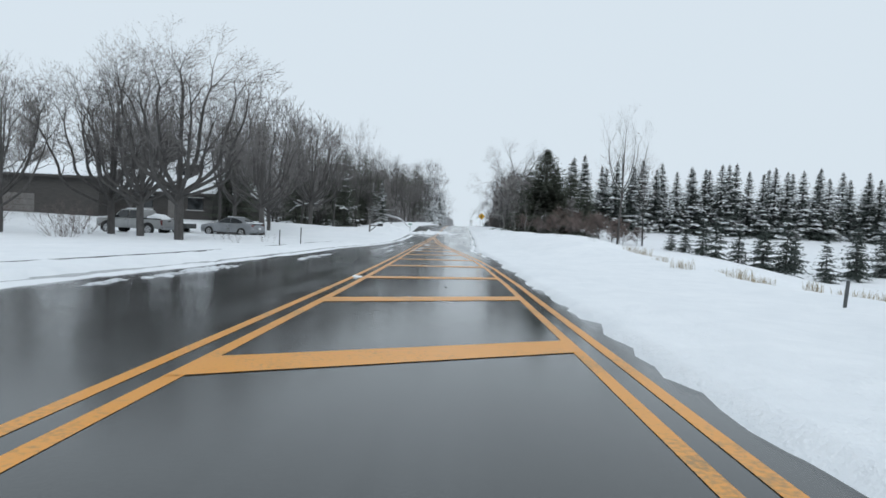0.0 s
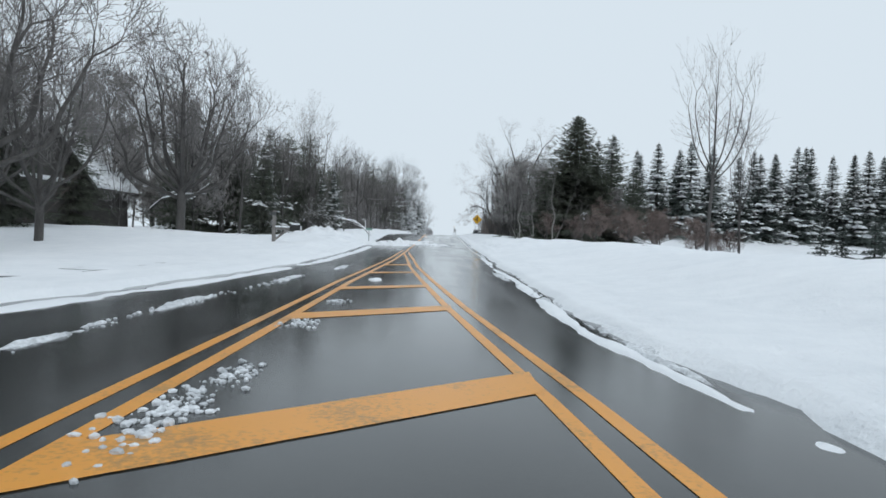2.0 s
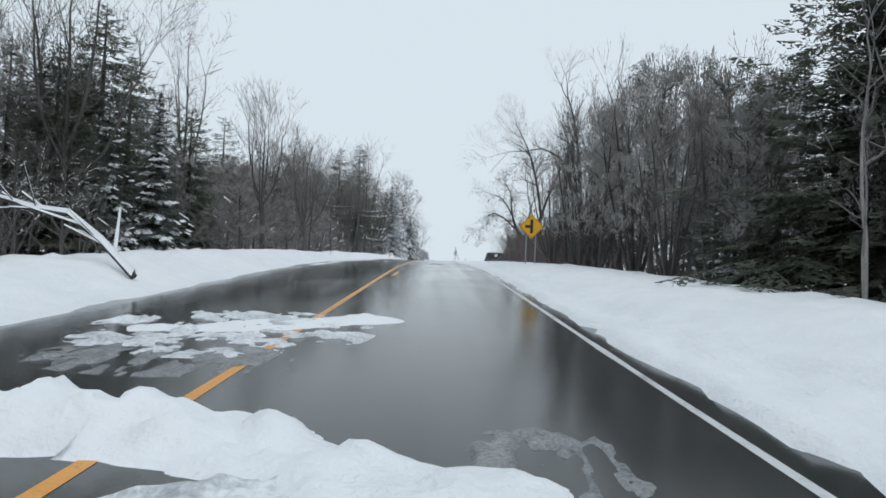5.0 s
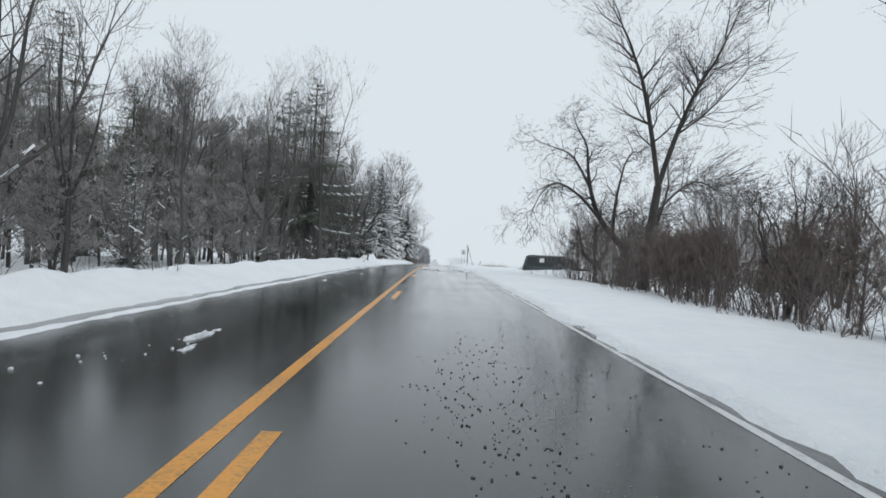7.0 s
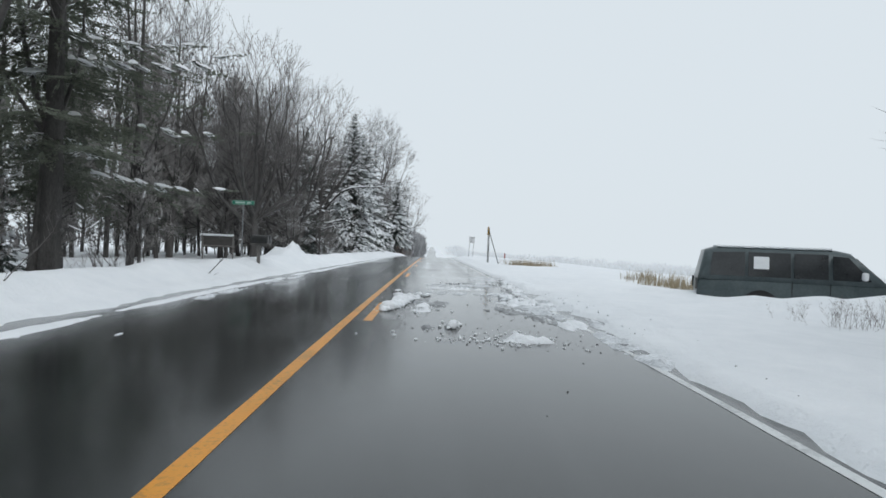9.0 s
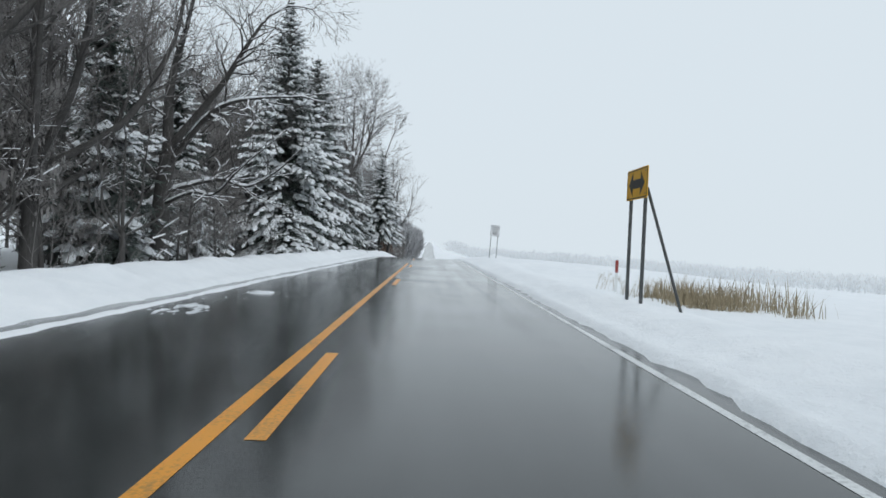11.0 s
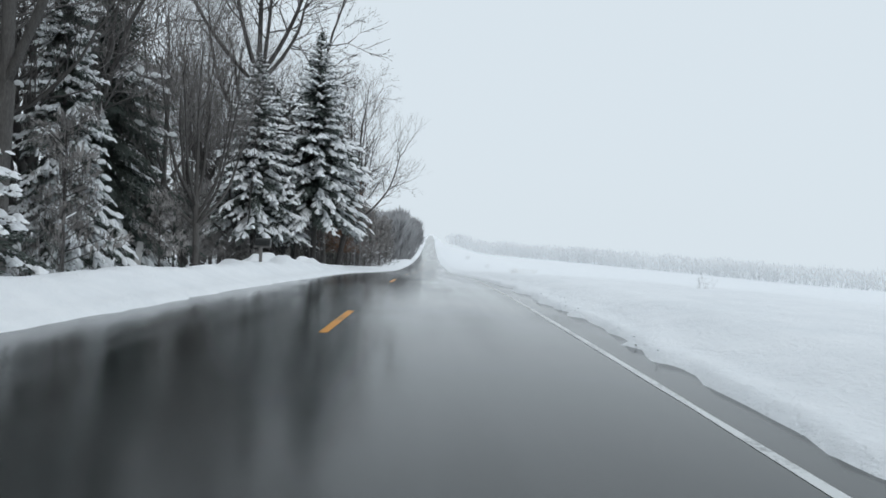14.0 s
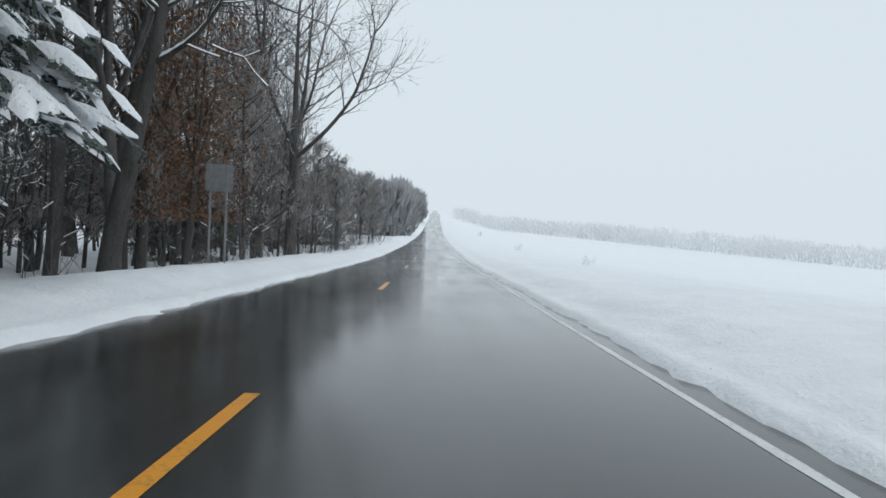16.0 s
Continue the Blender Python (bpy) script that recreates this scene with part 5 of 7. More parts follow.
# far woods across the fields, their distance haze put into pale twig colours
def far_wood(x0, y0, x1, y1, height, ranks, gap, seed, mat, blades, fine):
    """Ranks of far-off leafless trees: each a trunk under a dome of twig sprays that overlaps its neighbours."""
    rng = random.Random(seed)
    v, f = [], []
    long = math.hypot(x1 - x0, y1 - y0)
    ux, uy = (x1 - x0) / long, (y1 - y0) / long
    for rank in range(ranks):
        s = rng.uniform(0, gap * 0.5)
        while s < long:
            x, y = x0 + ux * s - uy * 5 * rank + rng.uniform(-1, 1), y0 + uy * s + ux * 5 * rank + rng.uniform(-1, 1)
            z = land(x, y) - 0.3
            h = height * rng.uniform(0.82, 1.06) * (0.8 + 0.2 * min(s / 6, 1))
            r = gap * rng.uniform(0.75, 1.1)
            tube(v, f, Vector((x, y, z)), Vector((x, y, z + h * 0.6)), 0.25, 0.1, 4)
            for _ in range(blades):
                t, u, w = rng.uniform(0, 6.283), rng.random() ** 0.5, rng.uniform(0.0, 0.9)
                wide = r * u * math.sqrt(max(1 - abs((w - 0.45) / 0.56) ** 2.4, 0.03))
                a = Vector((x + math.cos(t) * wide, y + math.sin(t) * wide, z + h * w * (1 - 0.10 * u)))
                d = Vector((math.cos(t) * 0.55 * u + rng.gauss(0, 0.2), math.sin(t) * 0.55 * u + rng.gauss(0, 0.2), 1)).normalized()
                ln = h * rng.uniform(0.14, 0.26)
                k = rng.uniform(0, 6.283)
                side = Vector((math.cos(k), math.sin(k), 0)) * ln * rng.uniform(0.7, 1.3) * fine
                n = len(v)
                v += [tuple(a - side), tuple(a + side), tuple(a + d * ln)]
                f.append((n, n + 1, n + 2))
            s += gap * rng.uniform(0.8, 1.2)
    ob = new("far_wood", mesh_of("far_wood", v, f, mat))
    return tagged(ob, "line of leafless trees across the snowy field, coloured pale to imitate haze", "wood", kind="stuff")


far_wood(-12.0, 540, -70, 500, 18.5, 3, 5.5, 1, HAZED_END_WOOD, 750, 0.13)
far_wood(-12.5, 400, -40, 380, 13.0, 3, 4.0, 5, HAZED_END_WOOD, 750, 0.13)
far_wood(14, 690, 178, 474, 10.0, 2, 6.5, 2, HAZED_FAR_WOOD, 260, 0.07)
far_wood(178, 474, 430, 140, 9.5, 2, 6.5, 3, HAZED_FAR_WOOD, 260, 0.07)

# ---------------------------------------------------------------- road signs


def text_mesh(body, size, depth=0.004):
    cu = bpy.data.curves.new("letters", "FONT")
    cu.body, cu.size, cu.extrude, cu.align_x, cu.align_y = body, size, depth, "CENTER", "CENTER"
    cu.offset = 0.0
    tmp = bpy.data.objects.new("tmp", cu)
    me = bpy.data.meshes.new_from_object(tmp)
    bpy.data.objects.remove(tmp)
    return me


def letters(body, size, at, parent, mat):
    me = text_mesh(body, size)
    me.materials.clear()
    me.materials.append(mat)
    return part("lettering", me, parent, at=Matrix.Translation(at) @ Matrix.Rotation(radians(90), 4, "X"))


def speed_sign(x, y, z, foot):
    """White plate on two posts; it faces down the road."""
    root = thing("speed_limit_sign", pose(x - 0.12, y, foot, 0, 2.8, -3), "white rectangular speed limit sign on two steel posts in snow", "road sign")
    zc = z - foot
    plate = part("plate", prism(rounded(0.76, 0.92, 0.05), 0.012), root, mat=SIGN_WHITE, at=pose(0, 0, zc, 0, -1.0, 0))
    edge = prism(rounded(0.73, 0.89, 0.04), 0.002)
    part("border", edge, plate, mat=SIGN_BLACK, at=pose(0, -0.0075, 0))
    part("face", prism(rounded(0.70, 0.86, 0.035), 0.002), plate, mat=SIGN_WHITE, at=pose(0, -0.010, 0))
    letters("SPEED", 0.215, (0, -0.013, 0.285), plate, SIGN_BLACK)
    letters("LIMIT", 0.215, (0, -0.013, 0.085), plate, SIGN_BLACK)
    letters("40", 0.44, (0, -0.013, -0.215), plate, SIGN_BLACK)
    for sx in (-0.28, 0.28):
        bm = box(0.06, 0.035, zc + 0.9, (sx, 0.03, (zc + 0.30) / 2 - 0.28))
        part("post", bm, root, mat=STEEL)
        for h in (-0.3, 0.3):
            part("bolt", rod((sx, -0.02, h), (sx, -0.01, h), 0.012), plate, mat=STEEL)


speed_sign(5.90, 224.75, 3.63, 1.15)


def arrow_outline():
    return [(-0.46, 0), (-0.22, 0.24), (-0.22, 0.09), (0.22, 0.09), (0.22, 0.24), (0.46, 0), (0.22, -0.24), (0.22, -0.09), (-0.22, -0.09), (-0.22, -0.24)]


def double_arrow_sign(x, y, z, foot):
    """Yellow plate that faces across the road, on two posts with a brace."""
    root = thing("double_arrow_sign", pose(x, y, foot, 0, 0, -90), "yellow double-arrow warning sign on steel posts with a brace", "road sign")
    zc = z - foot
    plate = part("plate", prism(rounded(1.22, 0.61, 0.04), 0.012), root, mat=SIGN_YELLOW, at=pose(0, 0, zc))
    part("border", prism(rounded(1.18, 0.57, 0.035), 0.002), plate, mat=SIGN_BLACK, at=pose(0, -0.0075, 0))
    part("face", prism(rounded(1.14, 0.53, 0.03), 0.002), plate, mat=SIGN_YELLOW, at=pose(0, -0.010, 0))
    part("arrow", prism(arrow_outline(), 0.002), plate, mat=SIGN_BLACK, at=pose(0, -0.013, 0))
    for sx in (-0.42, 0.42):
        part("post", box(0.07, 0.05, zc + 0.75, (sx, 0.035, (zc + 0.2) / 2 - 0.27)), root, mat=DARK_STEEL)
    part("brace", rod((0.42, 0.06, zc - 0.1), (0.50, 0.95, -0.5), 0.03), root, mat=DARK_STEEL)
    for sx in (-0.5, 0.5):
        for h in (-0.22, 0.22):
            part("bolt", rod((sx, -0.02, h), (sx, -0.01, h), 0.012), plate, mat=STEEL)


double_arrow_sign(4.58, 185.40, 3.90, 1.45)


def side_road_sign(x, y, z, foot):
    root = thing("side_road_sign", pose(x, y, foot), "yellow diamond warning sign with a black side-road symbol", "road sign")
    zc = z - foot
    plate = part("plate", prism(rounded(0.76, 0.76, 0.05), 0.012), root, mat=SIGN_YELLOW, at=pose(0, 0, zc, 0, 45, 0))
    part("border", prism(rounded(0.72, 0.72, 0.045), 0.002), plate, mat=SIGN_BLACK, at=pose(0, -0.0075, 0))
    part("face", prism(rounded(0.69, 0.69, 0.04), 0.002), plate, mat=SIGN_YELLOW, at=pose(0, -0.010, 0))
    part("symbol", prism([(-0.05, -0.30), (0.07, -0.30), (0.07, 0.30), (-0.05, 0.30), (-0.05, 0.05), (-0.27, 0.05), (-0.27, -0.07), (-0.05, -0.07)], 0.002), plate, mat=SIGN_BLACK, at=pose(0, -0.013, 0, 0, -45, 0))
    for sx in (-0.2, 0.2):
        part("post", box(0.05, 0.03, zc + 0.7, (sx, 0.03, zc / 2 - 0.35)), root, mat=STEEL)


side_road_sign(5.0, 100.35, 3.13, road_z(100) + 0.3)


def bars(parent, width, rows, mat, y=-0.012):
    for z, lefts in rows:
        for a, b, h in lefts:
            part("writing_bar", box((b - a) * width, 0.003, h, ((a + b) / 2 * width - width / 2, y, z)), parent, mat=mat)


def street_sign(x, y, z, turn, width, height, foot, label):
    root = thing("street_name_sign", pose(x, y, foot, 0, 0, turn), label, "street sign")
    zc = z - foot
    plate = part("plate", prism(rounded(width, height, 0.03), 0.012), root, mat=SIGN_GREEN, at=pose(0, 0, zc))
    part("border", prism(rounded(width - 0.02, height - 0.02, 0.025), 0.002), plate, mat=SIGN_PALE, at=pose(0, -0.0075, 0))
    part("face", prism(rounded(width - 0.05, height - 0.05, 0.02), 0.002), plate, mat=SIGN_GREEN, at=pose(0, -0.010, 0))
    bars(plate, width, [(0, ((0.14, 0.58, height * 0.42), (0.66, 0.86, height * 0.42)))], SIGN_PALE)
    part("post", rod((0.0, 0.03, -0.5), (0.0, 0.03, zc + height * 0.5), 0.03), root, mat=STEEL)


street_sign(-10.2, 174.9, 4.65, 0, 1.25, 0.24, land(-10.2, 174.9), "green street name sign with white border on a post")
street_sign(-4.2, 77.4, 1.34, 12, 0.46, 0.15, road_z(77.4), "small green marker sign with pale bars on a post")


def sign_from_behind(x, y, foot):
    root = thing("road_sign", pose(x, y, foot), "bare grey back of a road sign on two posts", "road sign")
    part("plate", prism(rounded(0.75, 0.75, 0.05), 0.012), root, mat=STEEL, at=pose(0.0, 0.04, 2.35))
    for sx in (-0.22, 0.22):
        part("post", box(0.05, 0.03, 3.1, (sx, 0.0, 1.15)), root, mat=STEEL)
    part("crossbar", box(0.5, 0.02, 0.05, (0, -0.03, 2.05)), root, mat=STEEL)


sign_from_behind(-5.25, 275.4, land(-5.25, 275.4))


def marker_post(x, y, height, label, mat=DARK_STEEL, top=None, lean=0.0):
    root = thing("marker_post", pose(x, y, land(x, y), 0, lean, 0), label, "post", "roadside posts")
    part("shaft", box(0.045 if top is None else 0.09, 0.03, height + 0.4, (0, 0, height / 2 - 0.2)), root, mat=mat)
    if top:
        part("reflector", box(0.10, 0.05, 0.42, (0, 0, height - 0.21), 0.01), root, mat=top)
    return root


marker_post(-6.9, 33.0, 0.75, "thin dark roadside marker post in snow")
marker_post(-6.4, 35.0, 0.8, "thin dark roadside marker post in snow")
marker_post(7.75, 13.6, 0.45, "thin dark roadside marker post in snow", lean=4)
marker_post(6.87, 194.0, 2.22 - land(6.87, 194.0), "white roadside post with a dark red top", SIGN_WHITE, RED_PAINT)
marker_post(5.4, 101.5, 0.6, "thin dark roadside marker post in snow")

# ---------------------------------------------------------------- mailboxes


def mailbox_shell(length, width, height):
    """A box with a rounded top, its door towards -y."""
    out = [(-width / 2, 0), (width / 2, 0), (width / 2, height * 0.55)]
    out += [(width / 2 * math.cos(a), height * 0.55 + height * 0.45 * math.sin(a)) for a in [math.pi * k / 10 for k in range(1, 10)]]
    out += [(-width / 2, height * 0.55)]
    return prism(out, length)


def mailbox(x, y, turn, label, height=1.05, snow=True, twin=False, group="mailboxes"):
    root = thing("mailbox", pose(x, y, land(x, y), 0, 0, turn), label, "mailbox", group)
    part("post", box(0.10, 0.10, height + 0.4, (0, 0, height / 2 - 0.2), 0.008), root, mat=WOOD)
    part("arm", box(0.09, 0.62, 0.08, (0, -0.05, height + 0.02), 0.006), root, mat=WOOD)
    for dx in ((-0.16, 0.16) if twin else (0,)):
        shell = part("shell", mailbox_shell(0.52, 0.26, 0.28), root, mat=MAILBOX_BLACK, at=pose(dx, -0.08, height + 0.06))
        part("door", prism(rounded(0.22, 0.22, 0.08), 0.012), shell, mat=MAILBOX_BLACK, at=pose(0, -0.268, 0.13))
        part("flag", box(0.012, 0.16, 0.05, (0.14, 0.0, 0.22)), shell, "small red mailbox flag", mat=RED_PAINT)
        part("writing_bar", box(0.012, 0.2, 0.035, (0.132, -0.05, 0.13)), shell, mat=SIGN_WHITE)
        if snow:
            part("snow_cap", box(0.20, 0.48, 0.07, (0, 0, 0.29), 0.03), shell, "white snow lying on the mailbox", mat=SNOW)


mailbox(-5.45, 247.0, 90, "black metal mailbox on a wooden post in a snow bank", 1.44 - land(-5.45, 247.0), False)
mailbox(-5.35, 160.9, 90, "pair of dark mailboxes on one post in a snow bank", 2.46 - land(-5.35, 160.9), False, True)


def cantilever_mailbox(x, y):
    root = thing("mailbox", pose(x, y, land(x, y) - 0.08) @ Matrix.Scale(0.86, 4), "mailbox hung from a long timber arm, capped with snow", "mailbox", "mailboxes")
    part("post", box(0.17, 0.17, 2.0, (0, 0, 0.72), 0.012), root, mat=WOOD)
    part("arm", box(1.15, 0.12, 0.14, (0.55, 0, 0.78), 0.01), root, mat=WOOD)
    part("brace", box(0.75, 0.09, 0.10, (0.36, 0, 0.45), 0.008, Matrix.Rotation(radians(-38), 4, "Y")), root, mat=WOOD)
    part("top_board", box(0.36, 0.03, 0.16, (-0.05, -0.1, 1.55), 0.005), root, mat=DARK_STEEL)
    shell = part("shell", mailbox_shell(0.55, 0.28, 0.30), root, mat=MAILBOX_BLACK, at=pose(1.12, 0, 0.72, 0, 0, 90))
    part("door", prism(rounded(0.24, 0.24, 0.08), 0.012), shell, mat=PAPER, at=pose(0, -0.282, 0.13))
    part("snow_cap", box(1.0, 0.16, 0.09, (0.5, 0, 0.89), 0.04), root, "white snow lying on the arm", mat=SNOW)
    part("snow_cap", box(0.40, 0.24, 0.10, (1.12, 0, 1.05), 0.04), root, "white snow lying on the mailbox", mat=SNOW)


cantilever_mailbox(-6.58, 60.4)


def board_on_legs(x, y):
    root = thing("notice_board", pose(x, y, 1.55), "low dark board on two legs with snow along its top", "sign board")
    part("board", box(2.2, 0.08, 0.85, (0, 0, 0.75), 0.01), root, mat=SIDING)
    part("frame", box(2.4, 0.10, 0.08, (0, 0, 0.44), 0.01), root, mat=WOOD)
    for sx in (-1.12, 1.12):
        part("leg", box(0.09, 0.11, 2.5, (sx, 0, 0.0), 0.008), root, mat=WOOD)
    part("snow_cap", box(2.3, 0.24, 0.16, (0, 0, 1.25), 0.06), root, "white snow along the top", mat=SNOW)


board_on_legs(-15.5, 186.5)


def pale_stake(x, y):
    root = thing("wooden_stake", pose(x, y, 0.72, 0, 8, 0), "short pale grey leaning board stuck in snow", "stake")
    part("board", box(0.26, 0.06, 1.6, (0, 0, -0.15), 0.012), root, mat=TRIM)


pale_stake(-10.9, 249.2)

# ---------------------------------------------------------------- parked vehicles


def loft(sections, mat_name=""):
    """A closed body through cross-sections of equal length, given as lists of points."""
    bm = bmesh.new()
    rings = [[bm.verts.new(p) for p in s] for s in sections]
    n = len(rings[0])
    for a, b in zip(rings, rings[1:]):
        for k in range(n):
            bm.faces.new((a[k], a[(k + 1) % n], b[(k + 1) % n], b[k]))
    bm.faces.new(rings[0][::-1])
    bm.faces.new(rings[-1])
    bmesh.ops.recalc_face_normals(bm, faces=bm.faces)
    for fc in bm.faces:
        fc.smooth = len(fc.verts) == 4
    return bm


def ring(x, half, low, top, tuck=0.86, r=0.16):
    """A rounded cross-section of a car body at x, from its sill to its top."""
    pts = []
    for cx, cz, a0 in ((half * tuck - r, top - r, 0), (-half * tuck + r, top - r, 90)):
        pts += [(x, cx + r * math.cos(radians(a0 + 30 * k)), cz + r * math.sin(radians(a0 + 30 * k))) for k in range(4)]
    pts += [(x, -half, low + (top - low) * 0.5), (x, -half, low + 0.1), (x, -half + 0.08, low), (x, half - 0.08, low), (x, half, low + 0.1), (x, half, low + (top - low) * 0.5)]
    return pts


def wheel(root, x, side, half, r, mat=RIM):
    w = part("wheel", rod((x, side * (half - 0.20), r), (x, side * (half + 0.01), r), r, sides=24), root, mat=RUBBER)
    rim = part("rim", rod((x, side * (half - 0.01), r), (x, side * (half + 0.018), r), r * 0.64, sides=20), w, mat=mat)
    for k in range(5):
        a = 2 * math.pi * k / 5
        c = (x + r * 0.36 * math.cos(a), side * (half + 0.02), r + r * 0.36 * math.sin(a))
        part("spoke_gap", rod((c[0], c[1] - 0.004, c[2]), (c[0], c[1] + 0.004, c[2]), r * 0.13, sides=8), w, mat=RUBBER)


def arch(root, x, side, half, r):
    pts = [(x + r * math.cos(math.pi * k / 14), r * 0.86 + r * math.sin(math.pi * k / 14)) for k in range(15)]
    pts = [(x + r, 0.2)] + pts + [(x - r, 0.2)]
    part("wheel_arch", prism(pts, 0.02), root, mat=RUBBER, at=pose(0, side * (half + 0.002), 0))


def pane(root, pts, side, half, lean, name="window", mat=None):
    """A side window with that outline in x and z; it leans inward towards the roof."""
    z0 = min(z for _, z in pts)
    bm = prism(pts, 0.02)
    for v in bm.verts:
        v.co.y += side * (half - lean * (v.co.z - z0))
    return part(name, bm, root, mat=mat or CAR_GLASS)


def sedan(m):
    root = thing("car", m, "silver four-door saloon car with snow on its rear deck", "car", "parked vehicles")
    h = 0.88
    stations = [(-2.32, 0.66, 0.36, 0.70), (-2.2, 0.82, 0.26, 0.80), (-1.6, 0.88, 0.22, 0.90), (-0.9, 0.89, 0.22, 0.97), (0.6, 0.89, 0.22, 0.99), (1.5, 0.88, 0.22, 1.03), (2.1, 0.84, 0.26, 1.02), (2.36, 0.72, 0.36, 0.86)]
    part("body", loft([ring(x, w, lo, hi, 0.95, 0.12) for x, w, lo, hi in stations]), root, mat=CAR_SILVER)
    cabin = [(-1.0, 0.72, 0.94, 0.97), (-0.75, 0.72, 0.94, 1.10), (-0.15, 0.70, 0.94, 1.40), (0.35, 0.70, 0.94, 1.46), (0.95, 0.69, 0.94, 1.42), (1.45, 0.70, 0.94, 1.20), (1.75, 0.70, 0.94, 1.04)]
    secs = []
    for x, w, lo, hi in cabin:
        t = w - 0.22 * (hi - lo)
        secs.append([(x, t, hi - 0.03), (x, t * 0.8, hi), (x, -t * 0.8, hi), (x, -t, hi - 0.03), (x, -w - 0.06, lo), (x, w + 0.06, lo)])
    part("cabin", loft(secs), root, mat=CAR_SILVER)
    for s in (-1, 1):
        pane(root, [(-0.70, 1.02), (-0.12, 1.33), (0.30, 1.385), (0.30, 1.02)], s, 0.765, 0.20)
        pane(root, [(0.37, 1.02), (0.37, 1.385), (0.85, 1.35), (1.32, 1.16), (1.34, 1.02)], s, 0.765, 0.20)
        for x in (-1.42, 1.38):
            arch(root, x, s, 0.89, 0.37)
            wheel(root, x, s, 0.90, 0.32)
        part("tail_lamp", box(0.16, 0.34, 0.15, (2.24, s * 0.60, 0.86), 0.04), root, "red tail lamp", mat=TAIL_RED)
        part("headlamp", box(0.22, 0.30, 0.13, (-2.16, s * 0.58, 0.69), 0.04), root, "clear headlamp", mat=LAMP_CLEAR)
        part("mirror", box(0.12, 0.18, 0.12, (-0.62, s * 0.93, 1.03), 0.04), root, mat=CAR_SILVER)
        for x in (0.10, 1.05):
            part("door_handle", box(0.16, 0.03, 0.03, (x, s * 0.885, 0.86), 0.01), root, mat=CAR_SILVER)
        part("door_seam", box(0.014, 0.01, 0.62, (0.335, s * 0.889, 0.62)), root, mat=RUBBER)
        part("sill", box(2.2, 0.03, 0.07, (0, s * 0.88, 0.26), 0.01), root, mat=RUBBER)
    part("rear_window", prism([(-0.55, 0), (0.55, 0), (0.46, 0.36), (-0.46, 0.36)], 0.02, "yz"), root, mat=CAR_GLASS, at=pose(1.66, 0, 1.06, 0, -52, 0))
    part("windscreen", prism([(-0.58, 0), (0.58, 0), (0.5, 0.60), (-0.5, 0.60)], 0.02, "yz"), root, mat=CAR_GLASS, at=pose(-0.88, 0, 1.0, 0, 62, 0))
    part("bumper", box(0.14, 1.6, 0.2, (2.34, 0, 0.50), 0.05), root, mat=CAR_SILVER)
    part("number_plate", box(0.02, 0.32, 0.14, (2.42, 0, 0.66)), root, mat=PAPER)
    snow = box(0.75, 1.25, 0.10, (1.95, 0, 1.07), 0.045)
    part("snow_cover", snow, root, "snow on the boot lid", mat=SNOW)
    part("snow_cover", box(0.9, 1.0, 0.05, (0.35, 0, 1.48), 0.024), root, "thin snow on the roof", mat=SNOW)


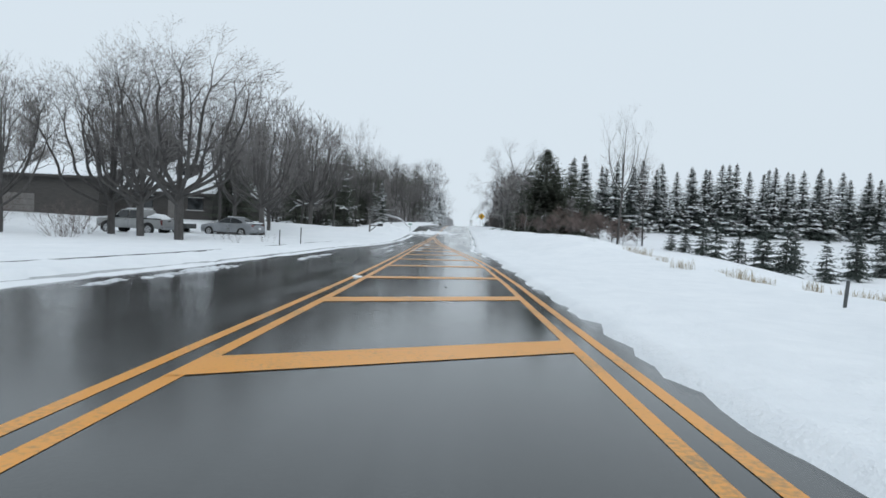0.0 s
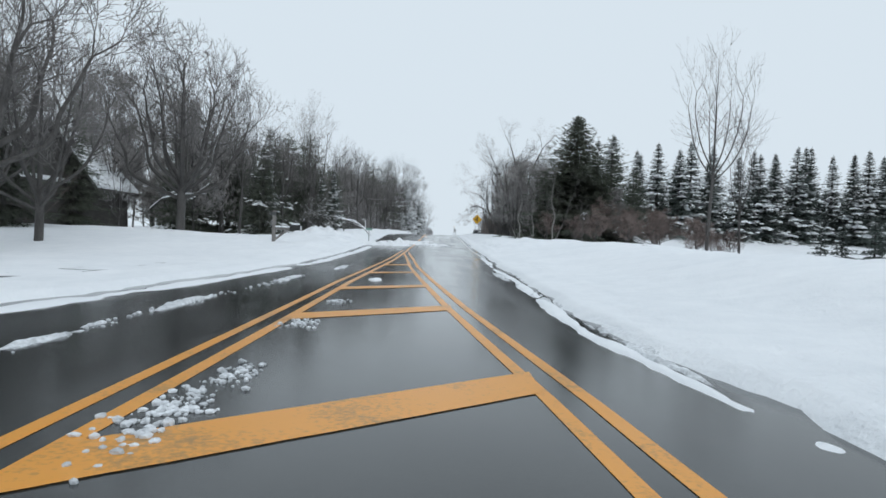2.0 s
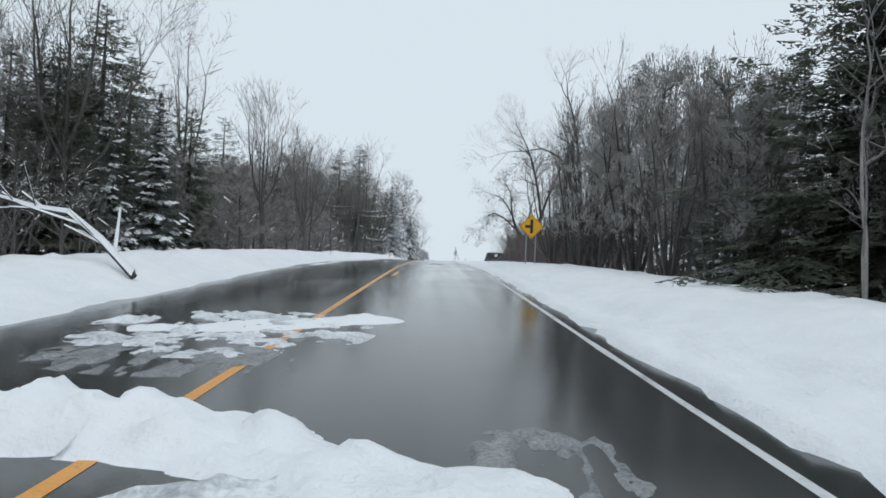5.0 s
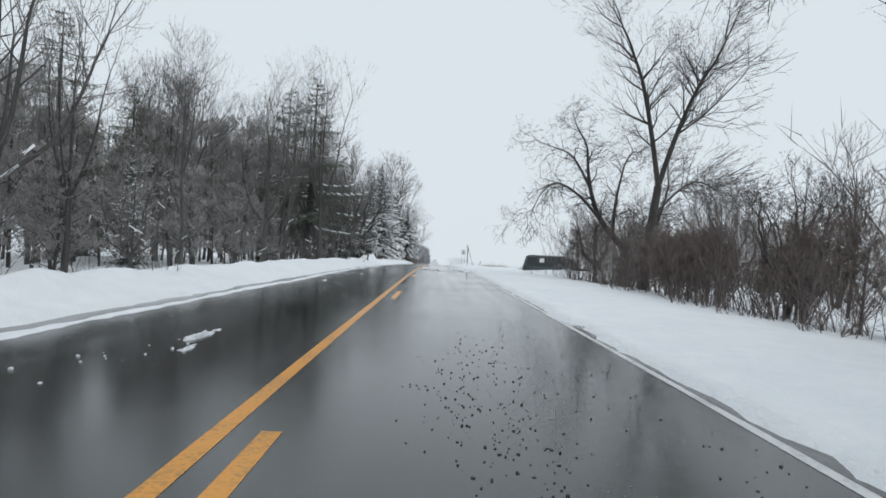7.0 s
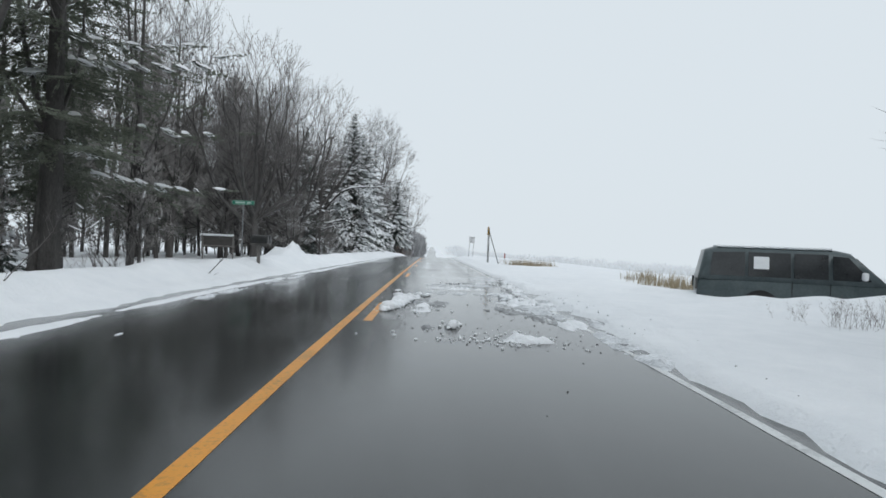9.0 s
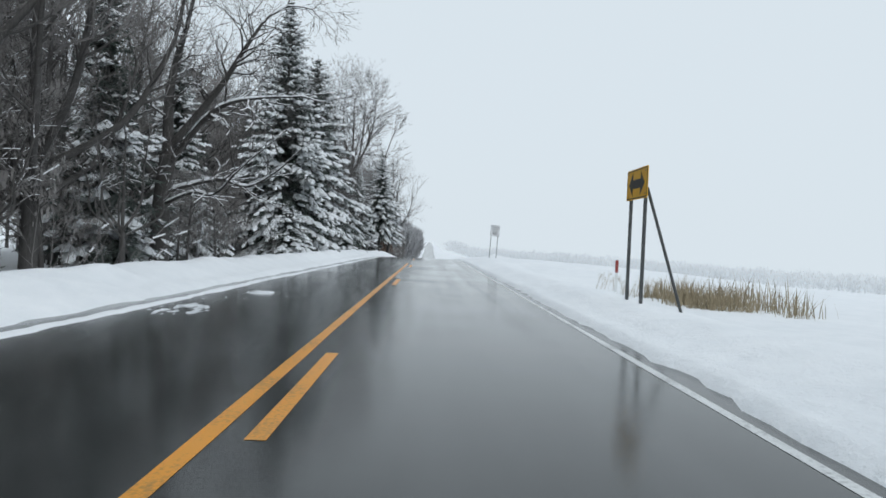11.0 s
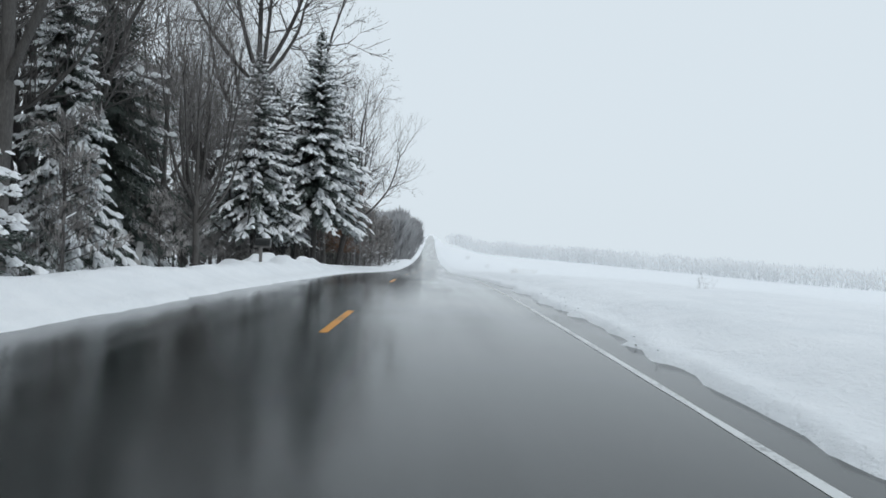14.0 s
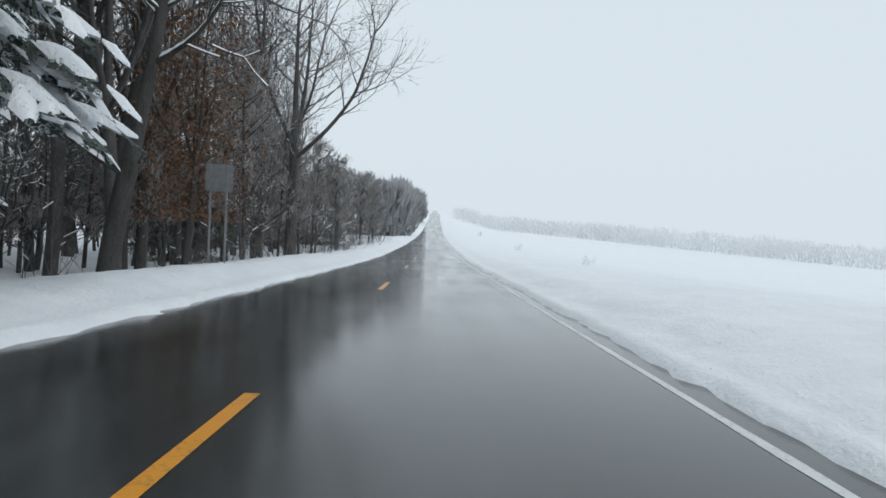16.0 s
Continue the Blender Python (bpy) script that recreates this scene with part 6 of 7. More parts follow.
def pickup(m):
    root = thing("pickup_truck", m, "pale grey pickup truck with snow piled in its bed", "pickup truck", "parked vehicles")
    stations = [(-2.75, 0.80, 0.55, 1.05), (-2.6, 0.92, 0.46, 1.10), (-1.3, 0.96, 0.44, 1.16), (-0.2, 0.96, 0.44, 1.18), (1.0, 0.96, 0.44, 1.18), (2.7, 0.95, 0.48, 1.18), (2.8, 0.93, 0.55, 1.15)]
    part("body", loft([ring(x, w, lo, hi, 0.98, 0.08) for x, w, lo, hi in stations]), root, mat=CAR_BEIGE)
    secs = []
    for x, w, lo, hi in [(-1.35, 0.86, 1.12, 1.18), (-0.75, 0.84, 1.12, 1.78), (-0.4, 0.83, 1.12, 1.88), (0.95, 0.83, 1.12, 1.87), (1.12, 0.84, 1.12, 1.80), (1.18, 0.86, 1.12, 1.2)]:
        t = w - 0.16 * (hi - lo)
        secs.append([(x, t, hi - 0.04), (x, t * 0.85, hi), (x, -t * 0.85, hi), (x, -t, hi - 0.04), (x, -w - 0.04, lo), (x, w + 0.04, lo)])
    part("cabin", loft(secs), root, mat=CAR_BEIGE)
    for s in (-1, 1):
        pane(root, [(-1.05, 1.22), (-0.66, 1.74), (0.02, 1.78), (0.02, 1.22)], s, 0.895, 0.15)
        pane(root, [(0.12, 1.22), (0.12, 1.78), (0.92, 1.76), (0.98, 1.22)], s, 0.895, 0.15)
        for x in (-1.75, 1.75):
            arch(root, x, s, 0.965, 0.50)
            wheel(root, x, s, 0.97, 0.40)
        part("tail_lamp", box(0.10, 0.16, 0.36, (2.78, s * 0.85, 0.93), 0.03), root, "red tail lamp", mat=TAIL_RED)
        part("headlamp", box(0.12, 0.34, 0.20, (-2.70, s * 0.68, 0.92), 0.03), root, "clear headlamp", mat=LAMP_CLEAR)
        part("mirror", box(0.12, 0.24, 0.20, (-0.92, s * 1.04, 1.28), 0.04), root, mat=RUBBER)
        part("bed_rail", box(1.62, 0.09, 0.06, (1.98, s * 0.91, 1.20), 0.015), root, mat=RUBBER)
        part("door_seam", box(0.014, 0.01, 0.62, (0.07, s * 0.963, 0.82)), root, mat=RUBBER)
        part("door_handle", box(0.18, 0.03, 0.04, (-0.12, s * 0.965, 1.08), 0.01), root, mat=RUBBER)
    tail = part("tailgate", box(0.05, 1.55, 0.52, (2.82, 0, 0.90), 0.02), root, mat=CAR_BEIGE)
    part("handle", box(0.03, 0.26, 0.09, (2.85, 0, 1.05), 0.01), tail, mat=RUBBER)
    part("bumper", box(0.16, 1.75, 0.20, (2.90, 0, 0.52), 0.03), root, mat=STEEL)
    part("windscreen", prism([(-0.70, 0), (0.70, 0), (0.62, 0.62), (-0.62, 0.62)], 0.02, "yz"), root, mat=CAR_GLASS, at=pose(-1.22, 0, 1.22, 0, 43, 0))
    heap = bmesh.new()
    bmesh.ops.create_icosphere(heap, subdivisions=3, radius=1)
    for v in heap.verts:
        v.co *= 1 + 0.18 * noise.noise(v.co * 2.2)
    bmesh.ops.transform(heap, matrix=Matrix.Translation((1.9, 0, 1.16)) @ Matrix.Diagonal((0.82, 0.80, 0.42, 1)), verts=heap.verts)
    part("snow_heap", heap, root, "white snow heaped in the bed", mat=SNOW)
    part("snow_cover", box(1.3, 1.3, 0.07, (0.3, 0, 1.90), 0.03), root, "snow on the roof", mat=SNOW)
    part("snow_cover", box(1.2, 1.5, 0.07, (-2.0, 0, 1.16), 0.03), root, "snow on the bonnet", mat=SNOW)


def van(m):
    root = thing("van", m, "old dark green full-size van standing deep in snow", "van", "parked vehicles")
    stations = [(-2.62, 0.90, 0.45, 1.0), (-2.56, 0.97, 0.40, 1.12), (-1.5, 0.99, 0.38, 1.14), (0.9, 0.99, 0.38, 1.14), (1.6, 0.98, 0.38, 1.12), (2.5, 0.95, 0.42, 1.04), (2.66, 0.86, 0.48, 0.96)]
    part("body", loft([ring(x, w, lo, hi, 0.98, 0.08) for x, w, lo, hi in stations]), root, mat=CAR_GREEN)
    secs = []
    for x, w, lo, hi in [(-2.60, 0.93, 1.08, 1.16), (-2.45, 0.93, 1.08, 1.86), (-2.2, 0.93, 1.08, 1.95), (0.6, 0.93, 1.08, 1.95), (0.95, 0.93, 1.08, 1.88), (1.75, 0.92, 1.08, 1.14)]:
        t = w - 0.17 * (hi - lo)
        secs.append([(x, t, hi - 0.07), (x, t * 0.82, hi), (x, -t * 0.82, hi), (x, -t, hi - 0.07), (x, -w - 0.05, lo), (x, w + 0.05, lo)])
    part("cabin", loft(secs), root, mat=CAR_GREEN)
    for s in (-1, 1):
        pane(root, [(-2.32, 1.20), (-2.26, 1.80), (-1.48, 1.83), (-1.48, 1.20)], s, 0.975, 0.17)
        pane(root, [(-1.40, 1.20), (-1.40, 1.83), (-0.42, 1.83), (-0.42, 1.20)], s, 0.975, 0.17)
        pane(root, [(-0.34, 1.20), (-0.34, 1.83), (0.42, 1.83), (0.42, 1.20)], s, 0.975, 0.17)
        pane(root, [(0.52, 1.20), (0.52, 1.80), (0.86, 1.78), (1.36, 1.20)], s, 0.975, 0.17)
        pane(root, [(-1.28, 1.40), (-1.28, 1.72), (-0.92, 1.72), (-0.92, 1.40)], s, 0.992, 0.17, "card", PAPER)
        for x in (-1.1, 1.65):
            arch(root, x, s, 0.99, 0.46)
            wheel(root, x, s, 0.985, 0.36, STEEL)
        part("tail_lamp", box(0.06, 0.10, 0.30, (-2.63, s * 0.86, 0.95), 0.02), root, "dull dark tail lamp", mat=DARK_STEEL)
        part("mirror", box(0.12, 0.20, 0.20, (1.18, s * 1.08, 1.32), 0.04), root, "side mirror caked with snow", mat=PAPER)
        part("door_seam", box(0.014, 0.01, 0.60, (0.47, s * 0.995, 0.80)), root, mat=RUBBER)
        part("door_seam", box(0.014, 0.01, 0.60, (-0.38, s * 0.995, 0.80)), root, mat=RUBBER)
    part("bumper", box(0.14, 1.85, 0.17, (-2.72, 0, 0.52), 0.03), root, "pale bumper under snow", mat=STEEL)
    part("windscreen", prism([(-0.78, 0), (0.78, 0), (0.68, 0.80), (-0.68, 0.80)], 0.02, "yz"), root, mat=CAR_GLASS, at=pose(1.66, 0, 1.20, 0, -46, 0))
    part("snow_cover", box(2.7, 1.45, 0.06, (-0.8, 0, 1.97), 0.028), root, "thin snow on the roof", mat=SNOW)


sedan(pose(-15.9, 51.2, land(-15.9, 51.2) - 0.12, 0, 0, -14))
pickup(pose(-22.9, 50.2, land(-22.9, 50.2) - 0.12, 0, 0, -10))


# trailer shape added in place of a dark vehicle half hidden behind the truck
def trailer(m):
    root = thing("stand_in_trailer", m, "low dark trailer under snow, standing in for a half-hidden vehicle behind the truck", "trailer", "parked vehicles")
    part("bed", box(1.9, 1.2, 0.10, (0, 0, 0.48), 0.02), root, mat=DARK_STEEL)
    for s in (-1, 1):
        part("side_board", box(1.9, 0.05, 0.30, (0, s * 0.58, 0.66), 0.01), root, mat=DARK_STEEL)
        part("fender", box(0.75, 0.20, 0.06, (0, s * 0.72, 0.62), 0.02), root, mat=DARK_STEEL)
        wheel(root, 0.0, s, 0.72, 0.27, STEEL)
    part("tail_board", box(0.05, 1.2, 0.30, (0.93, 0, 0.66), 0.01), root, mat=DARK_STEEL)
    part("drawbar", box(1.2, 0.08, 0.08, (-1.5, 0, 0.44), 0.01), root, mat=STEEL)
    part("snow_cover", box(1.8, 1.1, 0.20, (0, 0, 0.72), 0.09), root, "white snow filling the bed", mat=SNOW)


trailer(pose(-20.5, 52.6, land(-20.5, 52.6) - 0.10, 0, 0, -12))
van(pose(10.38, 156.22, 1.02, 0, 0, -20))

# ---------------------------------------------------------------- the house behind the lawn


def gable_block(root, x0, x1, y0, y1, z0, eave, ridge, over=0.5, name="wall", along="x", snow=0.24):
    """Walls with a pitched roof; the ridge runs along x or along y."""
    part(name, box(x1 - x0, y1 - y0, eave - z0 + 1.0, ((x0 + x1) / 2, (y0 + y1) / 2, (eave + z0 - 1.0) / 2)), root, mat=SIDING)
    plane = "yz" if along == "x" else "xz"
    a0, a1, b0, b1 = (y0, y1, x0, x1) if along == "x" else (x0, x1, y0, y1)
    mid, half = (a0 + a1) / 2, (b0 + b1) / 2

    def put(at):
        return pose(at, 0, 0) if along == "x" else pose(0, at, 0)

    for b in (b0 + 0.06, b1 - 0.06):
        part("gable", prism([(a0, eave), (a1, eave), (mid, ridge - 0.12)], 0.12, plane), root, mat=SIDING, at=put(b))
    drop = (ridge - eave) / (mid - a0)
    for sgn in (-1, 1):
        edge = mid + sgn * ((a1 - a0) / 2 + over)
        ze = eave - drop * over
        roof = part("roof", prism([(edge, ze), (edge, ze - 0.22), (mid, ridge - 0.22), (mid, ridge)], b1 - b0 + 2 * over, plane), root, mat=SIDING, at=put(half))
        part("snow_cover", prism([(edge, ze + 0.004), (mid, ridge + 0.004), (mid, ridge + snow), (edge, ze + snow * 0.8)], b1 - b0 + 2 * over - 0.06, plane), roof, "white snow covering the roof", mat=SNOW, at=Matrix())


def dormer(root, x, y, z):
    d = part("dormer", box(2.2, 2.0, 1.6, (x, y, z + 0.8)), root, "dark dormer in the snowy roof", mat=SIDING)
    part("snow_cover", prism([(-1.4, 0), (1.4, 0), (0, 0.9)], 2.6), d, mat=SNOW, at=pose(x, y, z + 1.6))
    part("window", box(1.0, 0.06, 0.9, (x, y - 1.02, z + 0.75)), d, mat=CAR_GLASS)
    part("trim", box(1.2, 0.04, 0.08, (x, y - 1.03, z + 1.25)), d, mat=TRIM)


def house(x, y):
    z = land(x, y)
    root = thing("house", pose(x, y, z, 0, 0, 0), "dark-sided house with snow-covered roofs, dormers and a low garage", "house")
    gable_block(root, -6.5, 4.6, 0.5, 13, -0.5, 3.3, 8.9, 0.6, along="y")
    gable_block(root, -5.0, 5.1, -3.2, 6.6, -0.5, 2.9, 6.4, 0.5)
    gable_block(root, -24, -4.6, -6, 2.5, -0.5, 3.7, 4.9, name="garage_wall", snow=0.10)
    dormer(root, 1.6, -0.4, 3.9)
    dormer(root, -4.3, 0.2, 4.6)
    for dx in (-18.0, -12.5):
        g = part("garage_door", box(3.6, 0.08, 2.2, (dx, -6.04, 0.6)), root, mat=WOOD)
        for k in range(3):
            part("panel_joint", box(3.6, 0.02, 0.03, (dx, -6.09, 0.05 + 0.55 * k)), g, mat=SIDING)
    for dx in (-1.6, 3.4):
        w = part("window", box(1.5, 0.10, 1.2, (dx, -3.22, 1.5)), root, mat=CAR_GLASS)
        part("frame", box(1.66, 0.06, 0.09, (dx, -3.26, 2.13)), w, mat=TRIM)
        part("sill", box(1.7, 0.14, 0.07, (dx, -3.27, 0.87)), w, mat=TRIM)
    dr = part("door", box(1.0, 0.08, 2.1, (1.2, -3.23, 0.75)), root, mat=WOOD)
    part("handle", rod((1.55, -3.32, 0.75), (1.55, -3.26, 0.75), 0.03), dr, mat=STEEL)
    part("chimney", box(0.9, 0.9, 3.0, (-3.4, 9.6, 7.5), 0.02), root, mat=SIDING)


house(-27.7, 67.2)

# ---------------------------------------------------------------- snow and debris on the road


def slush_patch(name, x, y, sx, sy, h, seed, label, mat=SLUSH, rough=1.0):
    """A ragged low heap of slush whose edge runs out on the asphalt."""
    nu, nv = min(max(8, int(sx / 0.05)), 90), min(max(8, int(sy / 0.05)), 90)
    kx, ky = (1, 1) if rough < 2 else (2.2, 0.6)
    v, f, low = [], [], []
    for j in range(nv + 1):
        for i in range(nu + 1):
            u, w = i / nu * 2 - 1, j / nv * 2 - 1
            px, py = x + u * sx / 2, y + w * sy / 2
            body = 1 - (u * u + w * w)
            q = (body * 0.8 if rough < 1.5 else body * 0.35 - 0.05) + rough * (0.75 * wob(px * kx, py * ky, 1.3, seed) + 0.5 * wob(px * kx, py * ky, 3.6, seed + 1) + 0.35 * wob(px * kx, py * ky, 9, seed + 2)) - 0.18
            q = min(q, body * 2.5)
            lump = 0.55 + 0.7 * (0.5 + wob(px, py, 4.5, seed + 5)) + 0.35 * wob(px, py, 13, seed + 6)
            low.append(q < -0.12)
            v.append((px, py, road_z(py) + (h * min(1.0, q * 1.6) * lump + 0.002 if q > 0 else q * 0.10)))
    for j in range(nv):
        for i in range(nu):
            c = (j * (nu + 1) + i, j * (nu + 1) + i + 1, (j + 1) * (nu + 1) + i + 1, (j + 1) * (nu + 1) + i)
            if not all(low[k] for k in c):
                f.append(c)
    if f:
        tagged(new(name, mesh_of(name, v, f, mat, True)), label, "snow", "slush on the road", "stuff" if name == "slush_patch" or rough > 1.5 else "")


def windrow(path, width, height, seed, label):
    """A ridge of loose snow that a plough dragged over the asphalt: lumpy along its crest, ragged where it runs out."""
    pts = [Vector((x, y, 0)) for x, y in path]
    fine = []
    for a, b in zip(pts, pts[1:]):
        n = max(2, int((b - a).length / 0.06))
        fine += [a.lerp(b, k / n) for k in range(n)]
    fine.append(pts[-1])
    m, cols = len(fine) - 1, 26
    v, f, low = [], [], []
    for k, p in enumerate(fine):
        d = (fine[min(k + 3, m)] - fine[max(k - 3, 0)]).normalized()
        side = Vector((-d.y, d.x, 0))
        ends = min(1.0, math.sqrt(min(k, m - k) / (0.16 * m)))
        crest = ends * (0.72 + 0.75 * wob(p.x, p.y, 0.9, seed) + 0.45 * wob(p.x, p.y, 2.3, seed + 1))
        half = width * (0.55 + 0.45 * ends) * (1 + 0.6 * wob(p.x, p.y, 0.7, seed + 2))
        for c in range(cols + 1):
            u = c / cols * 2 - 1
            q = p + side * (u * half + 0.25 * wob(p.x, p.y, 0.8, seed + 3))
            lump = 0.55 * wob(q.x, q.y, 3.2, seed + 4) + 0.32 * wob(q.x, q.y, 7.5, seed + 5)
            h = crest * (1 - u * u) ** 1.3 * (1 + lump) + 0.16 * wob(q.x, q.y, 2.0, seed + 6) - 0.10 - 0.25 * abs(u) ** 3
            low.append(h < -0.06)
            v.append((q.x, q.y, road_z(q.y) + (height * h + 0.003 if h > 0 else h * 0.1)))
    for k in range(m):
        for c in range(cols):
            e = (k * (cols + 1) + c, k * (cols + 1) + c + 1, (k + 1) * (cols + 1) + c + 1, (k + 1) * (cols + 1) + c)
            if not all(low[x] for x in e):
                f.append(e)
    tagged(new("snow_ridge", mesh_of("snow_ridge", v, f, SNOW, True)), label, "snow", "snow dragged over the road", "stuff")


windrow([(-5.6, 75.2), (-4.2, 75.9), (-2.25, 76.9), (-1.0, 77.5), (0.4, 76.9), (1.5, 76.4)], 0.62, 0.36, 3, "lumpy white snow ridge dragged across the road")
windrow([(-4.6, 74.4), (-3.3, 73.8), (-2.2, 73.9), (-1.2, 74.6)], 0.62, 0.22, 13, "low white heap of ploughed snow on the opposite lane")
windrow([(-6.0, 74.6), (-5.0, 74.8), (-4.0, 75.0)], 0.8, 0.34, 23, "white snow bank spilling on to the opposite lane")
windrow([(-2.8, 81.2), (-1.4, 81.9), (-0.3, 82.7), (0.3, 83.2)], 0.55, 0.07, 33, "thin white snow dragged along the centre line")
windrow([(-0.5, 75.2), (0.4, 75.0), (1.2, 75.3)], 0.22, 0.05, 43, "thin broken line of snow across the lane")
slush_patch("snow_ridge", 0.6, 76.0, 2.8, 1.8, 0.06, 33, "thin broken slush across the asphalt", SLUSH, 1.8)
slush_patch("snow_ridge", -1.6, 81.5, 3.6, 3.8, 0.05, 5, "thin broken slush across the asphalt", SLUSH, 1.8)
slush_patch("slush_patch", -0.42, 16.33, 0.30, 0.35, 0.04, 62, "small lump of snow on the painted line", SNOW, 1.35)
for x, y, sx, sy, seed in ((0.35, 151.2, 0.5, 1.3, 190), (1.35, 147.6, 1.5, 0.35, 191), (2.3, 153.2, 0.9, 2.6, 192), (2.75, 149.4, 0.5, 2.2, 193), (2.9, 158.0, 0.5, 3.0, 194), (1.2, 156.8, 1.6, 0.7, 195)):
    slush_patch("slush_patch", x, y, sx, sy, 0.07, seed, "broken white slush dropped on the wet lane", SNOW, 1.9)
slush_patch("slush_patch", 1.3, 155.2, 2.6, 0.9, 0.05, 71, "thin dark line of slush across the lane", SLUSH, 1.6)
slush_patch("slush_patch", 2.6, 152.5, 1.2, 5.5, 0.05, 72, "broken grey slush along the lane edge", SLUSH, 1.6)
slush_patch("slush_patch", 3.2, 147.5, 0.9, 4.0, 0.05, 73, "broken grey slush along the lane edge", SLUSH, 1.6)
slush_patch("slush_patch", 1.4, 158.5, 2.4, 0.9, 0.05, 8, "thin broken slush across the asphalt", SLUSH, 1.8)
slush_patch("slush_patch", 2.5, 163.0, 1.2, 2.4, 0.05, 9, "thin broken slush across the asphalt", SLUSH, 1.8)
slush_patch("slush_patch", -0.51, 45.77, 0.30, 0.5, 0.05, 10, "small lump of snow on the painted median", SNOW, 1.35)
for k, (x, y, sx, sy) in enumerate([(-2.38, 40.0, 0.2, 4.0), (-2.23, 44.9, 0.18, 3.0), (-2.29, 36.2, 0.18, 3.5), (-1.68, 33.4, 0.14, 3.0), (-1.94, 50.4, 0.16, 2.5), (-2.3, 114.3, 0.2, 1.2), (-2.1, 113.2, 0.16, 0.7), (-2.1, 137.5, 0.2, 1.4), (-1.8, 140.5, 0.16, 1.2), (-3.2, 128.0, 0.2, 0.5), (-2.8, 135.5, 0.2, 0.4),
                                   (-3.0, 147.0, 0.2, 0.5), (-3.3, 183.0, 0.9, 1.5), (-2.9, 186.5, 0.8, 0.8), (2.58, 43.4, 0.26, 6.0), (2.5, 48.9, 0.24, 4.0), (2.66, 38.4, 0.24, 4.0), (3.0, 62.5, 0.22, 4.0), (3.0, 118.0, 0.3, 4.0),
                                   (2.95, 151.0, 0.8, 5.0), (2.7, 155.5, 0.7, 3.0), (-4.0, 146.0, 0.25, 5.0), (-3.8, 152.5, 0.25, 4.0), (-3.8, 158.5, 0.25, 5.0), (-3.9, 208.0, 0.25, 6.0), (-3.47, 14.9, 0.5, 6.0), (-3.11, 24.4, 0.4, 5.0)]):
    slush_patch("slush_patch", x, y, sx, sy, 0.035, 40 + 7 * k, "thin streak of slush on the wet asphalt", SLUSH, 2.3)


LUMP = bmesh.new()
bmesh.ops.create_icosphere(LUMP, subdivisions=1, radius=1)
BLOCK = bmesh.new()
bmesh.ops.create_icosphere(BLOCK, subdivisions=2, radius=1)
BLOCK_V, BLOCK_F = [v.co.copy() for v in BLOCK.verts], [[v.index for v in fc.verts] for fc in BLOCK.faces]
BLOCK.free()
LUMP_V, LUMP_F = [v.co.copy() for v in LUMP.verts], [[v.index for v in fc.verts] for fc in LUMP.faces]
LUMP.free()


def crumbs(name, mat, spots, size, seed, label, category):
    """Scattered small lumps on the road."""
    rng = random.Random(seed)
    v, f = [], []
    for cx, cy, sx, sy, n in spots:
        for _ in range(n):
            x, y = rng.gauss(cx, sx), rng.gauss(cy, sy)
            r = size * rng.uniform(0.3, 1.0) ** 1.6 * 1.4
            z, b = road_z(y) if x < table(RIGHT_EDGE, y) - 0.3 and x > table(LEFT_EDGE, y) + 0.3 else land(x, y), len(v)
            sq = Vector((rng.uniform(0.7, 1.3), rng.uniform(0.7, 1.3), rng.uniform(0.45, 0.9))) * r
            v += [(x + c.x * sq.x * rng.uniform(0.8, 1.2), y + c.y * sq.y * rng.uniform(0.8, 1.2), z + sq.z * 0.5 + c.z * sq.z) for c in LUMP_V]
            f += [[b + k for k in fc] for fc in LUMP_F]
    tagged(new(name, mesh_of(name, v, f, mat)), label, category, kind="stuff")


def snow_blocks(spots, seed, label, mat=SNOW):
    """Rounded lumps of packed snow that fell on the lane, piled close together."""
    rng = random.Random(seed)
    v, f = [], []
    for x0, y0, x1, y1, wide, n, big in spots:
        for _ in range(n):
            t = rng.random()
            x, y = x0 + (x1 - x0) * t + rng.gauss(0, wide), y0 + (y1 - y0) * t + rng.gauss(0, wide * 2)
            r = big * (0.22 + 0.78 * rng.random() ** 2.2)
            sx, sy, sz, z0, b = r * rng.uniform(0.8, 1.3), r * rng.uniform(0.9, 1.6), r * rng.uniform(0.55, 0.85), rng.uniform(0, 50), len(v)
            for c in BLOCK_V:
                q = 1 + 0.45 * noise.noise((c.x * 1.3, c.y * 1.3, c.z * 1.3 + z0))
                v.append((x + c.x * sx * q, y + c.y * sy * q, road_z(y) + max(sz * 0.55 + c.z * sz * q, 0.002)))
            f += [[b + k for k in fc] for fc in BLOCK_F]
    tagged(new("snow_lumps", mesh_of("snow_lumps", v, f, mat, True)), label, "snow", "slush on the road", "stuff")


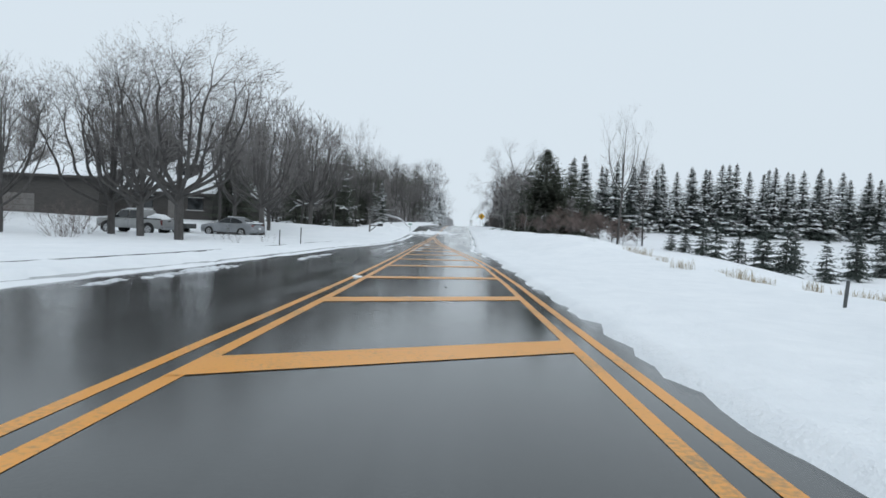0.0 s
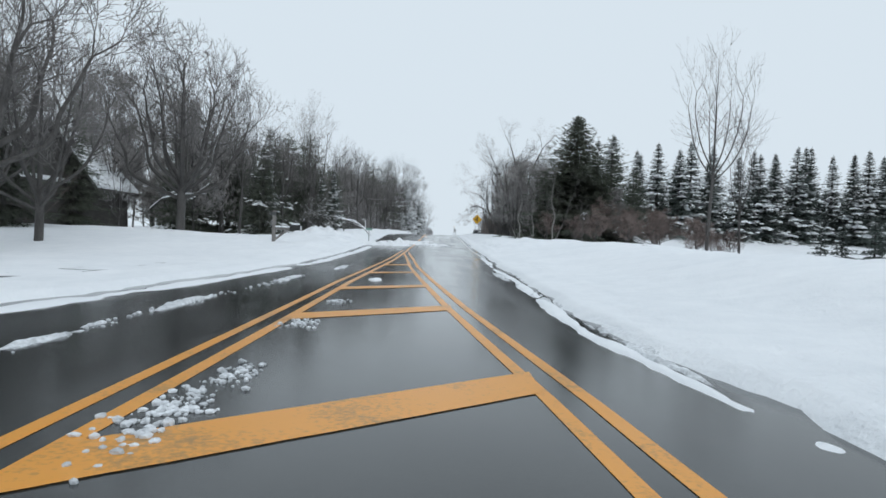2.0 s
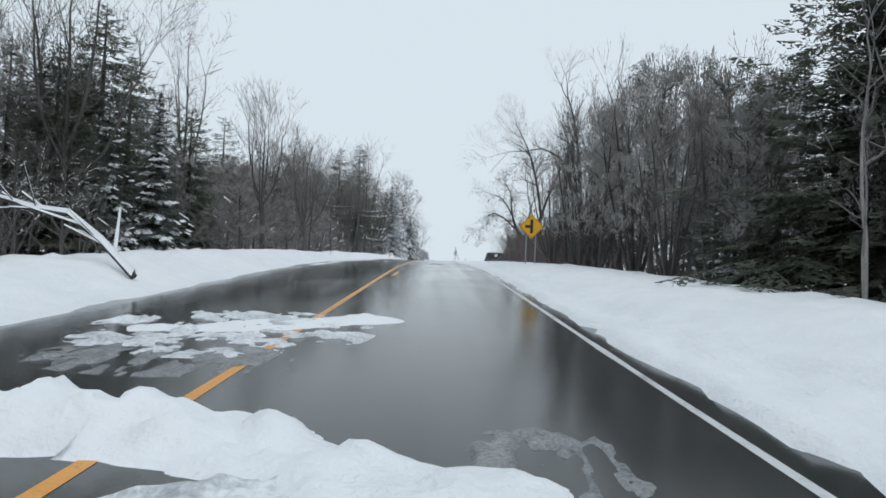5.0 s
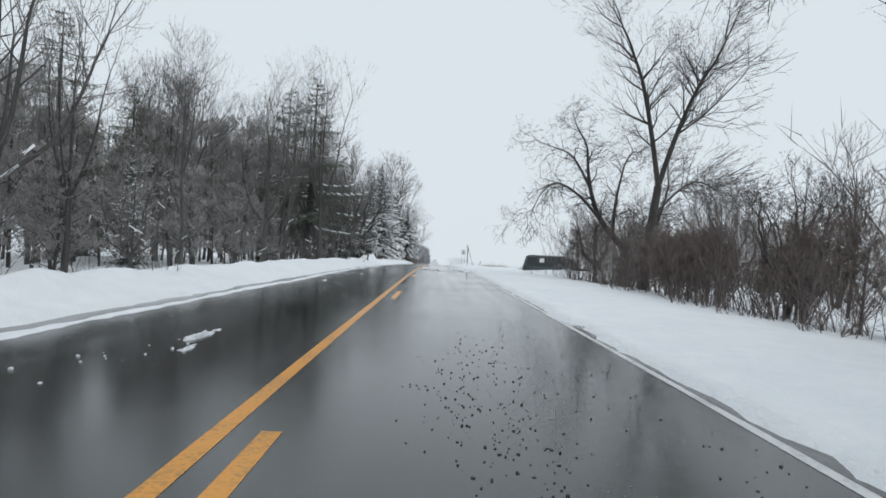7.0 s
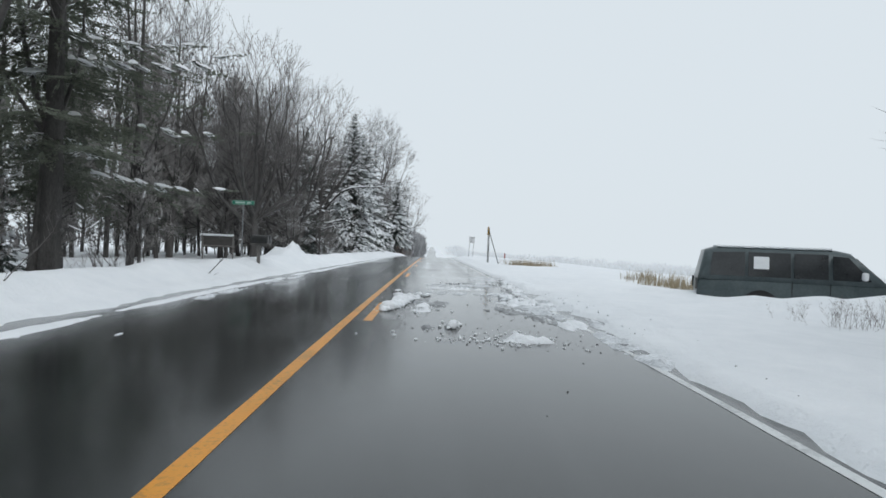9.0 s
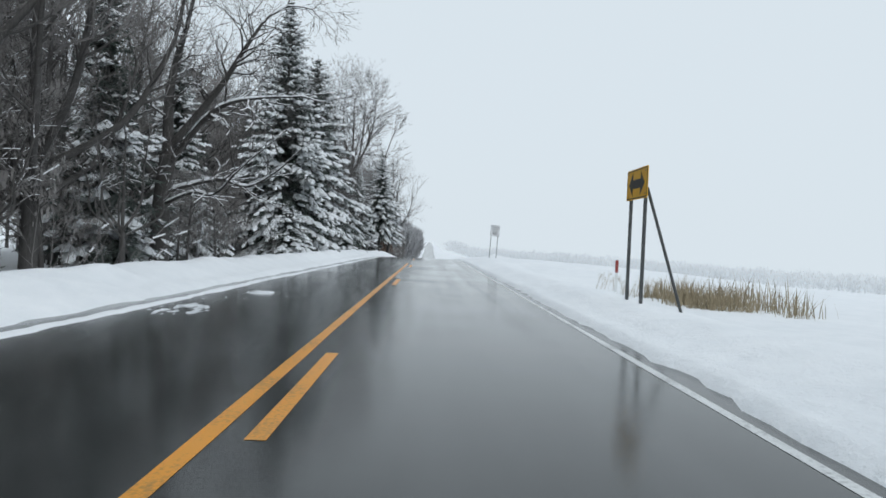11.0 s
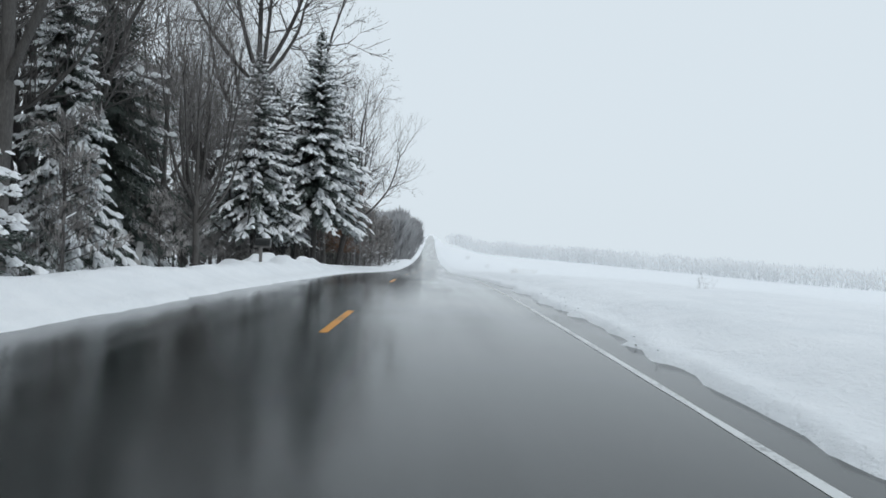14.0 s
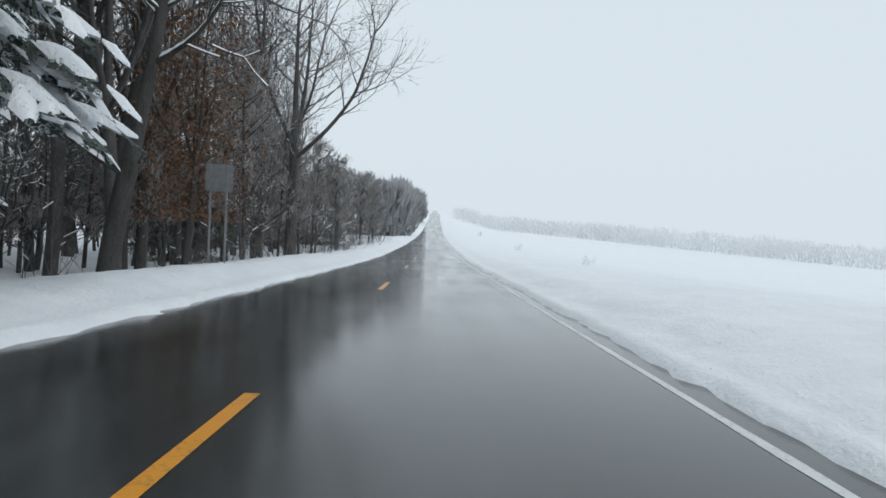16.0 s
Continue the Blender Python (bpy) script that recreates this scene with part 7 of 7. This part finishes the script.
snow_blocks([(-0.25, 150.6, 0.0, 152.6, 0.07, 60, 0.15), (0.0, 152.2, 0.35, 154.4, 0.10, 45, 0.09), (-0.45, 154.9, -0.3, 155.4, 0.06, 8, 0.06)], 5, "heap of rounded white snow lumps on the lane")
snow_blocks([(0.72, 148.7, 0.95, 148.9, 0.06, 9, 0.10), (2.4, 154.8, 2.8, 151.6, 0.16, 50, 0.10), (2.8, 157.5, 3.2, 163.0, 0.14, 50, 0.08), (1.0, 159.2, 2.5, 159.5, 0.06, 40, 0.07)], 6, "scattered lumps of snow and ice on the lane")
snow_blocks([(-3.2, 73.3, -1.8, 73.0, 0.20, 34, 0.06), (-1.2, 74.3, -0.6, 74.0, 0.10, 12, 0.08), (0.05, 72.9, 0.1, 73.0, 0.02, 1, 0.09), (2.9, 76.0, 3.1, 74.4, 0.10, 26, 0.10), (1.2, 76.2, 1.9, 75.9, 0.12, 14, 0.05)], 7, "crumbled lumps of snow beside the ridge")
for x, y, sx, sy, seed in ((1.95, 151.6, 1.0, 1.7, 171), (2.55, 150.4, 0.8, 1.9, 172), (2.55, 155.6, 0.5, 3.2, 173), (1.75, 159.3, 2.2, 0.6, 174), (3.0, 161.0, 0.5, 3.6, 175), (0.55, 152.4, 0.8, 1.6, 176), (0.5, 148.6, 0.3, 0.3, 177), (0.4, 75.6, 3.0, 1.1, 178), (1.6, 77.2, 1.2, 1.2, 179), (-1.6, 79.6, 2.6, 1.6, 180)):
    slush_patch("slush_patch", x, y, sx, sy, 0.03, seed, "dark wet grey slush spread on the asphalt", WET_SLUSH, 2.4)
crumbs("road_debris", GRAVEL, [(1.15, 113.2, 0.28, 1.0, 150), (1.1, 110.3, 0.30, 0.8, 220), (0.7, 111.6, 0.25, 0.8, 60), (2.2, 113.5, 0.25, 2.2, 160), (2.65, 110.6, 0.2, 1.0, 60), (1.5, 148.5, 0.8, 1.5, 90), (2.6, 151.5, 0.5, 3.5, 160), (0.9, 187.5, 0.4, 0.5, 45), (0.6, 75.6, 0.8, 0.6, 90), (1.6, 270, 0.5, 4, 4)], 0.0085, 1, "scattered dark gravel on the wet lane", "gravel")
crumbs("road_stones", GRAVEL, [(0.23, 17.1, 0.02, 0.02, 1), (1.43, 14.8, 0.02, 0.02, 1), (1.66, 23.1, 0.02, 0.02, 1), (-3.27, 26.0, 0.02, 0.02, 1), (1.02, 17.9, 0.5, 2.0, 3)], 0.013, 6, "dark stones lying on the painted median", "stone")
crumbs("slush_crumbs", SLUSH, [(-0.5, 35.5, 0.09, 0.32, 170), (-0.45, 36.4, 0.08, 0.2, 60), (-0.56, 38.8, 0.08, 0.18, 70), (-0.57, 41.1, 0.07, 0.16, 60), (-2.36, 40.0, 0.06, 1.2, 70), (-2.26, 44.9, 0.06, 0.9, 50), (-2.28, 36.4, 0.06, 1.0, 60), (-1.9, 50.4, 0.06, 0.7, 40)], 0.022, 8, "crumbled grey-white slush on the wet asphalt", "snow")
crumbs("snow_crumbs", SNOW, [(1.4, 147.6, 0.5, 0.25, 120), (2.5, 153.0, 0.4, 1.2, 160), (2.8, 158.5, 0.25, 1.6, 120), (0.4, 151.2, 0.2, 0.5, 70), (-1.0, 75.0, 1.7, 1.0, 60), (0.1, 151.3, 0.35, 1.0, 40), (1.2, 148.2, 0.7, 0.3, 40), (-2.5, 112.5, 0.25, 0.8, 14), (3.3, 152.0, 0.3, 2.5, 40), (-3.0, 184.0, 0.5, 0.8, 14), (3.5, 238.5, 0.2, 3.0, 90), (3.3, 214.0, 0.12, 7.0, 60), (3.35, 252.0, 0.14, 4.0, 40), (-0.42, 199.96, 0.02, 0.02, 1), (-2.4, 129, 0.4, 3, 5), (2.0, 160.0, 1.0, 2.0, 40), (0.2, 70.0, 0.8, 2.0, 5), (4.3, 73.5, 0.6, 2.5, 60)], 0.02, 2, "small crumbs of snow scattered on the asphalt", "snow")


def edge_strip(x_off, y0, y1, width, seed, gap, edge=None):
    """A ragged strip of snow left along the edge of the carriageway."""
    v, f, low = [], [], []
    n, m = int((y1 - y0) / 0.22), 6
    for j in range(n + 1):
        y = y0 + (y1 - y0) * j / n
        xc = table(edge or LEFT_EDGE, y) + x_off + 0.10 * wob(0, y, 0.16, seed)
        for i in range(m + 1):
            u = i / m * 2 - 1
            x = xc + u * width
            q = 0.75 * (1 - u * u) + 0.8 * wob(x, y, 0.5, seed) + 0.5 * wob(x, y, 2.5, seed + 1) - gap
            q = min(q - max(0.0, 1.2 - min(y - y0, y1 - y)), 3 * (1 - u * u))
            low.append(q < -0.1)
            v.append((x, y, road_z(y) + (0.03 * min(1, q * 1.5) + 0.002 if q > 0 else q * 0.1)))
    for j in range(n):
        for i in range(m):
            c = (j * (m + 1) + i, j * (m + 1) + i + 1, (j + 1) * (m + 1) + i + 1, (j + 1) * (m + 1) + i)
            if not all(low[k] for k in c):
                f.append(c)
    tagged(new("snow_strip", mesh_of("snow_strip", v, f, SNOW, True)), "ragged strip of snow left along the road edge", "snow", kind="stuff")


edge_strip(0.42, 98, 160, 0.18, 3, 0.34)
edge_strip(0.40, 160, 224, 0.17, 9, 0.25)
edge_strip(0.45, 6, 50, 0.22, 15, 0.15)
edge_strip(0.45, 50, 72, 0.25, 19, 0.25)
edge_strip(-0.22, 30, 62, 0.14, 27, 0.45, RIGHT_EDGE)

# ---------------------------------------------------------------- dry grass and weeds


def tuft(seed, height, n, spread_r):
    rng = random.Random(seed)
    v, f = [], []
    for _ in range(n):
        p = Vector((rng.gauss(0, spread_r), rng.gauss(0, spread_r), -0.1))
        d = Vector((rng.gauss(0, 0.22), rng.gauss(0, 0.22), 1)).normalized()
        h = height * rng.uniform(0.5, 1.1)
        side = Vector((-d.y, d.x, 0))
        side = (side.normalized() if side.length > 1e-3 else Vector((1, 0, 0))) * 0.008
        mid, tip = p + d * h * 0.6, p + d * h + Vector((d.x, d.y, 0)) * h * 0.35
        b = len(v)
        v += [tuple(p - side), tuple(p + side), tuple(mid + side), tuple(mid - side), tuple(tip)]
        f += [(b, b + 1, b + 2, b + 3), (b + 3, b + 2, b + 4)]
    return mesh_of("grass_blades", v, f, GRASS)


TUFTS = [tuft(1, 0.55, 60, 0.22), tuft(2, 0.7, 70, 0.30), tuft(3, 0.4, 40, 0.25)]
STALKS = shrub(96, 0.9, 6, 0.6, GRASS, False, 0)
WEED = shrub(95, 0.9, 7, 0.5, BRUSH, False, 1)
grass_rng = random.Random(9)


def grass_at(x, y, s=1.0):
    ob = new("grass_tuft", TUFTS[grass_rng.randrange(3)])
    ob.matrix_basis = pose(x, y, land(x, y), 0, 0, grass_rng.uniform(0, 360)) @ Matrix.Scale(s, 4)
    tagged(ob, "tufts of dry yellow grass sticking out of snow", "grass", "dry grass tufts", "stuff")


def weed_at(x, y, s=1.0):
    root = thing("weed", pose(x, y, land(x, y), 0, 0, grass_rng.uniform(0, 360)) @ Matrix.Scale(s, 4), "thin dry brown weed stalks sticking out of snow", "weed", "dry weeds")
    part("stalk", WEED["stem"], root)["kind"] = "stuff"


for k in range(26):
    grass_at(9.5 + grass_rng.uniform(-1.6, 3.0) + 0.12 * k, 16 + 1.1 * k + grass_rng.uniform(-0.8, 0.8), grass_rng.uniform(0.6, 1.0))
for k in range(34):
    x = grass_rng.uniform(-0.9, 1.4)
    grass_at(8.4 + x, 190.6 - 0.6 * x + grass_rng.uniform(-2.0, 2.2), grass_rng.uniform(0.8, 1.5))
for k in range(14):
    grass_at(9.6 + grass_rng.uniform(-0.9, 0.9), 163.5 + grass_rng.uniform(-1, 2), grass_rng.uniform(0.8, 1.3))
for x, y, s in ((7.2, 150.0, 0.6), (7.6, 150.3, 0.7), (7.9, 150.1, 0.6), (8.3, 150.7, 0.7), (7.1, 151.0, 0.5), (8.9, 150.4, 0.8), (11.2, 63.0, 0.9), (14, 62, 1.0), (16.5, 66.0, 1.1), (-9.5, 34.0, 0.9), (-8.6, 36.5, 0.8), (-11.5, 38.2, 1.0),
                (11.0, 300.0, 0.9), (10.5, 331.0, 1.1), (13.0, 430.0, 2.0), (-9.5, 146.5, 1.0), (-8.2, 155.8, 1.0), (-8.9, 158.0, 1.1), (10.0, 245.0, 0.6)):
    weed_at(x, y, s)
for x, y, s in ((6.3, 195.2, 1.0), (6.7, 195.0, 0.9), (7.0, 194.7, 0.8), (7.3, 193.2, 0.9), (7.6, 192.4, 0.9), (5.2, 256.8, 0.4), (5.6, 257.4, 0.45), (6.3, 258.6, 0.5), (6.5, 259.6, 0.5), (5.9, 257.9, 0.4)):
    root = thing("weed", pose(x, y, land(x, y), 0, 0, grass_rng.uniform(0, 360)) @ Matrix.Scale(s, 4), "few thin dry stalks sticking out of snow", "weed", "dry weeds")
    part("stalk", STALKS["stem"], root)["kind"] = "stuff"
